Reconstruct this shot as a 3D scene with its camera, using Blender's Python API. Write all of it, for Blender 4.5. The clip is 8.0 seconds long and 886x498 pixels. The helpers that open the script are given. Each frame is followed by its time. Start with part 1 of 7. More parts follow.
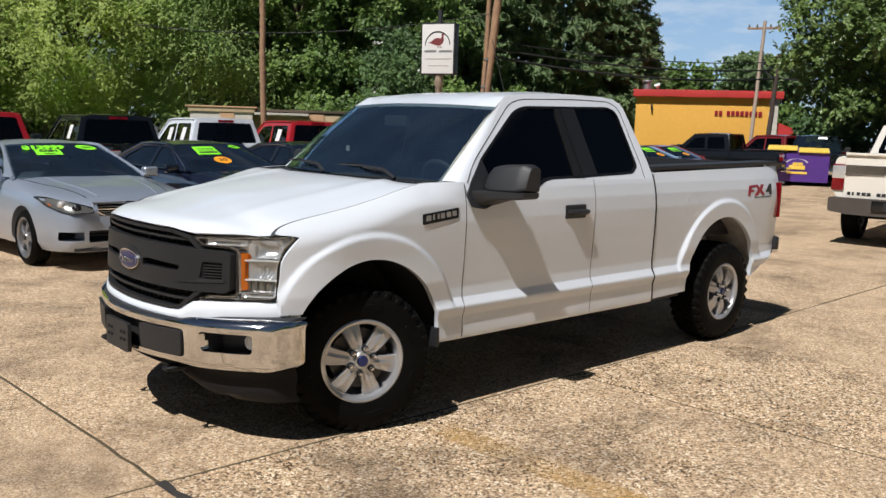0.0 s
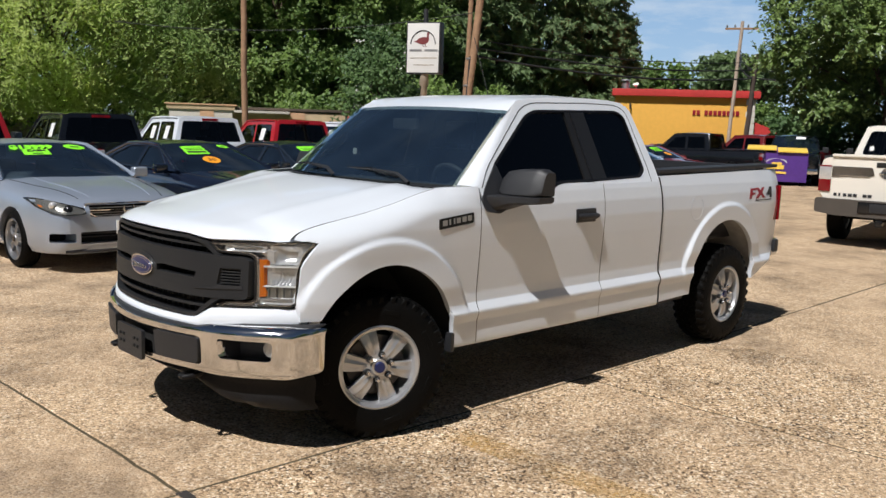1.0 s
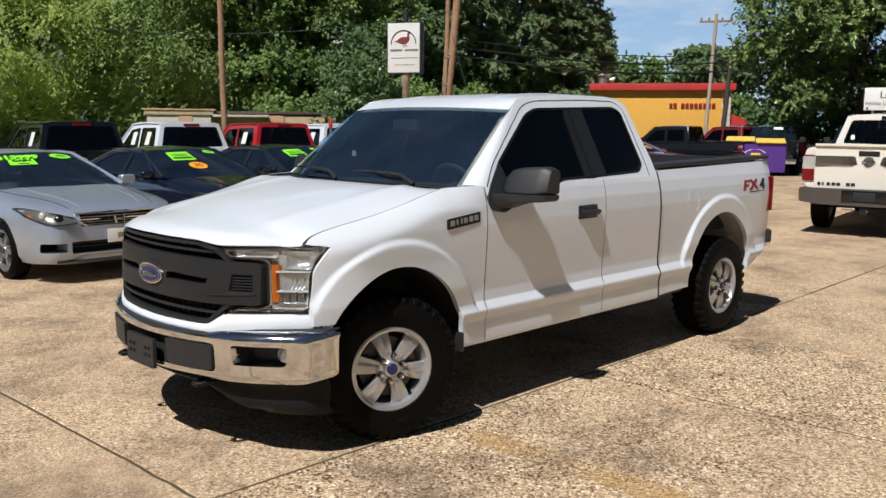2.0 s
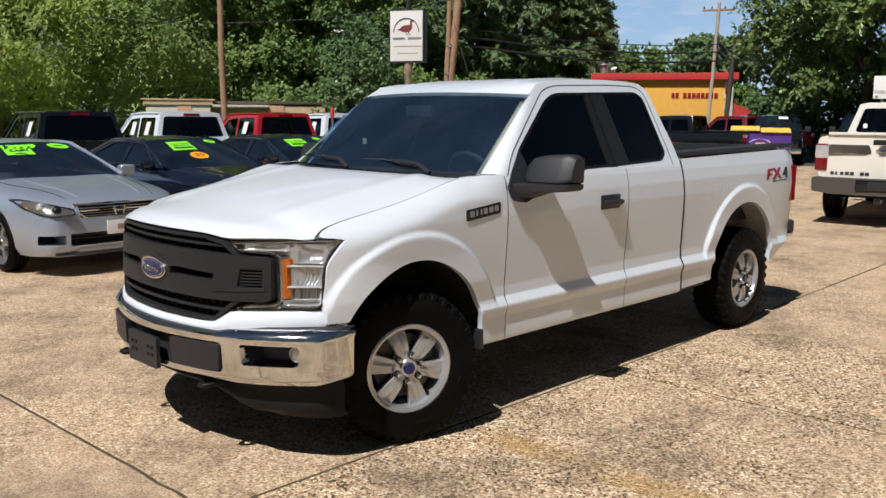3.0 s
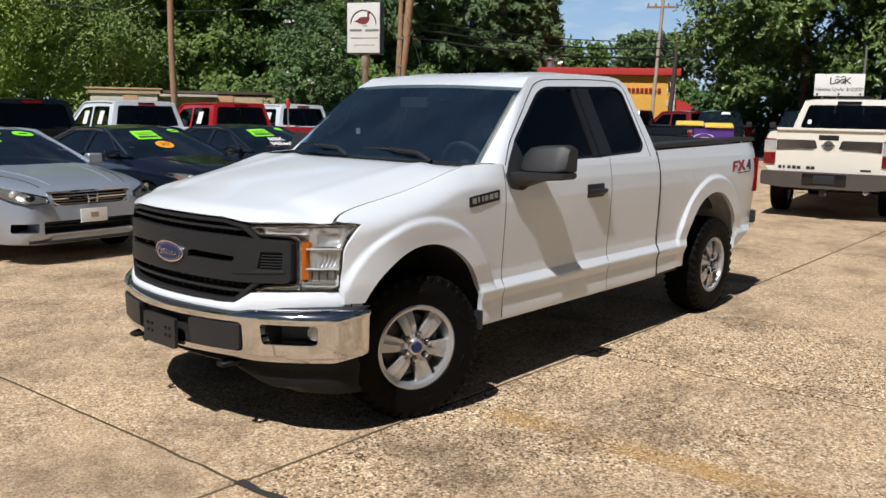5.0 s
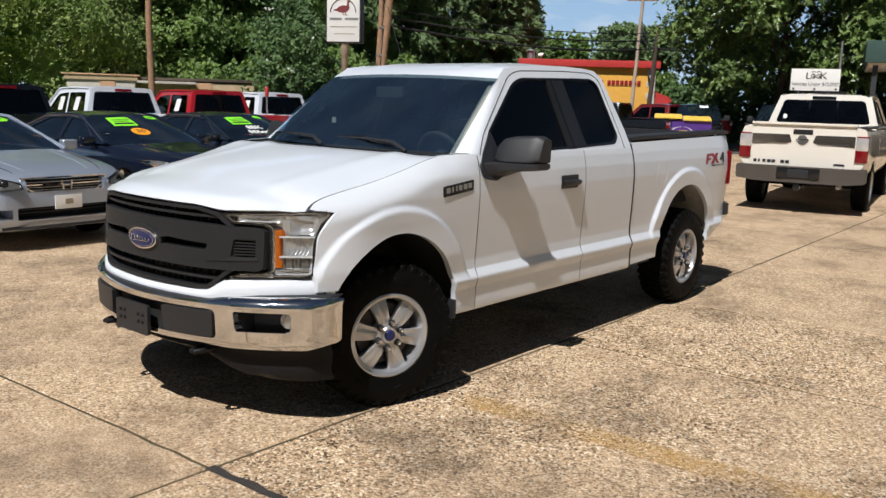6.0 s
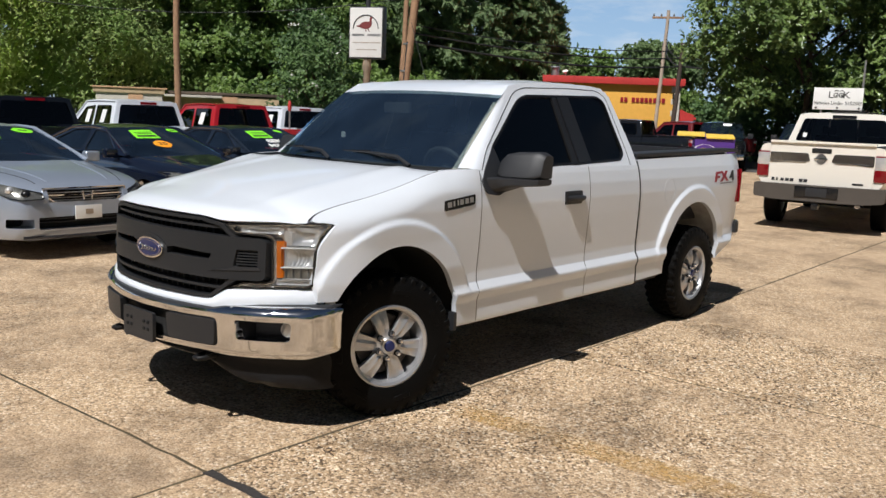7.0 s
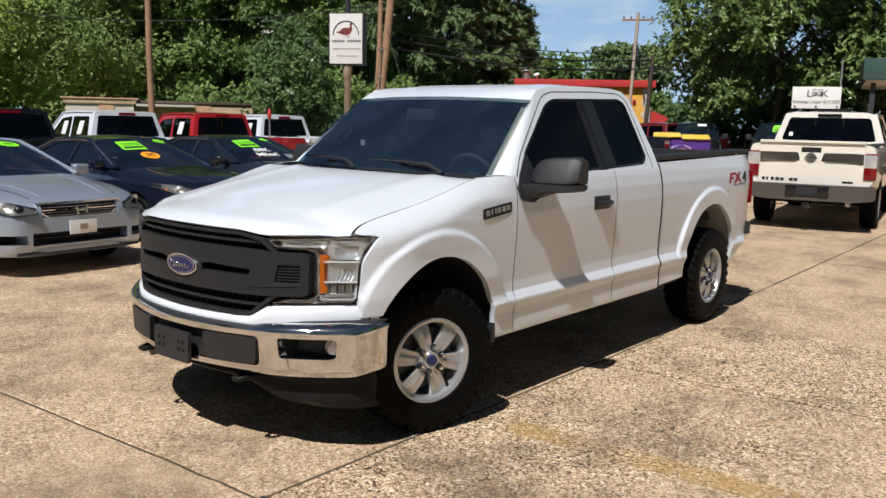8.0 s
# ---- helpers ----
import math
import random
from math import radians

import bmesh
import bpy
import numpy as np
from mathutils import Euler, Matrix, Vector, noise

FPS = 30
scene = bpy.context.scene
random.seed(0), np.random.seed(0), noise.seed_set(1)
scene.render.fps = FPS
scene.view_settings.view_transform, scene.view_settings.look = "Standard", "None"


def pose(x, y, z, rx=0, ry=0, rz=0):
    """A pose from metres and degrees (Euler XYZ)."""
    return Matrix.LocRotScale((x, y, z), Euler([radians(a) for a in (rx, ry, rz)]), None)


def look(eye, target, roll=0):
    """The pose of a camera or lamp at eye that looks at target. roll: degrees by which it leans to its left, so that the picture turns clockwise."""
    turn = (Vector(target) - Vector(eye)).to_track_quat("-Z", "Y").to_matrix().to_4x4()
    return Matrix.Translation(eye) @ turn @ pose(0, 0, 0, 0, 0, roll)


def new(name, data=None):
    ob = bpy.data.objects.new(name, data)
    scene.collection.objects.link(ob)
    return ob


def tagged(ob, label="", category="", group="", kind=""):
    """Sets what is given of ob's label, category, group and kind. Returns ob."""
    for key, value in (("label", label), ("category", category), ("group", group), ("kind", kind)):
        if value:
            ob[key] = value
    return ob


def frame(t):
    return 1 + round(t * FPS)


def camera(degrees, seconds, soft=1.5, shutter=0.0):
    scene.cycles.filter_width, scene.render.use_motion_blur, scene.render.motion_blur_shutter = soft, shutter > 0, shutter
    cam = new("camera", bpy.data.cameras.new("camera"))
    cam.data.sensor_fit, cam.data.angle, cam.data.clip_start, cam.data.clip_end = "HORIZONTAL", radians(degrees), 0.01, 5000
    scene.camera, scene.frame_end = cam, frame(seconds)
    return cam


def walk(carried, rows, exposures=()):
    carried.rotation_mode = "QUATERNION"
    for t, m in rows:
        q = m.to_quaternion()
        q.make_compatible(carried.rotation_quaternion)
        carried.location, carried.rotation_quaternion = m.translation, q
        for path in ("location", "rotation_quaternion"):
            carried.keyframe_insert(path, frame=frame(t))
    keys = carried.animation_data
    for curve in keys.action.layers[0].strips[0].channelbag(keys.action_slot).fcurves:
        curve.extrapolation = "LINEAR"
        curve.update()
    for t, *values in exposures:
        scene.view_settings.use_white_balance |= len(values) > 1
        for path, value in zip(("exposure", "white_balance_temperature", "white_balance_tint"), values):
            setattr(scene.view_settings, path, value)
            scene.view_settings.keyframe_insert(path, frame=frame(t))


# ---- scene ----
cam = camera(54.3, 8.0)
PATH = [
    (0, (-2.759, -4.631, 1.662), (-1.426, -3.166, 1.382), 1.7),
    (0.5, (-2.783, -4.592, 1.669), (-1.437, -3.141, 1.38), 2.9),
    (1, (-2.901, -4.453, 1.691), (-1.529, -3.026, 1.408), 1.9),
    (1.2, (-2.96, -4.427, 1.699), (-1.58, -3.005, 1.427), 1.4),
    (2.3, (-3.026, -4.283, 1.696), (-1.616, -2.896, 1.403), 0.4),
    (2.5, (-2.986, -4.218, 1.686), (-1.574, -2.833, 1.387), 0.5),
    (3, (-2.915, -4.095, 1.669), (-1.511, -2.704, 1.363), 0.4),
    (3.5, (-3.128, -4.02, 1.659), (-1.698, -2.656, 1.345), 0.5),
    (4, (-3.284, -3.975, 1.659), (-1.834, -2.635, 1.338), 1.2),
    (4.5, (-3.312, -3.99, 1.658), (-1.838, -2.674, 1.35), 1.4),
    (4.7, (-3.309, -3.996, 1.658), (-1.826, -2.689, 1.35), 1.2),
    (5.8, (-3.35, -4.069, 1.661), (-1.837, -2.809, 1.311), 1.4),
    (6, (-3.32, -4.064, 1.658), (-1.8, -2.809, 1.316), 1.7),
    (6.5, (-3.296, -4.205, 1.666), (-1.796, -2.92, 1.353), 1.9),
    (7, (-3.297, -4.218, 1.664), (-1.81, -2.917, 1.355), 2.2),
    (7.5, (-3.393, -4.049, 1.665), (-1.879, -2.778, 1.36), 1.8),
    (8, (-3.442, -3.833, 1.661), (-1.909, -2.583, 1.365), 1.2),
]
walk(cam, [(t, look(eye, target, roll)) for t, eye, target, roll in PATH])

# ---- world and sun ----
SUN_WAY = Vector((0.66, 0.165, -1.0)).normalized()
world = bpy.data.worlds.new("sky")
scene.world = world
world.use_nodes = True
wn, wl = world.node_tree.nodes, world.node_tree.links
wn.clear()
w_out = wn.new("ShaderNodeOutputWorld")
w_bg = wn.new("ShaderNodeBackground")
w_sky = wn.new("ShaderNodeTexSky")
w_sky.sky_type, w_sky.sun_disc = "NISHITA", False
w_sky.sun_elevation, w_sky.sun_rotation = radians(55.8), radians(256.0)
w_sky.air_density, w_sky.dust_density, w_sky.ozone_density = 1.0, 0.35, 2.2
w_tc = wn.new("ShaderNodeTexCoord")
w_map = wn.new("ShaderNodeMapping")
w_map.inputs["Scale"].default_value = (1.6, 1.6, 7.0)
w_noise = wn.new("ShaderNodeTexNoise")
w_noise.inputs["Scale"].default_value, w_noise.inputs["Detail"].default_value = 1.7, 7
w_noise.inputs["Roughness"].default_value = 0.62
w_ramp = wn.new("ShaderNodeValToRGB")
w_ramp.color_ramp.elements[0].position, w_ramp.color_ramp.elements[1].position = 0.54, 0.80
w_ramp.color_ramp.elements[1].color = (0.85, 0.85, 0.85, 1)
w_mix = wn.new("ShaderNodeMix")
w_mix.data_type = "RGBA"
w_mix.inputs[7].default_value = (5.2, 5.5, 5.9, 1)
wl.new(w_tc.outputs["Generated"], w_map.inputs["Vector"])
wl.new(w_map.outputs[0], w_noise.inputs["Vector"])
wl.new(w_noise.outputs["Fac"], w_ramp.inputs[0])
wl.new(w_ramp.outputs[0], w_mix.inputs[0])
wl.new(w_sky.outputs[0], w_mix.inputs[6])
wl.new(w_mix.outputs[2], w_bg.inputs[0])
wl.new(w_bg.outputs[0], w_out.inputs[0])
w_bg.inputs[1].default_value = 0.024

sun_data = bpy.data.lights.new("sun", "SUN")
sun_data.energy, sun_data.angle, sun_data.color = 5.0, radians(0.53), (1.0, 0.98, 0.965)
sun = new("sun", sun_data)
sun.matrix_world = look((0, 0, 30), Vector((0, 0, 30)) + SUN_WAY)
scene.view_settings.exposure = 0.0


# ---- materials ----
def material(name, color, rough=0.5, metal=0.0, vary=0.12, grain=30.0, patch=1.5, bump=0.0, coat=0.0, color2=None, island=0.0, spec=0.5):
    """A procedural surface: base colour that varies at two scales, with fine relief."""
    m = bpy.data.materials.new(name)
    m.use_nodes = True
    n, l = m.node_tree.nodes, m.node_tree.links
    b = n["Principled BSDF"]
    b.inputs["Roughness"].default_value, b.inputs["Metallic"].default_value = rough, metal
    b.inputs["Coat Weight"].default_value, b.inputs["Coat Roughness"].default_value = coat, 0.04
    b.inputs["Specular IOR Level"].default_value = spec
    tc = n.new("ShaderNodeTexCoord")
    fine, wide = n.new("ShaderNodeTexNoise"), n.new("ShaderNodeTexNoise")
    fine.inputs["Scale"].default_value, fine.inputs["Detail"].default_value = grain, 5
    wide.inputs["Scale"].default_value, wide.inputs["Detail"].default_value = patch, 4
    for t in (fine, wide):
        l.new(tc.outputs["Object"], t.inputs["Vector"])
    add = n.new("ShaderNodeMath")
    add.operation = "ADD"
    l.new(fine.outputs["Fac"], add.inputs[0])
    l.new(wide.outputs["Fac"], add.inputs[1])
    rng = n.new("ShaderNodeMapRange")
    rng.inputs[1].default_value, rng.inputs[2].default_value = 0.6, 1.4
    l.new(add.outputs[0], rng.inputs[0])
    mix = n.new("ShaderNodeMix")
    mix.data_type = "RGBA"
    c2 = color2 if color2 else [min(1, c * (1 + vary)) for c in color]
    c1 = color if color2 else [c * (1 - vary) for c in color]
    mix.inputs[6].default_value, mix.inputs[7].default_value = (*c1, 1), (*c2, 1)
    l.new(rng.outputs[0], mix.inputs[0])
    out = mix.outputs[2]
    if island:
        geo, hsv = n.new("ShaderNodeNewGeometry"), n.new("ShaderNodeHueSaturation")
        r2 = n.new("ShaderNodeMapRange")
        r2.inputs[3].default_value, r2.inputs[4].default_value = 1 - island, 1 + island
        l.new(geo.outputs["Random Per Island"], r2.inputs[0])
        l.new(r2.outputs[0], hsv.inputs["Value"])
        l.new(out, hsv.inputs["Color"])
        out = hsv.outputs[0]
    l.new(out, b.inputs["Base Color"])
    if bump:
        bp = n.new("ShaderNodeBump")
        bp.inputs["Strength"].default_value, bp.inputs["Distance"].default_value = bump, 0.01
        l.new(fine.outputs["Fac"], bp.inputs["Height"])
        l.new(bp.outputs[0], b.inputs["Normal"])
    return m


def car_paint(name, color, metal=0.0, rough=0.35, coat=1.0):
    return material(name, color, rough, metal, vary=0.04, grain=240, patch=1.2, coat=coat)


def glass_mat(name, tint, through_part, body=None, gloss=0.5):
    """Window glass: a clear tinted sheet with a glossy face."""
    m = bpy.data.materials.new(name)
    m.use_nodes = True
    n, l = m.node_tree.nodes, m.node_tree.links
    b = n["Principled BSDF"]
    b.inputs["Base Color"].default_value = (*(body or tint), 1)
    b.inputs["Roughness"].default_value = 0.02
    b.inputs["Specular IOR Level"].default_value = gloss
    tr, mx = n.new("ShaderNodeBsdfTransparent"), n.new("ShaderNodeMixShader")
    tr.inputs[0].default_value = (*[0.5 + 0.5 * c + 2.0 * (c - min(tint)) * (max(tint) < 0.1) for c in tint], 1)
    mx.inputs[0].default_value = through_part
    l.new(b.outputs[0], mx.inputs[1])
    l.new(tr.outputs[0], mx.inputs[2])
    l.new(mx.outputs[0], n["Material Output"].inputs[0])
    return m


def clear_glass(name, tint, ior, shine=(1, 1, 1), sky_film=0.0):
    """Clear car glass: tinted light passes through, more of the sky is mirrored at a flat angle, a blue diffuse film
    paints in extra sky reflection.
    """
    m = bpy.data.materials.new(name)
    m.use_nodes = True
    n, l = m.node_tree.nodes, m.node_tree.links
    n.remove(n["Principled BSDF"])
    tr, gl, fr, mx = n.new("ShaderNodeBsdfTransparent"), n.new("ShaderNodeBsdfGlossy"), n.new("ShaderNodeFresnel"), n.new("ShaderNodeMixShader")
    tr.inputs[0].default_value, gl.inputs[0].default_value = (*tint, 1), (*shine, 1)
    gl.inputs["Roughness"].default_value, fr.inputs[0].default_value = 0.01, ior
    df, dm, tc, nz, rm = n.new("ShaderNodeBsdfDiffuse"), n.new("ShaderNodeMixShader"), n.new("ShaderNodeTexCoord"), n.new("ShaderNodeTexNoise"), n.new("ShaderNodeMapRange")
    # sky-blue diffuse colour, a painted share of the sky's reflection
    df.inputs[0].default_value = (0.30, 0.52, 0.86, 1)
    nz.inputs["Scale"].default_value, nz.inputs["Detail"].default_value = 2.2, 5
    rm.inputs[1].default_value, rm.inputs[2].default_value, rm.inputs[3].default_value, rm.inputs[4].default_value = 0.3, 0.75, 0.6 * sky_film, 1.7 * sky_film
    l.new(tc.outputs["Object"], nz.inputs["Vector"])
    l.new(nz.outputs["Fac"], rm.inputs[0])
    l.new(rm.outputs[0], dm.inputs[0])
    l.new(tr.outputs[0], dm.inputs[1])
    l.new(df.outputs[0], dm.inputs[2])
    l.new(fr.outputs[0], mx.inputs[0])
    l.new(dm.outputs[0], mx.inputs[1])
    l.new(gl.outputs[0], mx.inputs[2])
    l.new(mx.outputs[0], n["Material Output"].inputs[0])
    return m


def leaf_mat(name, dark, light, gloss=0.5, thin=0.35, each=0.55):
    """Leaves: colour varies from leaf to leaf, light also passes through."""
    m = bpy.data.materials.new(name)
    m.use_nodes = True
    n, l = m.node_tree.nodes, m.node_tree.links
    b = n["Principled BSDF"]
    b.inputs["Roughness"].default_value = gloss
    geo, mix = n.new("ShaderNodeNewGeometry"), n.new("ShaderNodeMix")
    mix.data_type = "RGBA"
    mix.inputs[6].default_value, mix.inputs[7].default_value = (*dark, 1), (*light, 1)
    tc, nz = n.new("ShaderNodeTexCoord"), n.new("ShaderNodeTexNoise")
    nz.inputs["Scale"].default_value = 0.5
    l.new(tc.outputs["Object"], nz.inputs["Vector"])
    av = n.new("ShaderNodeMath")
    av.operation = "MULTIPLY_ADD"
    av.inputs[1].default_value = each
    l.new(geo.outputs["Random Per Island"], av.inputs[0])
    sub = n.new("ShaderNodeMapRange")
    sub.inputs[1].default_value, sub.inputs[2].default_value, sub.inputs[4].default_value = 0.35, 0.65, 1.0 - each
    l.new(nz.outputs["Fac"], sub.inputs[0])
    l.new(sub.outputs[0], av.inputs[2])
    l.new(av.outputs[0], mix.inputs[0])
    l.new(mix.outputs[2], b.inputs["Base Color"])
    tl, mx = n.new("ShaderNodeBsdfTranslucent"), n.new("ShaderNodeMixShader")
    l.new(mix.outputs[2], tl.inputs[0])
    mx.inputs[0].default_value = thin
    l.new(b.outputs[0], mx.inputs[1])
    l.new(tl.outputs[0], mx.inputs[2])
    l.new(mx.outputs[0], n["Material Output"].inputs[0])
    return m


def concrete_mat(name, bare, grit, dirt):
    """Buff concrete: pebbles show where the cement is worn off; stains and dirt."""
    m = bpy.data.materials.new(name)
    m.use_nodes = True
    n, l = m.node_tree.nodes, m.node_tree.links
    b = n["Principled BSDF"]
    b.inputs["Roughness"].default_value = 0.88
    b.inputs["Specular IOR Level"].default_value = 0.25
    geo = n.new("ShaderNodeNewGeometry")

    def tex(kind, scale, detail=5, rough=0.6):
        t = n.new(kind)
        t.inputs["Scale"].default_value = scale
        if kind == "ShaderNodeTexNoise":
            t.inputs["Detail"].default_value, t.inputs["Roughness"].default_value = detail, rough
        l.new(geo.outputs["Position"], t.inputs["Vector"])
        return t

    def ramp(src, stops):
        r = n.new("ShaderNodeValToRGB")
        e = r.color_ramp.elements
        while len(e) < len(stops):
            e.new(0.5)
        for k, (p, c) in zip(e, stops):
            k.position, k.color = p, (*c, 1)
        l.new(src, r.inputs[0])
        return r.outputs[0]

    def mixed(kind, fac, a, c):
        x = n.new("ShaderNodeMix")
        x.data_type, x.blend_type = "RGBA", kind
        for sock, v in ((0, fac), (6, a), (7, c)):
            if isinstance(v, (float, int)):
                x.inputs[sock].default_value = v
            elif isinstance(v, tuple):
                x.inputs[sock].default_value = (*v, 1)
            else:
                l.new(v, x.inputs[sock])
        return x.outputs[2]

    peb = tex("ShaderNodeTexVoronoi", 78)
    pebc = n.new("ShaderNodeSeparateColor")
    l.new(peb.outputs["Color"], pebc.inputs[0])
    stones = ramp(pebc.outputs[0], [(0.0, (0.05, 0.03, 0.018)), (0.15, (0.10, 0.062, 0.035)), (0.22, (0.38, 0.255, 0.145)), (0.6, (0.60, 0.43, 0.265)), (0.8, (0.74, 0.57, 0.385)), (1.0, (0.97, 0.87, 0.70))])
    cement = ramp(tex("ShaderNodeTexNoise", 9, 8, 0.7).outputs["Fac"], [(0.3, (0.44, 0.315, 0.20)), (0.7, (0.63, 0.475, 0.325))])
    info, shift = n.new("ShaderNodeObjectInfo"), n.new("ShaderNodeMath")
    shift.operation = "MULTIPLY_ADD"
    shift.inputs[1].default_value = 0.16
    l.new(info.outputs["Random"], shift.inputs[0])
    l.new(tex("ShaderNodeTexNoise", 0.55, 6, 0.65).outputs["Fac"], shift.inputs[2])
    wear = ramp(shift.outputs[0], [(0.44, (bare[0],) * 3), (0.64, (bare[1],) * 3)])
    base = mixed("MIX", wear, cement, stones)
    stain = ramp(tex("ShaderNodeTexNoise", 0.9, 9, 0.7).outputs["Fac"], [(0.36, (dirt, dirt * 0.98, dirt * 0.97)), (0.5, (0.90, 0.88, 0.86)), (0.64, (1.06, 1.05, 1.03))])
    base = mixed("MULTIPLY", 1.0, base, stain)
    drips = ramp(tex("ShaderNodeTexNoise", 2.7, 4, 0.55).outputs["Fac"], [(0.27, (0.45, 0.42, 0.40)), (0.36, (1, 1, 1))])
    base = mixed("MULTIPLY", 0.75, base, drips)
    fine = tex("ShaderNodeTexNoise", 105, 5, 0.75)
    base = mixed("MULTIPLY", grit, base, ramp(fine.outputs["Fac"], [(0.34, (0.35, 0.32, 0.28)), (0.5, (1.0, 1.0, 1.0)), (0.66, (1.3, 1.3, 1.3))]))
    l.new(base, b.inputs["Base Color"])
    bp = n.new("ShaderNodeBump")
    bp.inputs["Strength"].default_value, bp.inputs["Distance"].default_value = 0.9 * grit, 0.006
    inv = n.new("ShaderNodeMath")
    inv.operation = "SUBTRACT"
    inv.inputs[0].default_value = 1.0
    l.new(peb.outputs["Distance"], inv.inputs[1])
    l.new(inv.outputs[0], bp.inputs["Height"])
    l.new(bp.outputs[0], b.inputs["Normal"])
    return m


def backdrop_mat():
    """Plain far sky: pale blue, lighter low down, with thin cloud."""
    m = bpy.data.materials.new("far_sky")
    m.use_nodes = True
    n, l = m.node_tree.nodes, m.node_tree.links
    n.remove(n["Principled BSDF"])
    em, geo, sep = n.new("ShaderNodeEmission"), n.new("ShaderNodeNewGeometry"), n.new("ShaderNodeSeparateXYZ")
    l.new(geo.outputs["Position"], sep.inputs[0])
    rm = n.new("ShaderNodeMapRange")
    rm.inputs[1].default_value, rm.inputs[2].default_value = 30, 190
    l.new(sep.outputs[2], rm.inputs[0])
    grad, mp, nz, cr, mix = n.new("ShaderNodeValToRGB"), n.new("ShaderNodeMapping"), n.new("ShaderNodeTexNoise"), n.new("ShaderNodeValToRGB"), n.new("ShaderNodeMix")
    grad.color_ramp.elements[0].color, grad.color_ramp.elements[1].color = (0.42, 0.60, 0.80, 1), (0.19, 0.37, 0.66, 1)
    l.new(rm.outputs[0], grad.inputs[0])
    mp.inputs["Scale"].default_value = (0.004, 0.004, 0.016)
    l.new(geo.outputs["Position"], mp.inputs[0])
    nz.inputs["Scale"].default_value, nz.inputs["Detail"].default_value, nz.inputs["Roughness"].default_value = 1.6, 7, 0.6
    l.new(mp.outputs[0], nz.inputs["Vector"])
    cr.color_ramp.elements[0].position, cr.color_ramp.elements[1].position = 0.45, 0.72
    l.new(nz.outputs["Fac"], cr.inputs[0])
    mix.data_type = "RGBA"
    l.new(cr.outputs[0], mix.inputs[0])
    l.new(grad.outputs[0], mix.inputs[6])
    mix.inputs[7].default_value = (0.72, 0.78, 0.84, 1)
    l.new(mix.outputs[2], em.inputs[0])
    l.new(em.outputs[0], n["Material Output"].inputs[0])
    return m


M_CONC = concrete_mat("aggregate_concrete", (0.45, 1.0), 1.0, 0.42)
M_SMOOTH = concrete_mat("weathered_concrete", (0.16, 0.56), 0.70, 0.50)
M_JOINT = material("joint_filler", (0.036, 0.027, 0.016), 0.95, vary=0.5, grain=60, patch=2.5, bump=0.5, color2=(0.12, 0.09, 0.045))
M_ASPH = material("asphalt", (0.075, 0.073, 0.07), 0.9, vary=0.3, grain=120, patch=0.6, bump=0.4)
M_GRASS = material("grass_verge", (0.07, 0.11, 0.03), 0.95, vary=0.5, grain=18, patch=0.3, bump=0.6)
M_WHITE = car_paint("white_paint", (0.695, 0.735, 0.79), rough=0.4, coat=0.55)
M_CREAM = car_paint("cream_paint", (0.80, 0.76, 0.68), rough=0.3)
M_SILVER = car_paint("silver_paint", (0.40, 0.455, 0.55), metal=0.55, rough=0.36, coat=0.6)
M_NAVY = car_paint("navy_paint", (0.006, 0.009, 0.020), metal=0.0, rough=0.12)
M_SLATE = car_paint("slate_paint", (0.015, 0.022, 0.034), metal=0.1, rough=0.15)
M_BLACKP = car_paint("black_paint", (0.007, 0.0078, 0.010), rough=0.15, coat=0.8)
M_RED = car_paint("red_paint", (0.42, 0.012, 0.02), rough=0.3)
M_MAROON = car_paint("maroon_paint", (0.16, 0.012, 0.015), rough=0.3)
M_SKYBLUE = car_paint("blue_silver_paint", (0.22, 0.30, 0.40), metal=0.4, rough=0.4)
M_PLASTIC = material("textured_black_plastic", (0.018, 0.019, 0.022), 0.5, vary=0.2, grain=400, patch=3, bump=0.12, spec=0.5)
M_PILLAR = material("satin_black_trim", (0.013, 0.013, 0.014), 0.4, vary=0.1, grain=200, patch=3, spec=0.4)
M_DAM = material("black_rubbery_plastic", (0.010, 0.010, 0.011), 0.5, vary=0.3, grain=60, patch=4, spec=0.18)
M_TAR = material("tar_patch", (0.035, 0.03, 0.027), 0.8, vary=0.4, grain=40, patch=5, bump=0.4)
M_LAMP = material("lamp_housing", (0.80, 0.80, 0.80), 0.16, 0.6, vary=0.12, grain=26, patch=9, bump=0.35)
M_SMOKE = material("aged_lamp_housing", (0.36, 0.35, 0.32), 0.25, 0.7, vary=0.3, grain=30)
M_GRILLE = material("dark_grey_plastic", (0.0165, 0.0175, 0.0195), 0.5, vary=0.12, grain=300, patch=3, bump=0.06, spec=0.35)
M_GLOSSBLK = material("gloss_black_trim", (0.012, 0.012, 0.013), 0.18, vary=0.1)
# near-black base colour carries the shade of gaps, recesses and wheel wells
M_DARK = material("cavity_shade_black", (0.010, 0.010, 0.010), 0.9, vary=0.3)
M_UNDER = material("underbody_dirt", (0.035, 0.03, 0.026), 0.85, vary=0.5, grain=25, patch=3, bump=0.3)
M_LINER = material("dusty_wheel_well", (0.30, 0.29, 0.275), 0.8, vary=0.35, grain=12, patch=3, bump=0.2)
M_CHROME = material("chrome", (0.68, 0.685, 0.70), 0.07, 1.0, vary=0.03, grain=14, patch=2)
M_ALLOY = material("painted_alloy", (0.52, 0.525, 0.54), 0.30, 0.65, vary=0.06, grain=90, patch=4, coat=0.4)
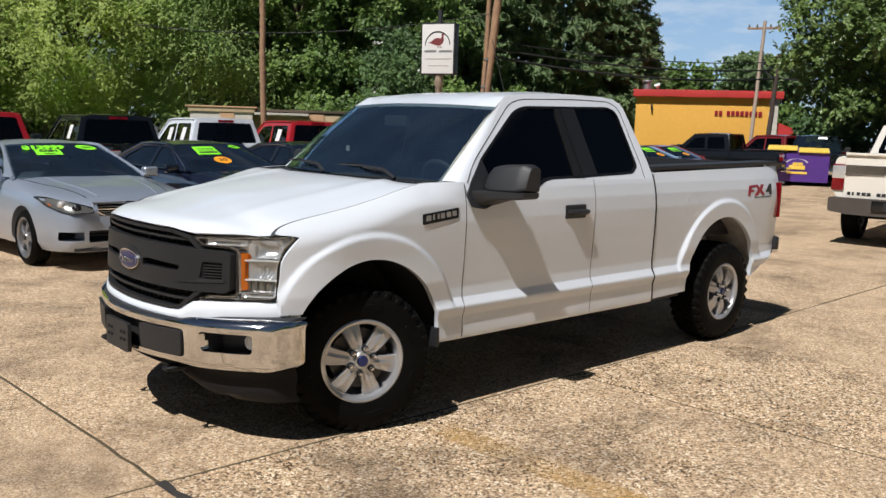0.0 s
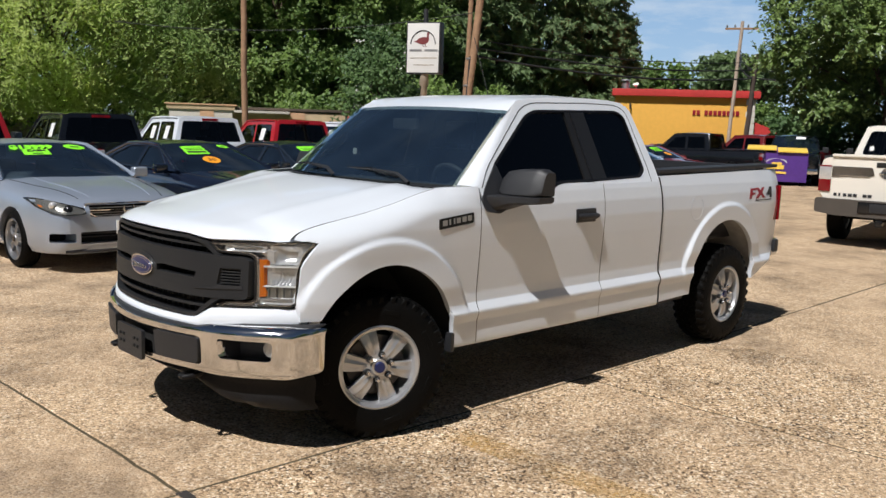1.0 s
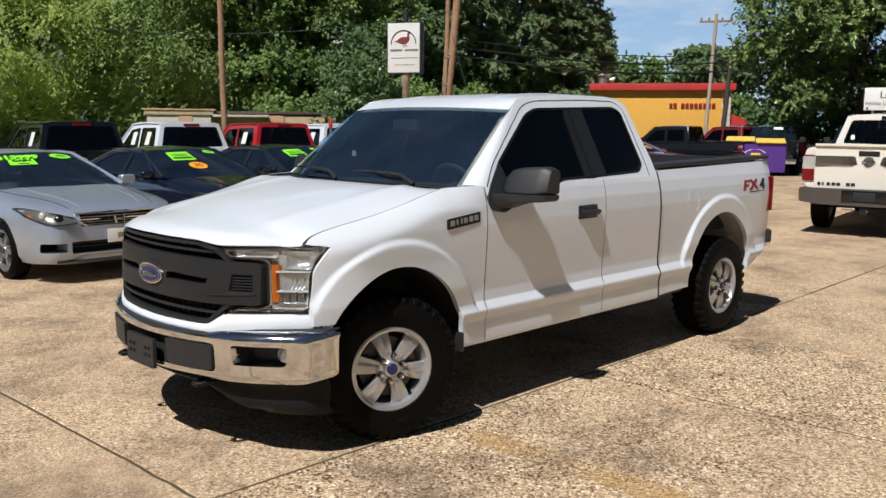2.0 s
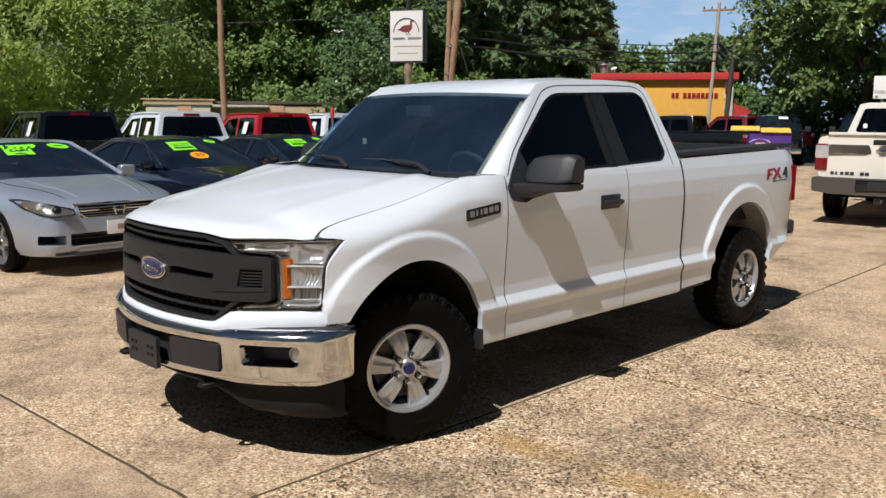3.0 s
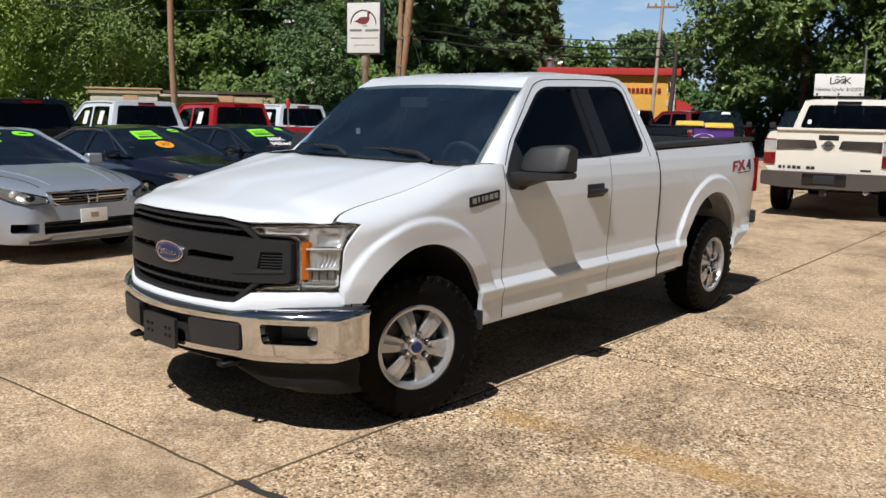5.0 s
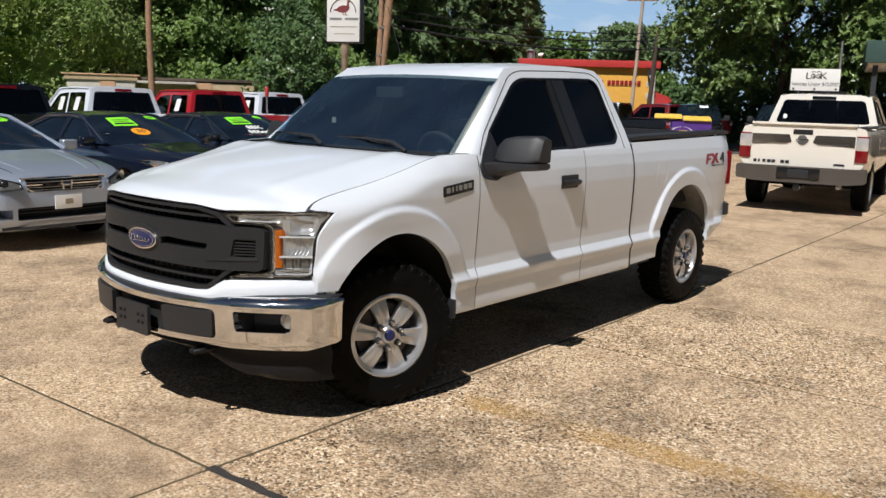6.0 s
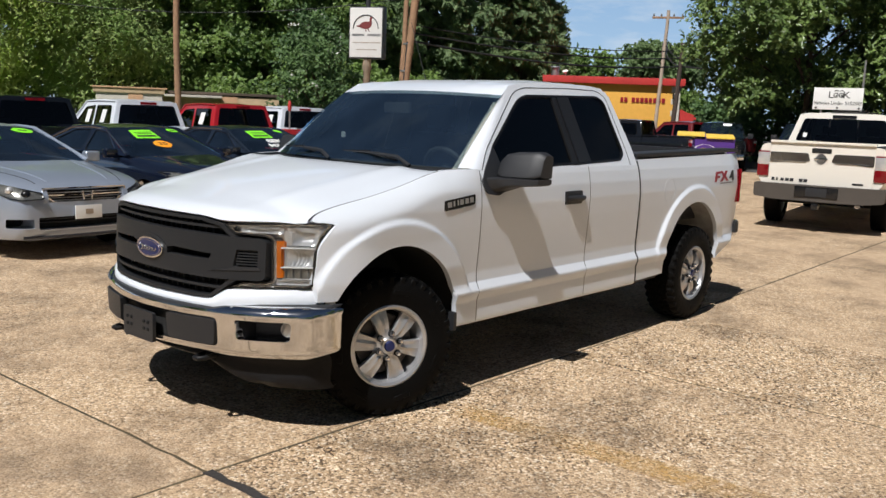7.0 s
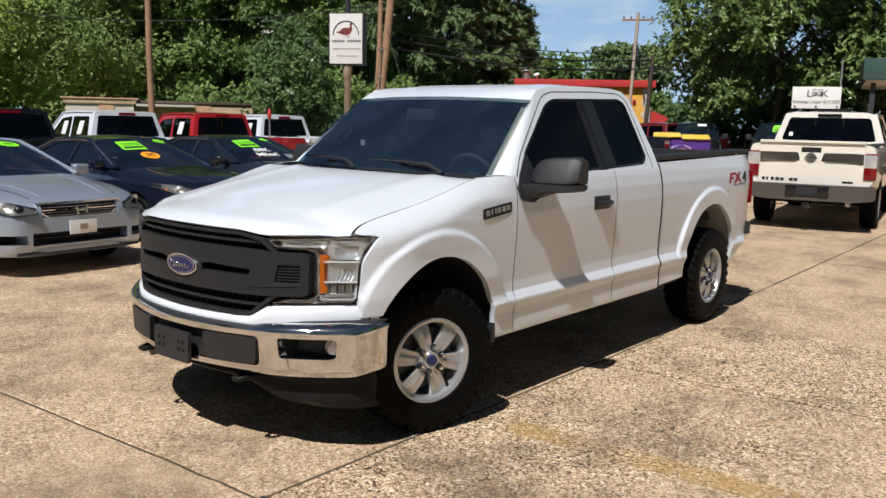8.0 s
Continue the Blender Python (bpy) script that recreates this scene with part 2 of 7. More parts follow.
M_RUBBER = material("tyre_rubber", (0.0042, 0.0041, 0.0040), 0.55, vary=0.35, grain=70, patch=5, bump=0.2, spec=0.07)
M_ROTOR = material("brake_metal", (0.10, 0.092, 0.085), 0.5, 0.7, vary=0.2, grain=60)
M_AMBER = glass_mat("amber_lens", (0.80, 0.19, 0.004), 0.25)
M_REDLENS = glass_mat("red_lens", (0.20, 0.005, 0.009), 0.10)
M_CLEAR = glass_mat("clear_lens", (0.9, 0.92, 0.93), 0.86, (0.02, 0.02, 0.02))
M_WS = clear_glass("windshield_glass", (0.56, 0.64, 0.64), 3.2, (0.72, 0.89, 1.0), 0.028)
M_TINT = clear_glass("tinted_glass", (0.20, 0.21, 0.215), 1.5)
M_CARGLASS = clear_glass("car_glass", (0.58, 0.65, 0.64), 2.2, (0.85, 0.93, 1.0), 0.02)
M_CLOTH = material("grey_seat_cloth", (0.035, 0.035, 0.04), 0.9, vary=0.2, grain=120, patch=4, bump=0.2)
M_DASH = material("dash_plastic", (0.06, 0.062, 0.068), 0.65, vary=0.15, grain=200, patch=3, bump=0.1)
M_LIME = material("lime_sticker", (0.25, 0.86, 0.03), 0.5, vary=0.05)
M_ORANGE = material("orange_sticker", (0.95, 0.36, 0.02), 0.5, vary=0.05)
M_PAPER = material("white_sticker", (0.80, 0.80, 0.78), 0.6, vary=0.05)
M_INK = material("black_ink", (0.02, 0.02, 0.02), 0.6, vary=0.1)
M_REDINK = material("red_decal", (0.30, 0.015, 0.025), 0.4, vary=0.1)
M_BLUE = material("badge_blue", (0.005, 0.014, 0.085), 0.35, vary=0.1, coat=0.15)
M_YELWALL = material("ochre_render", (0.80, 0.42, 0.075), 0.85, vary=0.07, grain=4, patch=0.25, bump=0.1)
M_REDROOF = material("red_metal_fascia", (0.55, 0.045, 0.04), 0.5, vary=0.15, grain=6, patch=0.4)
M_STUCCO = material("pale_stucco", (0.62, 0.57, 0.50), 0.9, vary=0.1, grain=6, patch=0.8)
M_TAN = material("tan_boards", (0.56, 0.42, 0.26), 0.8, vary=0.15, grain=5, patch=0.6)
M_PEACH = material("peach_boards", (0.66, 0.40, 0.24), 0.8, vary=0.15, grain=5, patch=0.6)
M_BROWN = material("brown_roof_edge", (0.10, 0.075, 0.055), 0.8, vary=0.3, grain=8, patch=1)
M_WOOD = material("weathered_pole_wood", (0.34, 0.20, 0.115), 0.85, vary=0.3, grain=7, patch=0.8, bump=0.4)
M_PALEWOOD = material("pale_weathered_wood", (0.46, 0.36, 0.28), 0.85, vary=0.2, grain=7, patch=0.8, bump=0.3)
M_DKWOOD = material("dark_pole_wood", (0.07, 0.05, 0.04), 0.9, vary=0.3, grain=7, patch=0.8, bump=0.4)
M_BARK = material("bark", (0.10, 0.07, 0.05), 0.95, vary=0.4, grain=9, patch=1.5, bump=0.6)
M_SIGN = material("sign_panel", (0.74, 0.73, 0.70), 0.45, vary=0.05, grain=3, patch=1)
M_SIGNBOX = material("sign_case", (0.03, 0.032, 0.036), 0.5, vary=0.2)
M_SIGNPOST = material("sign_post_paint", (0.34, 0.27, 0.20), 0.6, vary=0.25, grain=9, patch=2)
M_DUCK = material("maroon_print", (0.19, 0.04, 0.04), 0.5, vary=0.2)
M_CABLE = material("cable_rubber", (0.02, 0.02, 0.02), 0.7, vary=0.1)
M_PURPLE = material("purple_paint", (0.085, 0.03, 0.24), 0.5, vary=0.15, grain=12, patch=2)
M_YELLID = material("yellow_plastic_lid", (0.85, 0.58, 0.09), 0.55, vary=0.12, grain=10, patch=1.5)
M_GALV = material("galvanised_steel", (0.42, 0.42, 0.42), 0.45, 0.8, vary=0.15, grain=20, patch=3)
M_GREENCANOPY = material("green_metal_canopy", (0.035, 0.075, 0.065), 0.5, vary=0.12, grain=6, patch=0.7)
L_LIGHT = leaf_mat("leaf_yellow_green", (0.39, 0.52, 0.14), (0.76, 0.84, 0.31), 0.6, 0.6, 0.3)
L_FEATHER = leaf_mat("leaf_fresh_green", (0.21, 0.33, 0.10), (0.51, 0.63, 0.22), 0.6, 0.55, 0.3)
L_MID = leaf_mat("leaf_mid_green", (0.06, 0.13, 0.03), (0.30, 0.43, 0.11), 0.5, 0.4)
L_DARK = leaf_mat("leaf_dark_green", (0.05, 0.11, 0.04), (0.17, 0.28, 0.09), 0.55, 0.35)
L_PINE = leaf_mat("needle_green", (0.10, 0.17, 0.075), (0.31, 0.42, 0.175), 0.6, 0.45)
L_GLOSS = leaf_mat("leaf_glossy", (0.055, 0.105, 0.028), (0.25, 0.35, 0.10), 0.36, 0.28)
L_FLOWER = leaf_mat("white_blossom", (0.55, 0.53, 0.48), (0.8, 0.78, 0.72), 0.6, 0.3)


# ---- mesh helpers ----
def part(name, bm, mat, parent=None, label="", smooth=40, place=None):
    """Links a bmesh as one mesh object, under a thing or a part."""
    me = bpy.data.meshes.new(name)
    bmesh.ops.recalc_face_normals(bm, faces=bm.faces)
    bm.to_mesh(me)
    bm.free()
    me.materials.append(mat)
    if smooth:
        me.polygons.foreach_set("use_smooth", [True] * len(me.polygons))
        me.set_sharp_from_angle(angle=radians(smooth))
    ob = new(name, me)
    if parent:
        ob.parent = parent
    if place is not None:
        ob.matrix_basis = place
    if label:
        ob["label"] = label
    return ob


def thing(name, m, label, category, group="", kind=""):
    ob = new(name)
    ob.matrix_basis = m
    return tagged(ob, label, category, group, kind)


def join(a, b, m=None):
    """Adds bmesh b into a, and frees b."""
    me = bpy.data.meshes.new("tmp")
    if m is not None:
        bmesh.ops.transform(b, matrix=m, verts=b.verts)
    b.to_mesh(me)
    b.free()
    a.from_mesh(me)
    bpy.data.meshes.remove(me)
    return a


def box(x0, x1, y0, y1, z0, z1, bevel=0.0, seg=2):
    bm = bmesh.new()
    bmesh.ops.create_cube(bm, size=1)
    for v in bm.verts:
        v.co = Vector((x0 + (v.co.x + 0.5) * (x1 - x0), y0 + (v.co.y + 0.5) * (y1 - y0), z0 + (v.co.z + 0.5) * (z1 - z0)))
    if bevel:
        bmesh.ops.bevel(bm, geom=bm.edges[:], offset=bevel, segments=seg, profile=0.7, affect="EDGES")
    return bm


def grid(P, close=False):
    """A sheet through rows of points."""
    bm = bmesh.new()
    V = [[bm.verts.new(p) for p in row] for row in P]
    nj = len(P[0])
    for i in range(len(V) - 1):
        for j in range(nj if close else nj - 1):
            q = [V[i][j], V[i + 1][j], V[i + 1][(j + 1) % nj], V[i][(j + 1) % nj]]
            if len({tuple(round(c, 5) for c in v.co) for v in q}) > 2:
                bm.faces.new(q)
    bmesh.ops.remove_doubles(bm, verts=bm.verts, dist=1e-4)
    return bm


def cap(bm):
    e = [x for x in bm.edges if x.is_boundary]
    if e:
        bmesh.ops.holes_fill(bm, edges=e, sides=0)
    return bm


def lip(bm, depth):
    """Turns the free edges of a sheet inwards by depth(co) -> Vector, so that it shows thickness."""
    e = [x for x in bm.edges if x.is_boundary]
    r = bmesh.ops.extrude_edge_only(bm, edges=e)
    for v in [g for g in r["geom"] if isinstance(g, bmesh.types.BMVert)]:
        v.co += depth(v.co)
    return bm


def tube(points, radius, sides=10, ends=True):
    """A round bar along points; radius may be a list."""
    pts = [Vector(p) for p in points]
    rad = radius if isinstance(radius, (list, tuple)) else [radius] * len(pts)
    rows, ref = [], None
    for i, p in enumerate(pts):
        d = (pts[min(i + 1, len(pts) - 1)] - pts[max(i - 1, 0)]).normalized()
        if ref is None:
            ref = d.orthogonal().normalized()
        ref = (ref - d * ref.dot(d)).normalized()
        s = d.cross(ref)
        rows.append([p + rad[i] * (math.cos(a) * ref + math.sin(a) * s) for a in [2 * math.pi * k / sides for k in range(sides)]])
    bm = grid(rows, True)
    return cap(bm) if ends else bm


def lathe(profile, steps=40):
    """Turns (radius, y) pairs about the y axis."""
    rows = [[Vector((r * math.cos(a), y, r * math.sin(a))) for r, y in profile] for a in [2 * math.pi * k / steps for k in range(steps)]]
    rows.append(rows[0])
    return grid(rows)


def rounded(pts, r, seg=4):
    """A polygon's points with rounded corners; r may be a list."""
    out, k = [], len(pts)
    for i in range(k):
        a, b, c = Vector(pts[i - 1]), Vector(pts[i]), Vector(pts[(i + 1) % k])
        rr = r[i] if isinstance(r, (list, tuple)) else r
        la, lc = (a - b).length, (c - b).length
        t = min(rr, la * 0.45, lc * 0.45)
        p, q = b + (a - b) / la * t, b + (c - b) / lc * t
        for s in range(seg + 1):
            u = s / seg
            out.append((1 - u) ** 2 * p + 2 * u * (1 - u) * b + u * u * q)
    return out


def inset(pts, d):
    """A convex polygon's points drawn in by d towards its middle."""
    k, out = len(pts), []
    area = sum(pts[i - 1][0] * pts[i][1] - pts[i][0] * pts[i - 1][1] for i in range(k))
    s = 1 if area > 0 else -1
    for i in range(k):
        a, b, c = Vector(pts[i - 1]), Vector(pts[i]), Vector(pts[(i + 1) % k])
        n1, n2 = Vector((-(b - a).y, (b - a).x)), Vector((-(c - b).y, (c - b).x))
        if n1.length < 1e-6 or n2.length < 1e-6:
            out.append(b)
            continue
        n = n1.normalized() + n2.normalized()
        n = n / max(0.4, n.length_squared / 2)
        out.append(b + s * d * n)
    return out


def plate(loops, f, thick, step=0.0, step2=0.0):
    """A flat sheet with holes: outer loop and inner loops of (a, b); f(a, b) gives the place; thick is a Vector; step: how finely it bends along a."""
    bm = bmesh.new()
    edges = []
    for pts in loops:
        vs = [bm.verts.new((p[0], p[1], 0)) for p in pts]
        edges += [bm.edges.new((vs[i - 1], vs[i])) for i in range(len(vs))]
    bmesh.ops.triangle_fill(bm, use_beauty=True, use_dissolve=False, edges=edges)
    if step:
        lo, hi = min(v.co.x for v in bm.verts), max(v.co.x for v in bm.verts)
        for k in range(math.ceil(lo / step), math.floor(hi / step) + 1):
            bmesh.ops.bisect_plane(bm, geom=bm.verts[:] + bm.edges[:] + bm.faces[:], plane_co=(k * step, 0, 0), plane_no=(1, 0, 0))
    if step2:
        lo, hi = min(v.co.y for v in bm.verts), max(v.co.y for v in bm.verts)
        for k in range(math.ceil(lo / step2), math.floor(hi / step2) + 1):
            bmesh.ops.bisect_plane(bm, geom=bm.verts[:] + bm.edges[:] + bm.faces[:], plane_co=(0, k * step2, 0), plane_no=(0, 1, 0))
    for v in bm.verts:
        v.co = f(v.co.x, v.co.y)
    if thick:
        r = bmesh.ops.extrude_face_region(bm, geom=bm.faces[:])
        for v in [g for g in r["geom"] if isinstance(g, bmesh.types.BMVert)]:
            v.co += thick
    return bm


def ring_strip(outer, inner, f, thick):
    """A flat band between two loops of equal length."""
    bm = grid([[f(*p) for p in outer + outer[:1]], [f(*p) for p in inner + inner[:1]]])
    r = bmesh.ops.extrude_face_region(bm, geom=bm.faces[:])
    for v in [g for g in r["geom"] if isinstance(g, bmesh.types.BMVert)]:
        v.co += thick
    return bm


def carve(bm, cutters):
    """Cuts closed meshes out of a closed mesh."""
    me = bpy.data.meshes.new("tmp")
    bm.to_mesh(me)
    bm.free()
    ob = new("tmp", me)
    tools = []
    for c in cutters:
        cm = bpy.data.meshes.new("tmp_cut")
        bmesh.ops.recalc_face_normals(c, faces=c.faces)
        c.to_mesh(cm)
        c.free()
        co = new("tmp_cut", cm)
        tools.append(co)
        mod = ob.modifiers.new("cut", "BOOLEAN")
        mod.object, mod.operation, mod.solver = co, "DIFFERENCE", "EXACT"
    dg = bpy.context.evaluated_depsgraph_get()
    out = bmesh.new()
    out.from_mesh(ob.evaluated_get(dg).to_mesh())
    for o in [ob] + tools:
        d = o.data
        bpy.data.objects.remove(o)
        bpy.data.meshes.remove(d)
    return out


def curve_at(table, x):
    """A smooth curve through (x, value) pairs."""
    if x <= table[0][0]:
        return table[0][1]
    if x >= table[-1][0]:
        return table[-1][1]
    for i in range(len(table) - 1):
        (x1, y1), (x2, y2) = table[i], table[i + 1]
        if x1 <= x <= x2:
            x0, y0 = table[i - 1] if i else (2 * x1 - x2, 2 * y1 - y2)
            x3, y3 = table[i + 2] if i + 2 < len(table) else (2 * x2 - x1, 2 * y2 - y1)
            h = x2 - x1
            m1, m2 = (y2 - y0) / (x2 - x0), (y3 - y1) / (x3 - x1)
            s = (y2 - y1) / h
            if (y1 - y0) * (y2 - y1) <= 0:
                m1 = 0
            if (y3 - y2) * (y2 - y1) <= 0:
                m2 = 0
            m1, m2 = (max(-3 * abs(s), min(3 * abs(s), m)) for m in (m1, m2))
            t = (x - x1) / h
            return (2 * t**3 - 3 * t * t + 1) * y1 + (t**3 - 2 * t * t + t) * h * m1 + (3 * t * t - 2 * t**3) * y2 + (t**3 - t * t) * h * m2


def lerp_at(table, x):
    return float(np.interp(x, [a for a, _ in table], [b for _, b in table]))


def text_mesh(body, size, mat, parent, m, name="lettering", wide=1.0, depth=0.002, bold=0.0):
    """Words in the built-in font, as a mesh part."""
    cu = bpy.data.curves.new("tmp", "FONT")
    cu.body, cu.size, cu.extrude, cu.align_x, cu.align_y = body, size, depth, "CENTER", "CENTER"
    cu.offset = bold
    ob = new("tmp", cu)
    me = bpy.data.meshes.new_from_object(ob.evaluated_get(bpy.context.evaluated_depsgraph_get()))
    bpy.data.objects.remove(ob)
    bpy.data.curves.remove(cu)
    me.name = name
    me.materials.clear()
    me.materials.append(mat)
    me.transform(Matrix.Diagonal((wide, 1, 1, 1)))
    t = new(name, me)
    t.parent, t.matrix_basis = parent, m
    return t


MIRROR = Matrix.Diagonal((1, -1, 1, 1))


def mirrored(bm):
    b = bm.copy()
    bmesh.ops.transform(b, matrix=MIRROR, verts=b.verts)
    bmesh.ops.reverse_faces(b, faces=b.faces)
    return b


def both(name, bm, mat, parent, label=""):
    """The same part on the left side (as built, y negative) and mirrored on the right."""
    other = mirrored(bm)
    return part(name, bm, mat, parent, label), part(name, other, mat, parent, label)
# ---- ground and pavement ----
def gz(x, y):
    """Ground height: the fall behind the white truck is set to fit the camera's view."""
    return -0.015 * max(5.0 / 3.0, min(26.0, y) - 1.0)


def on_ground(x, y, rz):
    return pose(x, y, gz(x, y), -0.859 if y > 2.667 else 0) @ pose(0, 0, 0, 0, 0, rz)


g = grid([[Vector((x, y, gz(x, y) - 0.03)) for x in (-900, -60, 0, 60, 900)] for y in (-900, -30, 2.6667, 26.0, 60, 900)])
ground = tagged(part("ground", g, M_ASPH, smooth=0), "grey weathered asphalt and earth around the lot", "ground", kind="structure")

pave = grid([[Vector((x, y, gz(x, y) - 0.0045)) for x in (-19, 30)] for y in (-16, 2.6667, 18.4)])
pavement = tagged(part("pavement", lip(pave, lambda c: Vector((0, 0, -0.02))), M_JOINT, smooth=0), "dark dirt-filled joints under concrete paving slabs", "pavement", kind="structure")


def row_y(k, x):
    return (-0.97 + 3.7 * k if k else -0.922) + 0.035 * max(0.0, x - 2.5)


def cut_x(x, y):
    return x + 0.04 * (-0.97 - y) + 0.012 * noise.noise(Vector((x * 3, y * 1.1, 0))) + 0.010 * noise.noise(Vector((x, y * 7, 3)))


def slab(xa, xb, k):
    pts = []
    nx, ny = max(4, int((xb - xa) / 0.16)), 26
    ya, yb = lambda x: row_y(k, x), lambda x: row_y(k + 1, x)
    wob = lambda x, kk: 0.006 * noise.noise(Vector((x * 2.3, kk * 9.1, 1))) + 0.006 * noise.noise(Vector((x * 9, kk * 5.3, 2)))
    for i in range(nx):
        x = xa + (xb - xa) * i / nx
        pts.append((cut_x(x, ya(x)) if i == 0 else x, ya(x) + wob(x, k)))
    for j in range(ny):
        y = ya(xb) + (yb(xb) - ya(xb)) * j / ny
        pts.append((cut_x(xb, y), y))
    for i in range(nx):
        x = xb + (xa - xb) * i / nx
        pts.append((cut_x(x, yb(x)) if i == 0 else x, yb(x) + wob(x, k + 1)))
    for j in range(ny):
        y = yb(xa) + (ya(xa) - yb(xa)) * j / ny
        pts.append((cut_x(xa, y), y))
    pts = inset([Vector(p) for p in pts], 0.016)
    lift = 0.002 * random.uniform(-1, 1)
    bm = bmesh.new()
    top = bm.faces.new([bm.verts.new((p.x, p.y, lift + gz(p.x, p.y))) for p in pts])
    edge = inset(pts, -0.006)
    low = [bm.verts.new((p.x, p.y, lift - 0.006 + gz(p.x, p.y))) for p in edge]
    foot = [bm.verts.new((p.x, p.y, -0.02 + gz(p.x, p.y))) for p in edge]
    tv = list(top.verts)
    for i in range(len(tv)):
        bm.faces.new((tv[i - 1], tv[i], low[i], low[i - 1]))
        bm.faces.new((low[i - 1], low[i], foot[i], foot[i - 1]))
    bmesh.ops.bisect_plane(bm, geom=bm.verts[:] + bm.edges[:] + bm.faces[:], plane_co=(0, 2.6667, 0), plane_no=(0, 1, 0))
    for v in bm.verts:
        if abs(v.co.y - 2.6667) < 1e-4 and v.co.z > -0.037:
            v.co.z = lift - 0.025
    part("slab", bm, M_CONC if k < 0 and -1.2 < xa < 3.4 else M_SMOOTH, pavement, smooth=0)


JOINTS = [-19, -14.6, -10.1, -5.6, -1.12, 3.66, 8.11, 12.4, 16.9, 21.4, 25.9, 30]
for k in range(-4, 5):
    xs = sorted(JOINTS + [1.90, 6.03]) if k == -1 else JOINTS
    for xa, xb in zip(xs, xs[1:]):
        slab(xa, xb, k)


# dark tar filling along the joint before the truck
pts = []
for k in range(13):
    y = -0.912 - 0.075 * k
    pts.append((-1.125 + 0.04 * (-0.97 - y) - 0.022 - 0.014 * noise.noise(Vector((y * 9, 1, 0))), y))
for k in range(12, -1, -1):
    y = -0.912 - 0.075 * k
    pts.append((-1.125 + 0.04 * (-0.97 - y) + 0.026 + 0.02 * noise.noise(Vector((y * 8, 5, 0))), y))
tagged(part("tar_patch", plate([pts], lambda a, b: Vector((a, b, -0.021)), Vector((0, 0, -0.003))), M_TAR, smooth=0), "dark tar filling in a concrete joint", "road repair", kind="structure")

# far sky behind the trees
arc = [radians(-20 + 5 * k) for k in range(30)]
tagged(part("backdrop", grid([[Vector((800 * math.cos(a), 800 * math.sin(a), z)) for a in arc] for z in (-20, 100, 260)]), backdrop_mat()), "pale blue summer sky with thin cloud", "sky", kind="structure")


# faded yellow bay line, worn almost away
def worn_paint():
    m = bpy.data.materials.new("worn_yellow_paint")
    m.use_nodes = True
    n, l = m.node_tree.nodes, m.node_tree.links
    n["Principled BSDF"].inputs["Base Color"].default_value = (0.58, 0.36, 0.12, 1)
    n["Principled BSDF"].inputs["Roughness"].default_value = 0.85
    geo, nz, nz2 = n.new("ShaderNodeNewGeometry"), n.new("ShaderNodeTexNoise"), n.new("ShaderNodeTexNoise")
    nz.inputs["Scale"].default_value, nz.inputs["Detail"].default_value = 26, 6
    nz2.inputs["Scale"].default_value = 1.8
    add = n.new("ShaderNodeMath")
    add.operation = "MULTIPLY"
    rm = n.new("ShaderNodeMapRange")
    rm.inputs[1].default_value, rm.inputs[2].default_value, rm.inputs[4].default_value = 0.14, 0.42, 0.62
    for t in (nz, nz2):
        l.new(geo.outputs["Position"], t.inputs["Vector"])
    l.new(nz.outputs["Fac"], add.inputs[0])
    l.new(nz2.outputs["Fac"], add.inputs[1])
    l.new(add.outputs[0], rm.inputs[0])
    tr, mx = n.new("ShaderNodeBsdfTransparent"), n.new("ShaderNodeMixShader")
    l.new(rm.outputs[0], mx.inputs[0])
    l.new(tr.outputs[0], mx.inputs[1])
    l.new(n["Principled BSDF"].outputs[0], mx.inputs[2])
    l.new(mx.outputs[0], n["Material Output"].inputs[0])
    return m


M_WORN = worn_paint()
bm = bmesh.new()
bm.faces.new([bm.verts.new(p) for p in ((0.31, -1.155, -0.020), (0.50, -1.155, -0.020), (0.68, -5.2, -0.020), (0.44, -5.2, -0.020))])
tagged(part("bay_line", bm, M_WORN, smooth=0), "faded worn yellow paint line on the concrete", "road marking", kind="structure")


# ---- buildings ----
def frame_at(a, b):
    """A pose at a on the ground, x towards b, y away to the left of that."""
    d = Vector((b[0] - a[0], b[1] - a[1]))
    return pose(a[0], a[1], 0, 0, 0, math.degrees(math.atan2(d.y, d.x))), d.length


m, L = frame_at((40.35, 43.2), (52.46, 23.55))
m = pose(0, 0, -0.70) @ m
restaurant = thing("restaurant_building", m, "ochre rendered restaurant with a red metal fascia", "building")
part("wall", box(L - 9.2, L, 0, 9, -0.2, 4.85, 0.02), M_YELWALL, restaurant)
part("roof", box(L - 9.4, L + 0.3, -0.35, 9.2, 4.85, 5.32, 0.04), M_REDROOF, restaurant, "red metal fascia")
for i in range(15):
    part("seam", box(L - 9.2 + i * 0.65, L - 9.15 + i * 0.65, -0.375, -0.35, 4.86, 5.31), M_REDROOF, restaurant)
for i in range(12):
    part("quoin", box(L - (0.55 if i % 2 else 0.38), L + 0.03, -0.04, 0.3, i * 0.4, i * 0.4 + 0.38, 0.01), M_STUCCO, restaurant, "pale quoin block")
x = L - 3.97
for w in (0.24, 0.27, -0.20, 0.27, 0.27, 0.27, 0.27, 0.27, 0.26, 0.27, 0.27):
    if w > 0:
        part("sign_block", box(x, x + w * 0.80, -0.07, 0.0, 3.66, 3.98, 0.015), M_REDINK, restaurant, "dark red raised sign block")
    x += abs(w) + 0.02
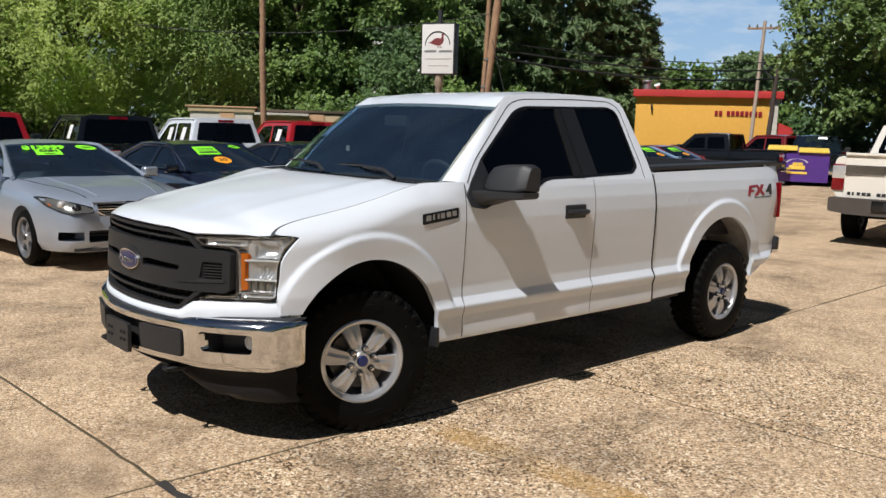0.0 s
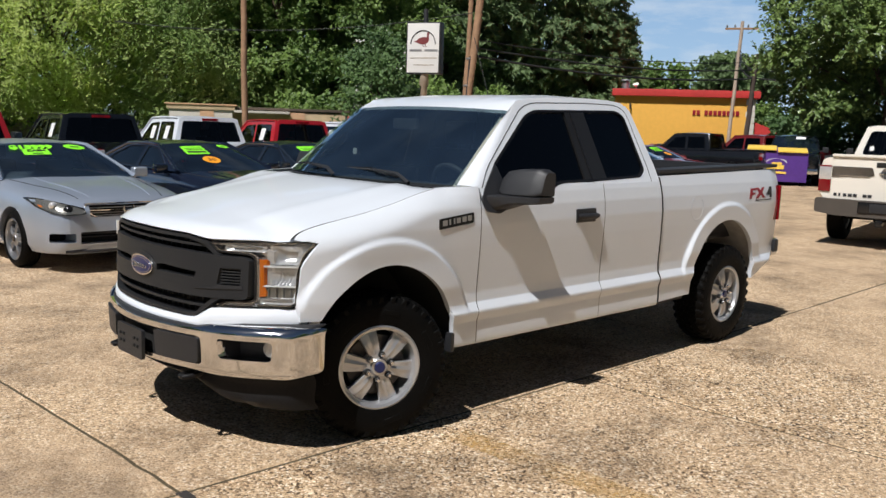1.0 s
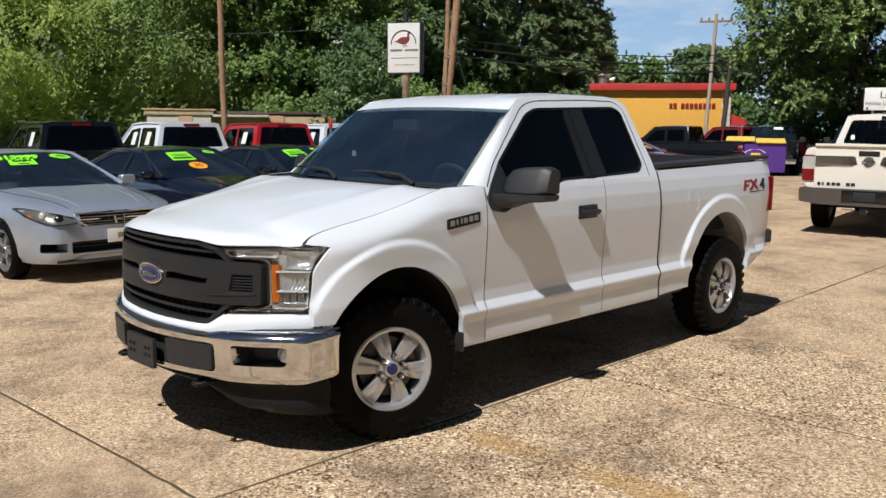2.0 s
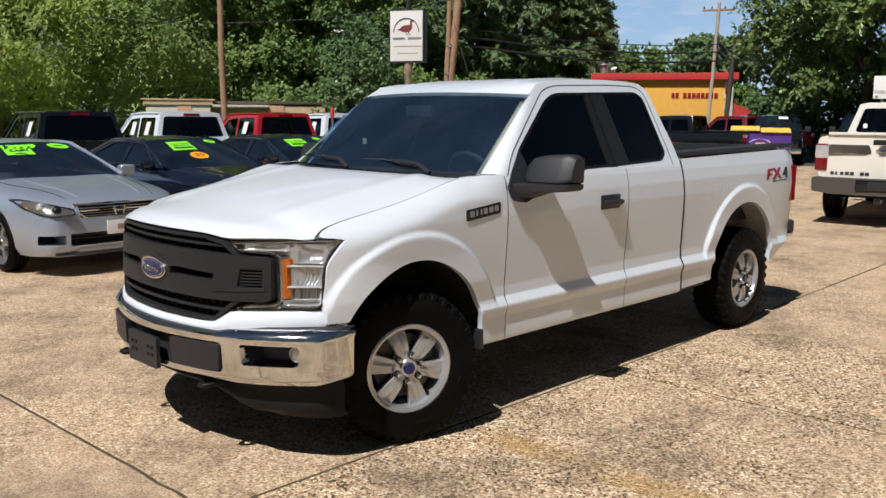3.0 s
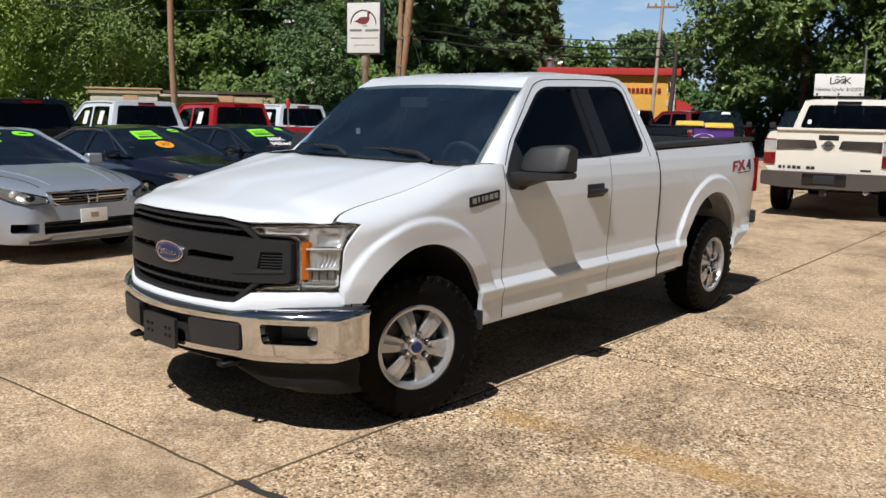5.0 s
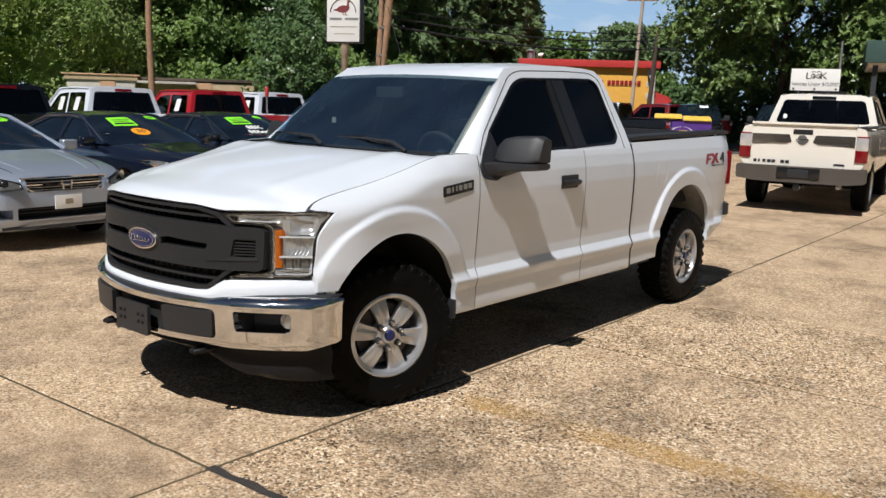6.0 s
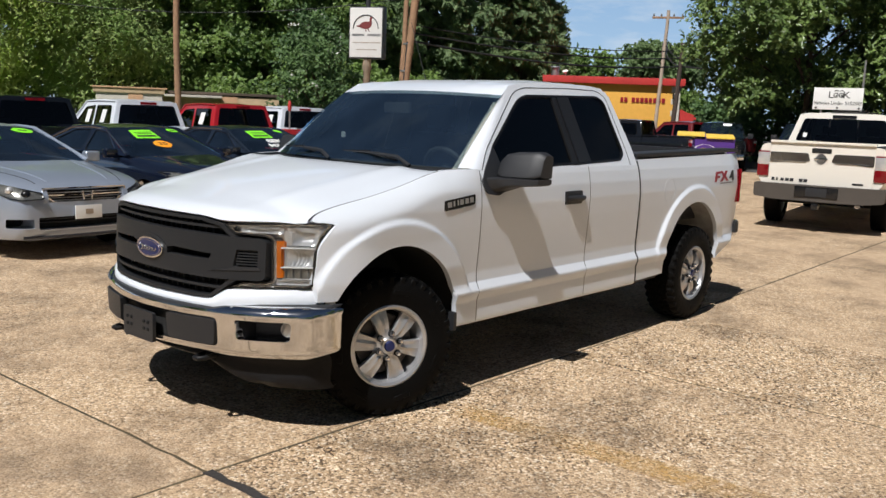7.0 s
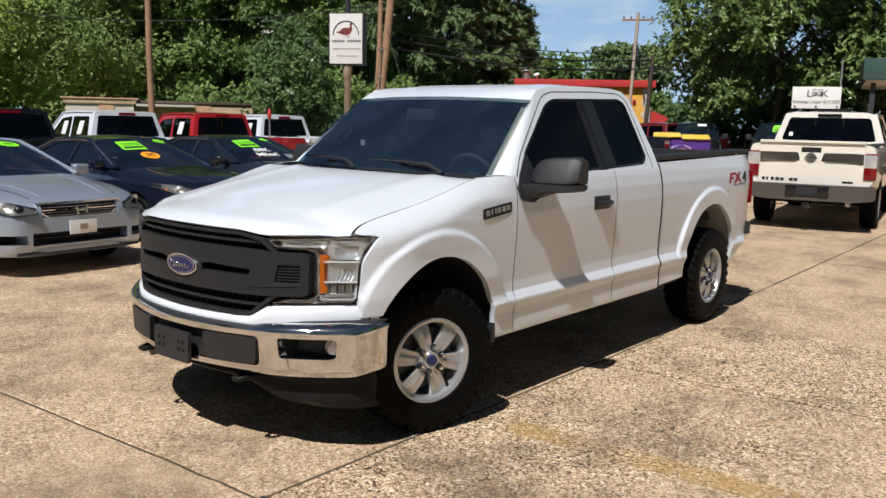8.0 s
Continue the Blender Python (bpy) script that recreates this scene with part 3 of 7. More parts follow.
for px in (L - 8.2, L - 0.5):
    part("wall_lamp", join(box(px, px + 0.12, -0.22, 0, 4.2, 4.32, 0.02), box(px + 0.01, px + 0.11, -0.24, -0.1, 3.95, 4.2, 0.03)), M_SIGNBOX, restaurant)
part("vent", join(tube([(L - 8.7, 3, 5.3), (L - 8.7, 3, 6.0)], 0.28, 14), tube([(L - 8.7, 3, 6.02), (L - 8.7, 3, 6.12)], [0.40, 0.30], 14)), M_GALV, restaurant, "galvanised roof vent")
part("dish", tube([(L - 7.9, 2, 5.3), (L - 7.9, 2, 5.55), (L - 7.95, 1.9, 5.75)], [0.04, 0.04, 0.22], 10), M_PAPER, restaurant)
awn = bmesh.new()
vs = [awn.verts.new(p) for p in ((L + 0.1, 0.3, 3.3), (L + 0.1, 6, 3.3), (L + 3.2, 6, 2.1), (L + 3.2, 0.3, 2.1), (L + 3.2, 6, 1.8), (L + 3.2, 0.3, 1.8), (L + 0.1, 0.3, 1.8))]
awn.faces.new(vs[:4])
awn.faces.new((vs[3], vs[2], vs[4], vs[5]))
awn.faces.new((vs[0], vs[3], vs[5], vs[6]))
part("awning", awn, M_REDROOF, restaurant, "red sloping awning")

m, L = frame_at((11.0, 34.15), (21.43, 27.55))
m = pose(0, 0, -0.46) @ m
shed = thing("low_building", m, "low tan boarded building with a dark flat roof edge", "building")
part("wall", box(4.62, L, 1.4, 8, -0.45, 2.45, 0.01), M_TAN, shed)
part("wing", box(4.6, 7.3, 0, 1.4, -0.45, 2.5, 0.01), M_STUCCO, shed, "pale boarded wing")
part("fascia", box(4.5, 7.4, -0.06, 1.4, 2.5, 2.70, 0.01), M_TAN, shed)
part("roof_edge", box(4.4, 7.5, -0.10, 1.5, 2.70, 2.76, 0.01), M_PEACH, shed, "weathered tan roof edge")
part("patch", box(5.9, 6.5, -0.03, 0.0, 2.05, 2.52), M_PEACH, shed, "peach repair board")
part("wing", box(9.8, L, 0.3, 1.4, -0.45, 2.5, 0.01), M_TAN, shed)
part("patch", box(9.85, 10.5, 0.26, 0.3, 2.1, 2.5), M_PEACH, shed)
part("canopy", box(7.4, 9.8, -0.6, 1.5, 2.42, 2.52, 0.01), M_STUCCO, shed, "pale canopy edge")
part("roof", box(7.5, L + 0.2, 0.24, 8.2, 2.56, 2.68, 0.02), M_BROWN, shed, "dark brown flat roof edge")
part("door", box(7.9, 8.7, 1.35, 1.4, -0.4, 1.9, 0.01), M_BROWN, shed)
for i in range(6):
    part("board", box(4.65 + i * 0.42, 4.65 + i * 0.42 + 0.40, -0.02, 0.0, 1.2, 2.05, 0.004), M_STUCCO, shed)

m, L = frame_at((10.5, 49.0), (17.2, 46.0))
m = pose(0, 0, -0.75) @ m
house = thing("small_house", m, "small pale house half hidden behind trees", "house")
part("wall", box(0, L, 0, 6, -0.1, 3.0, 0.01), M_STUCCO, house)
rf = bmesh.new()
vs = [rf.verts.new(p) for p in ((-0.4, -0.4, 2.95), (L + 0.4, -0.4, 2.95), (L + 0.4, 3, 4.4), (-0.4, 3, 4.4), (L + 0.4, 6.4, 2.95), (-0.4, 6.4, 2.95))]
for q in ((0, 1, 2, 3), (3, 2, 4, 5), (1, 4, 2), (0, 3, 5)):
    rf.faces.new([vs[i] for i in q])
part("roof", rf, M_BROWN, house)
for wx in (1.4, 4.2):
    win = part("window", box(wx, wx + 1.0, -0.04, 0.02, 1.2, 2.2, 0.01), M_PAPER, house)
    part("pane", box(wx + 0.08, wx + 0.92, -0.05, -0.03, 1.28, 2.12), M_CARGLASS, win)

m, L = frame_at((27.62, 3.86), (30.4, -6.4))
m = pose(0, 0, -0.22) @ m
canopy = thing("canopy_building", m, "dark green metal canopy on slim dark posts", "canopy")
part("roof", box(0, L, -0.2, 6, 3.45, 4.15, 0.03), M_GREENCANOPY, canopy)
part("soffit", box(0.1, L - 0.1, 0.0, 5.9, 3.38, 3.45), M_STUCCO, canopy)
for i in range(8):
    part("rib", box(0.2 + i * 1.3, 0.24 + i * 1.3, -0.225, -0.2, 3.46, 4.14), M_GREENCANOPY, canopy)
for px in (0.25, 3.6, 7.0):
    part("post", box(px, px + 0.16, 0.1, 0.26, 0.1, 3.4, 0.01), M_SIGNBOX, canopy)
part("wall", box(2.2, L, 3.5, 5.8, 0, 3.38, 0.01), M_BROWN, canopy)


# ---- poles, sign posts and cables ----
def pole(name, base, top, r, mat, label):
    b, t = Vector((base[0], base[1], gz(base[0], base[1]) - 0.05)), Vector(top)
    bm = tube([b + (t - b) * k / 8 + Vector((0.012 * math.sin(k * 1.7), 0.012 * math.cos(k * 2.3), 0)) for k in range(9)], [r * (1 - 0.022 * k) for k in range(9)], 14)
    bmesh.ops.translate(bm, verts=bm.verts, vec=-b)
    p = thing(name, pose(*b), label, "utility pole")
    part("shaft", bm, mat, p)
    return p


pole("utility_pole", (13.66, 23.26, -0.05), (13.52, 23.28, 10.5), 0.115, M_WOOD, "bare brown wooden utility pole")
p = pole("utility_pole", (20.42, 19.12, -0.05), (21.02, 18.46, 9.5), 0.165, M_WOOD, "leaning thick wooden utility pole with a cable riser")
part("riser", tube([(-0.02, -0.2, 0.2), (0.08, -0.24, 3.2), (0.16, -0.3, 4.6)], 0.05, 8), M_CABLE, p)
for z in (1.3, 2.4, 3.5, 4.5):
    part("clamp", tube([(0.06 * z - 0.03, -0.045 * z, z), (0.06 * z - 0.03, -0.045 * z, z + 0.06)], 0.175, 14), M_GALV, p)
pole("utility_pole", (21.88, 20.47, -0.05), (22.08, 20.26, 9.5), 0.11, M_WOOD, "slimmer brown wooden pole beside a leaning one")
p = pole("utility_pole", (46.40, 22.10, -0.05), (46.58, 21.78, 8.45), 0.12, M_PALEWOOD, "weathered wooden utility pole with a crossarm")
arm = part("crossarm", box(-0.06, 0.06, -0.95, 0.95, 8.32, 8.44, 0.01), M_WOOD, p, place=pose(0.17, -0.31, 0, 0, 0, 28))
for yy in (-0.85, -0.35, 0.4, 0.85):
    part("insulator", tube([(0, yy, 8.44), (0, yy, 8.5), (0, yy, 8.62)], [0.03, 0.06, 0.035], 8), M_GALV, arm)
part("transformer", tube([(0.42, -0.1, 6.2), (0.42, -0.1, 6.9)], 0.18, 12), M_GALV, p)
pole("utility_pole", (41.52, 18.48, -0.05), (41.66, 18.2, 6.0), 0.14, M_DKWOOD, "dark creosoted wooden utility pole")


def cable(a, b, sag, r=0.018):
    a, b = Vector(a), Vector(b)
    bm = tube([a.lerp(b, k / 16) - Vector((0, 0, sag * 4 * (k / 16) * (1 - k / 16))) for k in range(17)], r, 5)
    bmesh.ops.translate(bm, verts=bm.verts, vec=-a)
    tagged(part("cable", bm, M_CABLE, place=pose(*a)), "black overhead cable strung between wooden poles", "cable", "overhead cables")


for za, zb, sag, r in ((4.95, 5.6, 0.35, 0.022), (4.65, 5.2, 0.35, 0.035), (4.35, 4.75, 0.4, 0.045)):
    cable((20.75, 18.95, za), (41.8, 18.3, zb), sag, r)
    cable((41.8, 18.3, zb), (46.7, 21.9, zb + 1.2), 0.2, r)
    cable((41.8, 18.3, zb), (62, -6, zb + 1), 0.8, r)
cable((20.75, 18.95, 6.6), (13.55, 23.4, 8.6), 0.6, 0.016)
cable((20.75, 18.95, 5.9), (12.0, 30.5, 5.4), 0.5, 0.016)
cable((20.75, 18.95, 5.3), (18.6, 14.9, 0.0), 0.0, 0.012)

# small red object of unknown kind; the post and cap are added stand-ins
mk = thing("red_object_post", pose(11.45, 14.3, gz(11.45, 14.3)), "small unidentified red object on an added slim post", "post")
part("post", tube([(0, 0, 0), (0, 0, 1.80)], 0.025, 10), M_GALV, mk)
part("cap", tube([(0, 0, 1.78), (0, 0, 1.86), (0, 0, 1.99), (0, 0, 2.05)], [0.035, 0.055, 0.045, 0.02], 12), M_REDROOF, mk, "red stand-in shape")

# lit box sign on a post
m, L = frame_at((11.77, 12.384), (12.17, 11.566))
m = pose(0, 0, -0.29) @ m
sign = thing("pole_sign", m, "white double-faced box sign on a tan post, with a printed bird", "sign")
part("case", box(0, L, 0, 0.26, 3.25, 4.52, 0.02), M_SIGNBOX, sign, "dark metal sign case")
face = part("face", box(0.03, L - 0.03, -0.012, 0.0, 3.28, 4.49, 0.004), M_SIGN, sign, "white plastic sign face")
cx = L / 2
arc = [(cx + 0.33 * math.cos(a), 3.98 + 0.33 * math.sin(a)) for a in [math.pi * k / 20 for k in range(21)]]
part("print_arc", tube([(a, -0.016, b) for a, b in arc], 0.012, 6), M_INK, face)
body = [(-0.26, 4.06), (-0.17, 4.085), (-0.10, 4.15), (0.0, 4.175), (0.085, 4.16), (0.105, 4.20), (0.095, 4.25), (0.115, 4.285), (0.155, 4.285), (0.215, 4.262), (0.155, 4.250), (0.150, 4.20), (0.165, 4.12), (0.13, 4.04), (0.05, 3.995), (-0.08, 4.0), (-0.16, 4.035)]
bird = plate([rounded([(cx + a, b - 0.02) for a, b in body], 0.02, 2)], lambda a, b: Vector((a, -0.018, b)), Vector((0, 0.006, 0)))
for fx in (-0.01, 0.06):
    join(bird, tube([(cx + fx, -0.016, 3.99), (cx + fx + 0.01, -0.016, 3.93), (cx + fx + 0.045, -0.016, 3.925)], 0.009, 6))
part("bird_print", bird, M_DUCK, face, "maroon printed bird shape")
for z, a, b, h in ((3.80, 0.10, 0.42, 0.055), (3.80, 0.50, 0.85, 0.055), (3.63, 0.12, 0.84, 0.018), (3.46, 0.22, 0.76, 0.016)):
    part("print_bar", box(a, b, -0.016, -0.012, z, z + h), M_GALV if h > 0.05 else M_SIGNPOST, face)
part("post", tube([(cx, 0.13, 0.05), (cx, 0.13, 2.95), (cx, 0.13, 3.0), (cx, 0.13, 3.26)], [0.085, 0.085, 0.12, 0.10], 14), M_SIGNPOST, sign, "tan painted steel post")
part("cap", tube([(cx, 0.13, 4.52), (cx, 0.13, 4.85)], 0.06, 10), M_SIGNBOX, sign)

# price sign board on a slim post
m, L = frame_at((19.42, 3.46), (19.74, 2.37))
m = pose(0, 0, -0.15) @ m
board = thing("price_board", m, "white painted sign board on a slim metal post", "sign")
part("panel", box(0, L, 0, 0.03, 2.285, 2.825, 0.006), M_PAPER, board)
text_mesh("L", 0.24, M_INK, board, pose(0.400, -0.004, 2.645, 90, 0, 0), wide=1.15)
text_mesh("K", 0.24, M_INK, board, pose(0.755, -0.004, 2.645, 90, 0, 0), wide=1.15)
for ex in (0.515, 0.640):
    eye = lathe([(0.040, -0.010), (0.058, -0.010), (0.058, 0.0), (0.040, 0.0), (0.040, -0.010)], 20)
    part("ring", eye, M_INK, board, place=pose(ex, 0, 2.645))
    part("dot", tube([(ex + 0.012, -0.008, 2.635), (ex + 0.012, 0, 2.635)], 0.02, 10), M_INK, board)
    part("brow", tube([(ex - 0.05, -0.006, 2.735), (ex, -0.006, 2.765), (ex + 0.05, -0.006, 2.745)], 0.008, 6), M_INK, board)
text_mesh("Vehicles Under $10,000!", 0.128, M_INK, board, pose(0.57, -0.004, 2.445, 90, 0, 0), wide=0.86)
for bx in (0.08, 0.57, 1.06):
    part("bolt", tube([(bx, -0.015, 2.33), (bx, 0, 2.33)], 0.025, 10), M_INK, board)
part("post", tube([(L - 0.03, 0.05, 0.09), (L - 0.03, 0.05, 3.5)], 0.025, 8), M_GALV, board)
part("post", tube([(0.2, 0.05, 0.09), (0.2, 0.05, 2.4)], 0.025, 8), M_GALV, board)

# purple refuse container
m, L = frame_at((28.29, 11.51), (29.24, 9.54))
bin_ = thing("refuse_container", pose(0, 0, gz(28, 10.7)) @ m, "purple steel refuse container with yellow plastic lids", "dumpster")
body = bmesh.new()
prof = [(0.0, 0.16), (-0.12, 1.18), (-0.12, 1.24), (1.35, 1.42), (1.35, 0.16)]
rows = [[Vector((xx, a, b)) for a, b in prof + prof[:1]] for xx in (0, L)]
body = cap(grid(rows))
part("body", body, M_PURPLE, bin_)
for k in range(2):
    part("lid", box(k * L / 2 + 0.02, (k + 1) * L / 2 - 0.02, -0.2, 1.36, 0, 0.06, 0.02), M_YELLID, bin_, "yellow plastic lid", ) .matrix_basis = pose(0, 0, 1.27 + 0.06 * (1 - k), 4.2, 0, 0)
for xx in (-0.05, L - 0.01):
    part("sleeve", box(xx, xx + 0.06, 0.1, 1.2, 0.75, 0.92, 0.01), M_PURPLE, bin_)
for xx in (0.2, L - 0.2):
    for yy in (0.15, 1.2):
        part("caster", tube([(xx - 0.04, yy, 0.08), (xx + 0.04, yy, 0.08)], 0.08, 12), M_RUBBER, bin_)
part("decal", tube([(L / 2 + 0.38 * math.cos(a), -0.085, 0.82 + 0.2 * math.sin(a)) for a in [math.pi * (0.1 + 0.08 * k) for k in range(11)]], 0.018, 6), M_PAPER, bin_)
part("decal", join(box(L / 2 - 0.28, L / 2 + 0.28, -0.075, -0.055, 0.62, 0.78, 0.02), box(L / 2 - 0.16, L / 2 + 0.2, -0.085, -0.06, 0.78, 0.9, 0.02)), M_YELLID, bin_, "yellow printed emblem")
part("decal", box(L / 2 - 0.36, L / 2 + 0.36, -0.055, -0.035, 0.46, 0.54), M_YELLID, bin_)


# ---- trees ----
def leaves(centres, radii, count, size, droop, seed, shape=(1.0, 1.0), face=1.0, squash=(1.0, 0.8), run=0.5, soft=0.32):
    """Leaf blades along short twigs that spread out of many clumps, as plain mesh data."""
    rg = np.random.default_rng(seed)
    C, R = np.array(centres), np.array(radii)
    per = 10
    twigs = count // per
    pick = rg.choice(len(C), twigs, p=R**2 / (R**2).sum())
    d = rg.normal(size=(twigs, 3))
    d /= np.linalg.norm(d, axis=1)[:, None]
    rad = R[pick] * np.abs(rg.normal(0.62, soft, twigs))
    base = C[pick] + d * rad[:, None] * np.array([squash[0], squash[0], squash[1]])
    way = d * 0.8 + rg.normal(size=(twigs, 3)) * 0.45 + np.array([0, 0, -droop])
    way /= np.linalg.norm(way, axis=1)[:, None]
    ln = run * (0.5 + rg.random(twigs))
    k = np.repeat(np.arange(twigs), per)
    n = twigs * per
    u = np.tile(np.arange(per) / per, twigs)
    pos = base[k] + way[k] * (u * ln[k])[:, None] - np.array([0, 0, 1]) * (0.35 * u**2 * ln[k] * (0.3 + droop))[:, None] + rg.normal(size=(n, 3)) * (0.13 * run)
    # blades are turned towards sun and camera, by face, to brighten the crown
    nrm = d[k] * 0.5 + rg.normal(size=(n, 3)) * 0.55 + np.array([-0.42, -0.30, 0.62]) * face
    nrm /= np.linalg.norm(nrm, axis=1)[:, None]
    a = np.cross(nrm, rg.normal(size=(n, 3))) + way[k] * 0.8
    a += np.array([0, 0, -droop])
    a /= np.linalg.norm(a, axis=1)[:, None]
    b = np.cross(nrm, a)
    s = size * (0.6 + 0.8 * rg.random(n))[:, None]
    la, lb = s * shape[0], s * shape[1] * 0.5
    v = np.stack([pos - a * la * 0.5, pos + b * lb + nrm * lb * 0.3, pos + a * la * 0.5, pos - b * lb + nrm * lb * 0.3], 1).reshape(-1, 3)
    return v, np.arange(n * 4).reshape(-1, 4)


def leaf_part(name, v, f, mat, parent, label=""):
    me = bpy.data.meshes.new(name)
    me.from_pydata(v.tolist(), [], f.tolist())
    me.materials.append(mat)
    ob = new(name, me)
    ob.parent = parent
    if label:
        ob["label"] = label
    return ob


def tree(x, y, h, r, base, mat, count, size, label, seed, lobes=34, droop=0.0, shape=(1.0, 0.6), trunk=0.2, lobe=0.30, top=0.8, blossom=0, taper=0.0, foot=0.12, face=1.0, squash=(1.0, 0.8), run=0.5, soft=0.32):
    rg = random.Random(seed)
    t = thing("tree", pose(x, y, gz(x, y) - 0.05), label, "tree")
    C, R = [], []
    for i in range(lobes):
        u = rg.random() ** 0.8
        z = base + (h - base) * (0.06 + 0.88 * u)
        wide = math.sin(math.pi * min(1, max(0.0, foot + u * top))) ** 0.6 * (1 - taper * u)
        a = i * 2.4 + rg.uniform(-0.5, 0.5)
        rr = r * wide * (0.35 + 0.62 * rg.random())
        C.append((rr * math.cos(a), rr * math.sin(a), z))
        R.append(r * lobe * rg.uniform(0.6, 1.15) * (1 - 0.5 * taper * u))
    bm = tube([(0.1 * math.sin(k), 0.1 * math.cos(1.3 * k) - 0.1, h * 0.72 * k / 7) for k in range(8)], [trunk * (1.35 if k == 0 else 1) * (1 - 0.11 * k) for k in range(8)], 10)
    part("trunk", bm, M_BARK, t)
    limb = bmesh.new()
    for c in C[:: 2 if lobes < 100 else 7 if lobes < 240 else 16]:
        z0 = min(h * 0.6, max(base * 0.6, c[2] * 0.62))
        s, e = Vector((0, 0, z0)), Vector(c)
        join(limb, tube([s, s.lerp(e, 0.5) + Vector((0, 0, 0.25)), e], [trunk * 0.36, trunk * 0.22, trunk * 0.06], 6))
    part("limb", limb, M_BARK, t)
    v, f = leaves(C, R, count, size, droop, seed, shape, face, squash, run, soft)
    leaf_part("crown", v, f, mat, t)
    if blossom:
        v, f = leaves(C, [q * 1.05 for q in R], blossom, size * 0.7, 0, seed + 7, (1, 1))
        leaf_part("blossom", v, f, L_FLOWER, t, "scattered white blossom")
    return t


LIGHT = "broad tree with fine feathery yellow-green foliage"
MID = "tall leafy green tree in full summer leaf"
for x, y, h, r, mt, sd in ((7.6, 43.8, 13, 5.2, L_LIGHT, 1), (13.2, 40.6, 12, 4.7, L_LIGHT, 2), (18.3, 38.0, 11.5, 4.0, L_FEATHER, 3), (-4.5, 46, 11, 5.0, L_LIGHT, 4)):
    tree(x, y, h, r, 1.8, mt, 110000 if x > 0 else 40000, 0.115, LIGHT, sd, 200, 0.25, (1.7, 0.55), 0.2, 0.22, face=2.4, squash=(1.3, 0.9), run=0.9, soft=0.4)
for x, y, h, r, sd in ((23.6, 36.6, 14, 4.3, 11), (28.5, 38.0, 14.5, 4.5, 12), (20.0, 42, 15, 5, 13), (33.5, 40.2, 15, 4.6, 14)):
    tree(x, y, h, r, 1.2, L_MID, 56000, 0.20, MID, sd, 120, 0.1, (1.1, 0.7), 0.22, 0.22, run=0.6)
DARKT = "tall dark green tree at the back of the wood"
for x, y, h, r, sd in ((9, 46, 16, 6, 21), (16, 48, 17, 6, 22), (25, 47, 18, 6, 23), (33, 48, 18, 6, 24), (40, 46, 17, 6, 25), (-1, 51, 16, 6, 26), (-12, 50, 15, 6, 27)):
    tree(x, y, h, r, 0.0, L_DARK, 12000, 0.52, DARKT, sd, 60, 0.0, (1.0, 0.8), 0.3, 0.33)
tree(20.3, 23.5, 5.9, 2.0, 0.7, L_DARK, 16000, 0.15, "flowering shrub tree with small leaves and white blossom", 31, 40, 0.2, (1.2, 0.6), 0.09, 0.26, blossom=420)
for x, y, h, r, sd in ((40.5, 41.0, 16.5, 4.0, 41), (45.6, 41.0, 17.0, 4.0, 42), (50.2, 40.6, 17.5, 4.2, 43), (44.0, 45, 18, 4.4, 44), (54.6, 39.2, 17.0, 4.0, 45), (57.2, 38.4, 12.0, 2.4, 46)):
    tree(x, y, h, r * 0.98, 0.6, L_PINE, 42000, 0.33, "tall dark pine with dense needle boughs", sd, 250, 0.2, (1.7, 0.42), 0.24, 0.17, top=0.62, taper=0.35, squash=(1.75, 0.5))
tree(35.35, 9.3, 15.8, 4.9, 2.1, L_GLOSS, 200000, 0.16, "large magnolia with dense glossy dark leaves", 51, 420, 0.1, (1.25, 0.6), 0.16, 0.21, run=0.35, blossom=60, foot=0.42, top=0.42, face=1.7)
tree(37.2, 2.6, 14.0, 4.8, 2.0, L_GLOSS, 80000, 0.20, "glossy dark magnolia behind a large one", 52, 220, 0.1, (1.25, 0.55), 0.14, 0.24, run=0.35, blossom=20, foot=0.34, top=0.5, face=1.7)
tree(44, -4, 12, 5.0, 0.8, L_DARK, 8000, 0.42, MID, 53, 40, 0.0, (1.0, 0.7), 0.25, 0.3)
FAR = "distant rounded tree beyond the rooftops"
for x, y, h, r, mt, sd in ((96, 65, 11.5, 6.5, L_MID, 61), (99, 60, 12.2, 6, L_MID, 62), (103, 55, 10.5, 5.5, L_MID, 63), (98, 51, 13.0, 3.8, L_PINE, 64), (101, 47.5, 12.4, 3.2, L_PINE, 65), (98, 46, 6.5, 4, L_MID, 66), (104, 68, 10.5, 7, L_MID, 67), (98, 74, 12, 7, L_MID, 69)):
    tree(x, y, h - 1.0, r, 1.0 if mt is not L_PINE else 6.5, mt, 13000, 0.42, FAR, sd, 50, 0.0, (1.0, 0.8), 0.3, 0.28)
for x, y, h, r, sd in ((3.5, 33.5, 3.6, 2.4, 91), (-1.5, 34.5, 4.0, 2.6, 93), (22.6, 31.5, 3.4, 2.2, 94), (26.0, 31.0, 3.8, 2.6, 95), (30.0, 31.0, 4.2, 2.8, 96), (35.0, 31.5, 4.2, 2.8, 97)):
    tree(x, y, h, r, 0.0, L_MID, 9000, 0.22, "dense green bush at the wood's edge", sd, 50, 0.0, (1.0, 0.7), 0.06, 0.28)
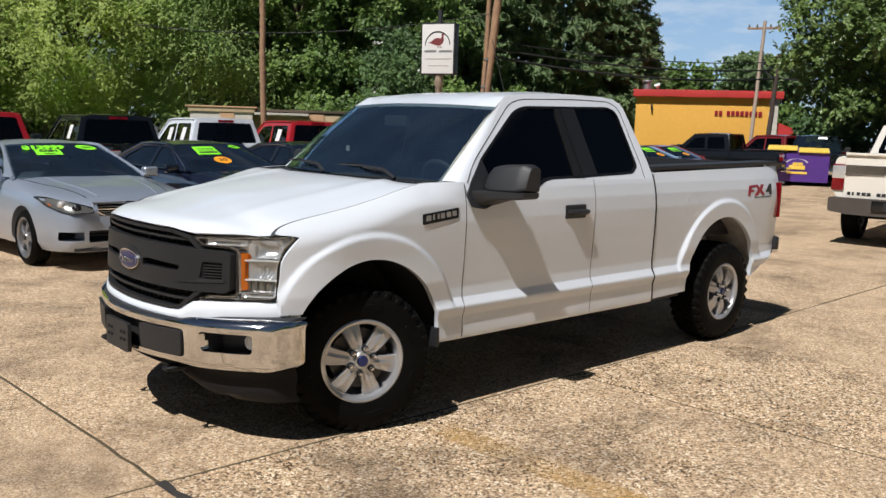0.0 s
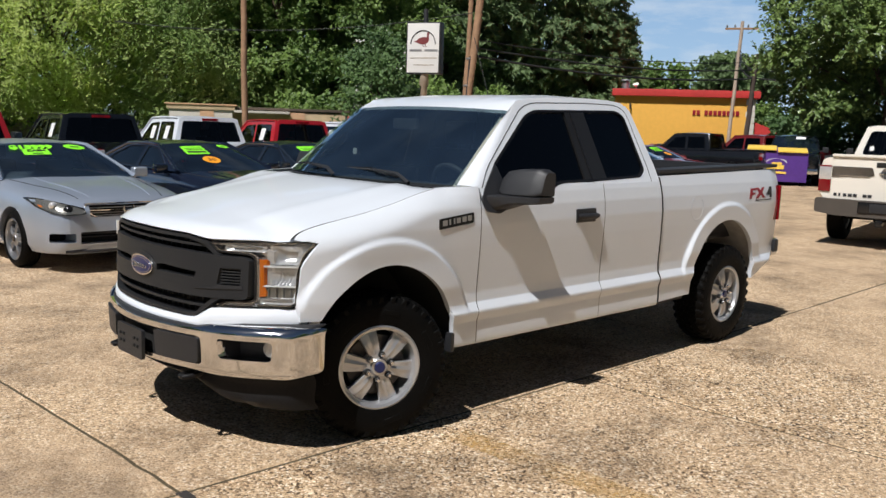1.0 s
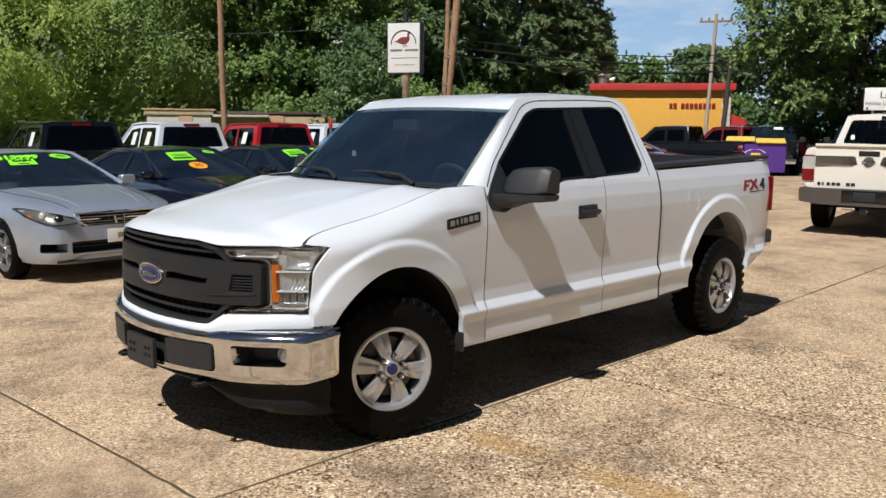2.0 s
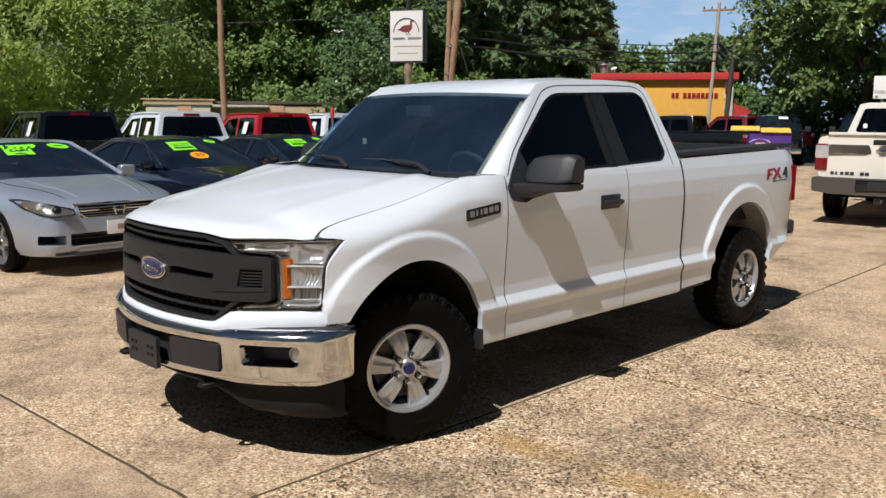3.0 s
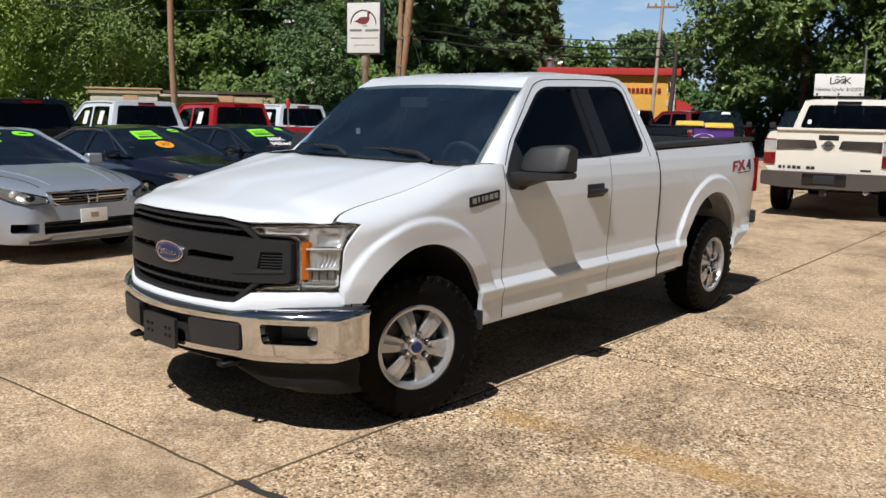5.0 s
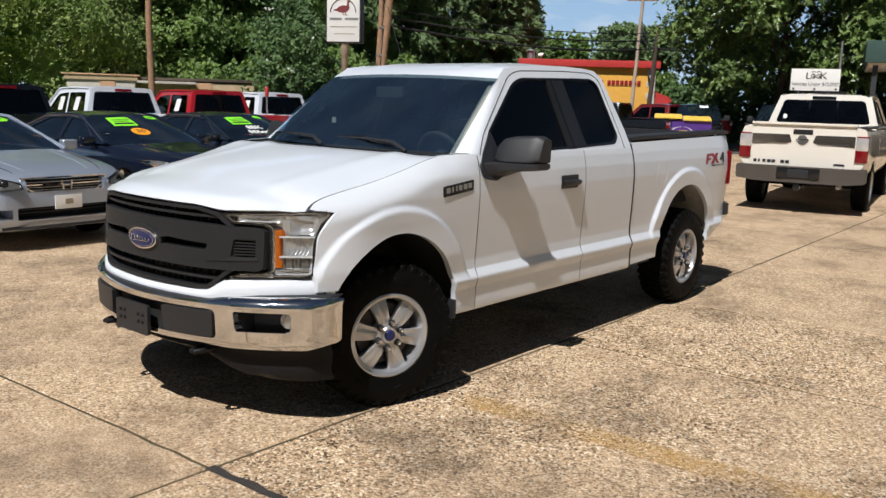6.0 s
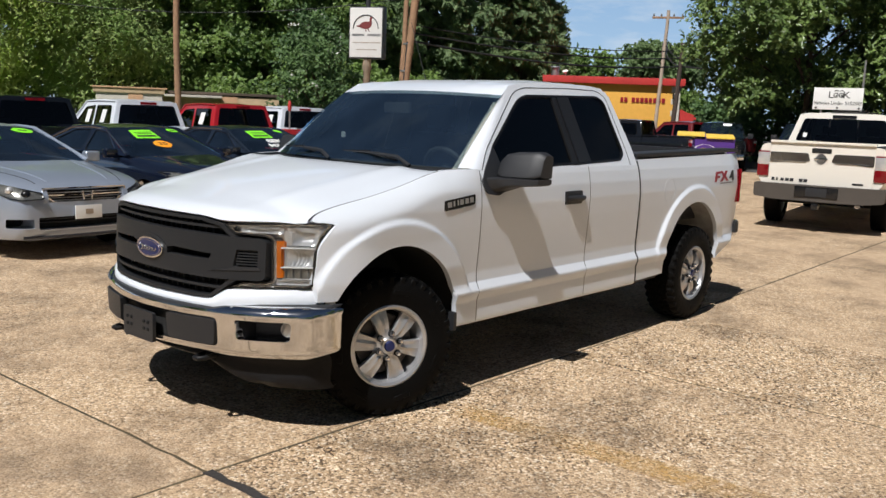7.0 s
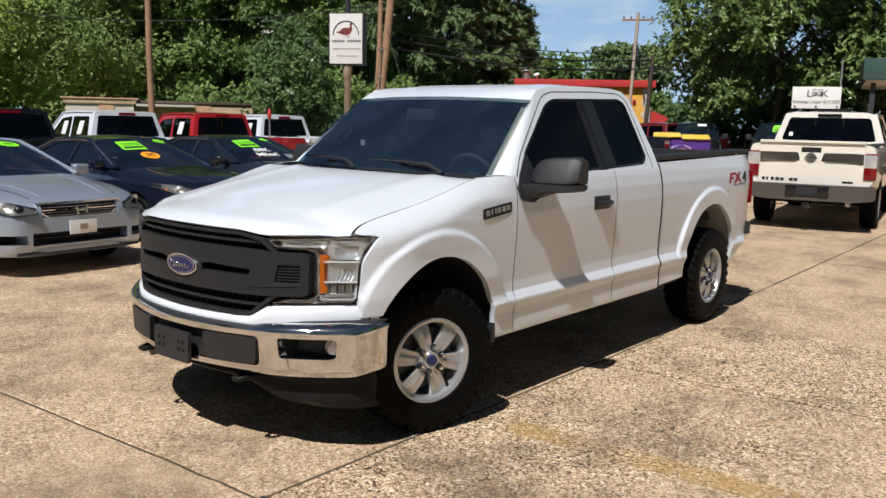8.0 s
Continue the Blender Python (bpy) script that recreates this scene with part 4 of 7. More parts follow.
for x, y, sd in ((45.5, 16.8, 106), (43.5, 13.5, 101), (43.8, 8.5, 102), (44.2, 3.5, 103), (44.6, -1.5, 104), (45.0, -6.5, 105)):
    tree(x, y, 6.0 if y < 16 else 3.4, 3.6 if y < 16 else 2.4, 0.0, L_DARK, 7000, 0.30, "dark green hedge bush behind parked trucks", sd, 60, 0.0, (1.0, 0.7), 0.06, 0.28)
# white flowering shrubs under the magnolia
for x, y, sd in ((38.6, 8.6, 71), (39.2, 6.6, 72), (39.6, 4.8, 73)):
    tree(x, y, 4.2, 1.5, 0.3, L_DARK, 2600, 0.16, "low shrub thick with white blossom", sd, 24, 0.0, (1.2, 0.6), 0.04, 0.33, blossom=900)

# unseen trees added on the open sides, to darken reflections in glass and paint
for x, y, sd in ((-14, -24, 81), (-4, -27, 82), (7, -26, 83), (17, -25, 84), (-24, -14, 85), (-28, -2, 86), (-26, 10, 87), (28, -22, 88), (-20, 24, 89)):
    tree(x, y, 9.5, 4.6, 0.8, L_MID, 5000, 0.5, "unseen leafy green tree added to darken reflections", sd, 34, 0.0, (1.0, 0.8), 0.22, 0.33)

# grass verge behind the lot
bm = bmesh.new()
bm.faces.new([bm.verts.new(p) for p in ((-40, 26.2, gz(0, 30) - 0.018), (70, 26.2, gz(0, 30) - 0.018), (70, 75, gz(0, 30) - 0.018), (-40, 75, gz(0, 30) - 0.018))])
tagged(part("grass_verge", bm, M_GRASS, smooth=0), "shaded rough grass under the trees", "grass", kind="structure")
# ---- wheels ----
def wheel(parent, x, y, side, R, width, rim, spokes=6, spoke_w=(0.036, 0.046), z=None, mat=None, lugs=True, tread=False, cap=None, turn=0.0, split=False, steer=0.0):
    """A wheel at its axle; side -1: outer face towards -y. The rim is the part, tyre and the rest hang on it."""
    mat = mat or M_ALLOY
    h = width / 2
    m = pose(x, y, R if z is None else z, 0, 0, (0 if side < 0 else 180) + steer) @ pose(0, 0, 0, 0, turn, 0)
    f = -h + 0.012
    bm = lathe([(rim + 0.012, f + 0.004), (rim + 0.014, f - 0.006), (rim + 0.004, f - 0.010), (rim - 0.012, f - 0.002), (rim - 0.020, f + 0.03), (rim - 0.028, f + 0.09), (rim - 0.03, h * 0.7), (rim, h * 0.8)], 48)
    ri = rim - 0.014
    spokes_made = []
    for k in range(spokes):
        a0 = 2 * math.pi * k / spokes
        for off in ((-0.16, 0.16) if split else (0.0,)):
            rows = []
            for i in range(7):
                u = i / 6
                r = 0.055 + (ri - 0.055) * u
                w = (spoke_w[0] + (spoke_w[1] - spoke_w[0]) * u) * (0.55 if split else 1)
                yy = f + 0.016 - 0.012 * math.sin(math.pi * min(1, u * 1.05)) + 0.012 * u
                c = off * ri * u * 0.9
                sec = [(-w, 0.014), (-w * 0.90, 0.001), (-w * 0.42, 0.002), (0, -0.003), (w * 0.42, 0.002), (w * 0.90, 0.001), (w, 0.014), (w * 0.8, 0.05), (-w * 0.8, 0.05)]
                rows.append([Vector((r, yy + dy, c + dz)) for dz, dy in sec])
            spokes_made.append((grid(rows, True), a0) if k == 0 else (None, a0))
    join(bm, lathe([(0.0, f + 0.0), (0.044, f + 0.0), (0.052, f + 0.010), (0.085, f + 0.014), (0.088, f + 0.024), (0.086, f + 0.06)], 30))
    w = part("wheel", bm, mat, parent, place=m)
    shared = []
    for b, a0 in spokes_made:
        if b is not None:
            sp = part("spoke", b, mat, w, smooth=14)
            shared.append(sp.data)
        else:
            sp = new("spoke", shared[0])
            shared.append(shared.pop(0))
            sp.parent = w
        sp.matrix_basis = Matrix.Rotation(a0, 4, "Y")
    tp = [(rim + 0.008, f + 0.002), (rim + 0.016, -h + 0.002), (rim + 0.05, -h - 0.006), (R - 0.075, -h - 0.006), (R - 0.045, -h + 0.002), (R - 0.018, -h + 0.016), (R - 0.010, -h + 0.03)]
    tp += [(R - 0.012 + 0.008 * (j % 2), -h + 0.03 + (width - 0.06) * j / 8) for j in range(9)]
    tp += [(r, -q) for r, q in reversed(tp[:7])]
    ty = lathe(tp, 56)
    if tread:
        tr = bmesh.new()
        for k in range(34):
            a = 2 * math.pi * k / 34
            for j, (yc, wd, ln, tw) in enumerate(((-h + 0.028, 0.040, 0.046, 0), (-h * 0.48, 0.040, 0.040, 22), (0.0, 0.036, 0.042, -18), (h * 0.48, 0.040, 0.040, 22), (h - 0.028, 0.040, 0.046, 0))):
                b = box(-ln / 2, ln / 2, -wd / 2, wd / 2, R - 0.02, R + 0.002, 0.003, 1)
                if j in (0, 4):
                    s = -1 if j == 0 else 1
                    for v in b.verts:
                        if v.co.y * s > 0 and v.co.z > R - 0.01:
                            v.co.z -= 0.014
                    join(b, box(-ln / 2 + 0.004, ln / 2 - 0.012, s * 0.010 if s > 0 else -0.027, 0.027 if s > 0 else s * 0.010, R - 0.055, R - 0.014, 0.004, 1))
                join(tr, b, Matrix.Rotation(a + (0.09 if j % 2 else 0), 4, "Y") @ Matrix.Translation((0, yc, 0)) @ Matrix.Rotation(radians(tw), 4, "Z"))
        for k in range(7):
            b = box(-0.05, 0.05, -h - 0.009, -h - 0.004, R - 0.115, R - 0.085, 0.002, 1)
            join(tr, b, Matrix.Rotation(2 * math.pi * k / 7, 4, "Y"))
        tagged(part("tread", tr, M_RUBBER, w), kind="stuff")
    part("tyre", ty, M_RUBBER, w, "black rubber tyre")
    part("brake_disc", lathe([(0.0, f + 0.075), (rim - 0.055, f + 0.075), (rim - 0.055, f + 0.10), (0.0, f + 0.10)], 32), M_ROTOR, w)
    part("drum", lathe([(0.0, f + 0.125), (rim - 0.032, f + 0.125)], 24), M_DARK, w)
    part("hub_cap", lathe([(0.0, f - 0.013), (0.027, f - 0.012), (0.031, f - 0.005), (0.031, f + 0.01)], 26), cap or mat, w)
    if lugs:
        for k in range(6):
            a = 2 * math.pi * (k + 0.5) / 6
            # black disc under each nut, painting the shade of its pocket
            part("lug_shade_disc", tube([(0.070 * math.cos(a), f + 0.02, 0.070 * math.sin(a)), (0.070 * math.cos(a), f - 0.001, 0.070 * math.sin(a))], 0.019, 10), M_DARK, w)
            part("lug_nut", tube([(0.070 * math.cos(a), f + 0.03, 0.070 * math.sin(a)), (0.070 * math.cos(a), f - 0.014, 0.070 * math.sin(a)), (0.070 * math.cos(a), f - 0.022, 0.070 * math.sin(a))], [0.0135, 0.0135, 0.008], 8), M_CHROME, w)
    return w


# ---- the white pickup ----
truck = thing("pickup_truck", pose(0, 0, 0), "white extended-cab pickup truck with dark grille and chrome bumper", "pickup truck")
FA, RA = (0.04, 0.43, 0.515), (3.655, 0.50, 0.505)
SIDE = [(0.40, 0.955), (0.412, 0.968), (0.424, 0.972), (0.448, 0.973), (0.55, 0.974), (0.595, 0.991), (0.612, 0.990), (0.660, 0.964), (0.72, 0.961), (0.85, 0.970), (1.0, 0.979), (1.12, 0.983), (1.22, 0.976), (1.30, 0.960), (1.36, 0.942), (1.42, 0.925)]
EDGE = [(-0.95, 1.06), (-0.51, 1.092), (-0.46, 1.128), (-0.40, 1.150), (-0.30, 1.172), (-0.05, 1.217), (0.13, 1.258), (0.43, 1.333), (0.72, 1.345)]
NOSE = [(-0.2, -0.840), (0.0, -0.850), (0.3, -0.827), (0.53, -0.764), (0.74, -0.620), (0.85, -0.512), (0.89, -0.470), (0.906, -0.425), (0.918, -0.370), (0.94, -0.26)]
HOOD_FRONT = [(0.0, 1.112), (0.40, 1.109), (0.53, 1.090), (0.70, 1.095), (0.86, 1.098)]
MID = [(-0.95, 1.118), (-0.88, 1.132), (-0.80, 1.147), (-0.70, 1.165), (-0.5, 1.198), (-0.2, 1.256), (0.2, 1.316), (0.46, 1.338)]


def hood_half(x):
    return lerp_at([(-0.5, 0.846), (0.0, 0.872), (0.43, 0.888), (0.75, 0.90)], x)


def gap_dist(x, z, arch):
    xc, zc, R = arch
    return math.hypot(x - xc, z - zc) if z > zc else abs(x - xc)


def half_width(x, z):
    w = lerp_at(SIDE, z)
    for arch in (FA, RA):
        d = gap_dist(x, z, arch) - arch[2]
        reach = 0.148 - (0.05 * min(1.0, max(0.0, (0.95 - z) / 0.3)) if x < 0 else 0)
        s = min(1.0, max(0.0, (reach - d) / 0.030))
        s = s * s * (3 - 2 * s)
        keep = min(1.0, max(0.0, (z - 0.50) / 0.28))
        w = w + s * keep * (max(w, 0.976) + 0.022 - w)
    if x < -0.12:
        w -= 0.62 * (-x - 0.12) ** 2
    if x > 4.3:
        w -= 0.35 * (x - 4.3) ** 2
    if x < 0.72:
        zu = curve_at(EDGE, x)
        s = min(1.0, max(0.0, (z - zu + 0.13) / 0.13)) ** 2
        w = w + (hood_half(x) + 0.007 - w) * s * min(1.0, (0.72 - x) / 0.22)
    return w


def low_edge(x, rocker):
    z = rocker(x)
    for xc, zc, R in (FA, RA):
        if abs(x - xc) < R:
            z = max(z, zc + math.sqrt(R * R - (x - xc) ** 2))
    return z


Z_ROWS = sorted({round(a, 3) for a, _ in SIDE} | {round(0.42 + 0.0125 * k, 3) for k in range(78)})


def side_panel(xa, xb, rocker, top, n=40, edge_x=None, upto=None):
    """A sheet of the body side between two stations, with the wheel openings left out."""
    xs = [xa + (xb - xa) * i / n for i in range(n + 1)]
    for xc, zc, R in (FA, RA):
        xs += [xc + R * math.cos(math.pi * k / 40) for k in range(41)]
        xs += [xc - 0.72 + 0.0144 * k for k in range(101)]
        xs += [xc - R + 0.0015, xc + R - 0.0015, xc - R - 0.0015, xc + R + 0.0015]
    xs = sorted({round(x, 4) for x in xs if xa <= x <= xb})
    rows = []
    for x in xs:
        zl, zu = low_edge(x, rocker), top(x)
        col = []
        for z in Z_ROWS + [zu]:
            zz = min(max(z, zl), zu)
            xx = edge_x(x, zz) if edge_x else x
            col.append(Vector((xx, -half_width(xx, zz), zz)))
        rows.append(col)
    bm = grid(rows)
    return lip(bm, lambda c: Vector((0, 0.035, 0)))


belt = lambda x: lerp_at([(1.28, 1.262), (1.33, 1.270), (1.44, 1.327), (1.49, 1.335)], x)
fender = side_panel(-0.52, 0.7395, lambda x: 0.688 if x < 0 else 0.405, lambda x: curve_at(EDGE, x), 34, lambda x, z: x * lerp_at([(0.655, 0.905), (0.70, 0.908), (0.766, 0.919), (0.79, 0.925), (0.87, 0.904), (0.957, 0.892), (0.99, 0.865), (1.03, 0.808), (1.06, 0.758), (1.088, 0.70), (1.096, 0.96), (1.14, 0.98)], z) if x < 0 else x)
both("fender", fender, M_WHITE, truck)
both("door", side_panel(0.7445, 1.956, lambda x: 0.405, belt, 30), M_WHITE, truck, "white front door")
both("rear_door", side_panel(1.961, 2.655, lambda x: 0.405, belt, 18, lambda x, z: x + (0.045 * (1.335 - z) if x > 2.6 else 0)), M_WHITE, truck, "white half door behind the front one")
bed_top = lambda x: lerp_at([(2.67, 1.372), (4.62, 1.405)], x)
bed_low = lambda x: lerp_at([(2.6, 0.425), (4.16, 0.47), (4.42, 0.585), (4.62, 0.70)], x)
bedside = side_panel(2.672, 4.605, bed_low, bed_top, 48, lambda x, z: x + (0.045 * (1.335 - z) if x < 2.72 else 0))
both("bedside", bedside, M_WHITE, truck, "white bed side with a flared wheel opening")

# dark tubes along the panel seams, standing in for the shade in the gaps
for sx, z0, z1, lean, rr in ((0.742, 0.42, 1.335, 0.0, 0.003), (1.9585, 0.42, 1.335, 0.0, 0.0028), (2.6635, 0.43, 1.365, 0.045, 0.007)):
    pts = [(sx + lean * (1.335 - z), -half_width(sx, z) + 0.0015, z) for z in [z0 + (z1 - z0) * k / 40 for k in range(41)]]
    both("panel_seam", tube(pts, rr, 6), M_DARK, truck)
pts = [(x, -hood_half(x) - 0.0035, curve_at(EDGE, x) - 0.0015) for x in [-0.49 + 0.92 * k / 40 for k in range(41)]]
both("hood_seam", tube(pts + [(0.445, -0.875, 1.338), (0.450, -0.84, 1.340)], 0.003, 6), M_DARK, truck)

# the door outline's gap shade, drawn as a thin dark tube
door_line = rounded([(0.772, 1.338), (0.86, 1.452), (1.315, 1.822), (1.44, 1.856), (2.0, 1.876), (2.37, 1.876), (2.475, 1.835), (2.55, 1.43), (2.555, 1.338)], [0.0, 0.1, 0.12, 0.1, 0.1, 0.06, 0.06, 0.02, 0.0], 5)
both("door_seam", tube([(q.x, -(0.952 - 0.432 * (q.y - 1.325)) - 0.0005, q.y) for q in door_line], 0.0026, 6), M_DARK, truck)

# hood
rows = []
for i in range(31):
    row = []
    for j in range(41):
        t = -1 + 2 * j / 40
        a = abs(0.846 * t)
        xf = curve_at(NOSE, a) - 0.004
        u = (i / 30) ** 1.6
        x = xf + (0.435 - xf) * u
        y = hood_half(x) * t
        xe = max(x, -0.50)
        s = max(0.0, 1 - abs(t) ** 2.6)
        e = curve_at(EDGE, x)
        z = e + (curve_at(MID, x) - e) * s
        z += 0.010 * math.exp(-(((abs(t) - 0.66) / 0.07) ** 2)) * min(1, (x - xf) * 3)
        zf = min(z - 0.006, lerp_at(HOOD_FRONT, a))
        k = 1 - (1 - min(1.0, (x - xf) / 0.11)) ** 2.2
        z = zf + (z - zf) * k
        row.append(Vector((x, y, z)))
    rows.append(row)
hood = lip(grid(rows), lambda c: Vector((0.014, 0, -0.008)))
part("hood", hood, M_WHITE, truck, "white pressed hood")


def nose(y, z, dx=0.0):
    a = abs(y)
    return Vector((curve_at(NOSE, a) + dx, y, z))


def on_nose(dx, lean=0.0):
    return lambda y, z: nose(y, z, dx + lean * (z - 0.9))


# painted front panel below the lamps
def under(y):
    return lerp_at([(0, 0.632), (0.5, 0.640), (0.62, 0.662), (0.95, 0.662)], abs(y))


def over(y):
    return lerp_at([(0, 0.680), (0.46, 0.690), (0.545, 0.738), (0.95, 0.752)], abs(y))


ys = [-0.912 + 1.824 * k / 80 for k in range(81)]
rows = [[nose(y, under(y) + (over(y) - under(y)) * v, -0.034 * min(1.0, 4 * (0.93 - abs(y))) - 0.014 * math.sin(math.pi * v) + 0.024 * v) for y in ys] for v in (0, 0.25, 0.5, 0.75, 1)]
part("front_panel", lip(grid(rows), lambda c: Vector((0.05, 0, 0))), M_WHITE, truck)
part("radiator_shroud", plate([[(-0.60, 0.66), (0.60, 0.66), (0.80, 0.80), (0.80, 1.04), (0.5, 1.09), (-0.5, 1.09), (-0.80, 1.04), (-0.80, 0.80)]], on_nose(0.105), Vector((0.02, 0, 0)), 0.06), M_DARK, truck)

# grille: one moulded bar with slats above and below
grille_out = [(-0.722, 0.805), (-0.722, 0.992), (-0.70, 1.005), (-0.40, 1.016), (0.40, 1.016), (0.70, 1.005), (0.722, 0.992), (0.722, 0.805), (0.70, 0.792), (-0.70, 0.792)]
slot = lambda s: rounded([(s * 0.135, 0.885), (s * 0.46, 0.887), (s * 0.475, 0.917), (s * 0.20, 0.927), (s * 0.150, 0.917)], 0.008, 2)
vent = lambda s: rounded([(s * 0.585, 0.862), (s * 0.690, 0.862), (s * 0.690, 0.948), (s * 0.600, 0.948)], 0.006, 2)
grille = part("grille", plate([rounded(grille_out, 0.02), slot(-1), slot(1), vent(-1), vent(1)], on_nose(-0.022, 0.05), Vector((0.05, 0, 0)), 0.04), M_GRILLE, truck, "dark grey moulded plastic grille")
for s in (-1, 1):
    for k in range(6):
        z = 0.868 + k * 0.0145
        part("vent_rib", plate([[(s * 0.592, z), (s * 0.688, z), (s * 0.688, z + 0.007), (s * 0.592, z + 0.007)]], on_nose(-0.010, 0.05), Vector((0.03, 0, 0)), 0.04), M_GRILLE, grille)
    part("vent_back", plate([[(s * 0.575, 0.855), (s * 0.70, 0.855), (s * 0.70, 0.955), (s * 0.575, 0.955)]], on_nose(0.022, 0.05), Vector((0.01, 0, 0)), 0.04), M_PLASTIC, grille)
    # lit lower ledge of the bar, put into a slightly lighter plastic
    part("crease", plate([[(s * 0.47, 0.834), (s * 0.705, 0.846), (s * 0.70, 0.862), (s * 0.60, 0.862), (s * 0.56, 0.846)]], on_nose(-0.028, 0.05), Vector((0.02, 0, 0)), 0.04), M_PLASTIC, grille)


def slat(z0, z1, half, dx):
    part("slat", plate([[(-half, z0), (half, z0), (half - 0.01, z1), (-half + 0.01, z1)]], on_nose(dx - 0.010, 0.05), Vector((0.04, 0, 0)), 0.04), M_GRILLE, grille)


slat(1.046, 1.059, 0.560, 0.004)
slat(0.738, 0.751, 0.565, 0.006)
# frame round the upper and the lower opening
upper = [(-0.592, 1.010), (-0.522, 1.074), (-0.405, 1.096), (0.405, 1.096), (0.522, 1.074), (0.592, 1.010)]
upper_in = [(-0.566, 1.010), (-0.508, 1.060), (-0.398, 1.081), (0.398, 1.081), (0.508, 1.060), (0.566, 1.010)]
lower = [(-0.600, 0.796), (-0.478, 0.692), (-0.40, 0.684), (0.40, 0.684), (0.478, 0.692), (0.600, 0.796)]
lower_in = [(-0.572, 0.796), (-0.468, 0.706), (-0.39, 0.699), (0.39, 0.699), (0.468, 0.706), (0.572, 0.796)]
for a, b in ((upper, upper_in), (lower, lower_in)):
    part("surround", plate([a + b[::-1]], on_nose(-0.016, 0.05), Vector((0.06, 0, 0)), 0.04), M_GRILLE, grille, "matt dark grey grille frame")
for k in range(22):
    y = -0.50 + k / 21
    part("mesh_bar", plate([[(y - 0.003, 0.70), (y + 0.003, 0.70), (y + 0.003, 0.79), (y - 0.003, 0.79)]], on_nose(0.04, 0.05), Vector((0.01, 0, 0)), 0.0), M_PLASTIC, grille)
    part("mesh_bar", plate([[(y - 0.003, 1.0), (y + 0.003, 1.0), (y + 0.003, 1.09), (y - 0.003, 1.09)]], on_nose(0.05, 0.05), Vector((0.01, 0, 0)), 0.0), M_PLASTIC, grille)


def oval(a, b, n=36):
    return [(a * math.cos(2 * math.pi * k / n), 0.896 + b * math.sin(2 * math.pi * k / n)) for k in range(n)]


part("emblem_seat", plate([oval(0.152, 0.074)], lambda y, z: Vector((-0.876 + 0.45 * y * y, y, z)), Vector((0.03, 0, 0)), 0.03), M_GRILLE, grille)
em = part("emblem", plate([oval(0.129, 0.0555)], lambda y, z: Vector((-0.888 + 0.5 * y * y, y, z)), Vector((0.03, 0, 0)), 0.03), M_CHROME, grille, "chrome-rimmed blue oval emblem")
part("emblem_field", plate([oval(0.119, 0.047)], lambda y, z: Vector((-0.891 + 0.5 * y * y, y, z)), Vector((0.003, 0, 0)), 0.03), M_BLUE, em)
part("emblem_line", ring_strip([Vector(p) for p in oval(0.113, 0.042)], [Vector(p) for p in oval(0.110, 0.040)], lambda y, z: Vector((-0.8925 + 0.5 * y * y, y, z)), Vector((0.002, 0, 0))), M_CHROME, em)
part("emblem_script", tube([(-0.894 + 0.5 * y * y, y, z) for y, z in [(0.075 - 0.15 * k / 60 + 0.010 * math.sin(k * 0.62), 0.894 + (0.016 if k < 14 else 0.010) * math.cos(k * 0.62)) for k in range(61)]], 0.0028, 6), M_CHROME, em)


# headlamps: clear lens over a chromed housing
LAMP = [(-0.530, 1.072), (-0.575, 1.026), (-0.712, 1.018), (-0.734, 1.002), (-0.734, 0.795), (-0.712, 0.781), (-0.612, 0.778), (-0.560, 0.745), (-0.862, 0.756), (-0.889, 0.776), (-0.893, 0.925), (-0.909, 1.025), (-0.922, 1.074), (-0.920, 1.094), (-0.846, 1.092), (-0.70, 1.083)]
LAMP_R = [0.006, 0.01, 0.02, 0.012, 0.012, 0.012, 0.01, 0.004, 0.02, 0.012, 0.02, 0.012, 0.006, 0.004, 0.02, 0.02]


def lamp_at(dx):
    return lambda y, z: nose(y, z, dx)


def lamp_bowl(y0, y1, z0, z1, deep, flute=0.0, n=9):
    """A hollow reflector in the lamp: its rim at the lens, its middle set back."""
    rows = []
    for i in range(n):
        v = i / (n - 1)
        row = []
        for j in range(2 * n):
            u = j / (2 * n - 1)
            d = deep * min(1.0, 3.2 * min(u, 1 - u)) * min(1.0, 3.2 * min(v, 1 - v))
            row.append(nose(y0 + (y1 - y0) * u, z0 + (z1 - z0) * v, 0.012 + d + flute * (j % 2)))
        rows.append(row)
    return grid(rows)


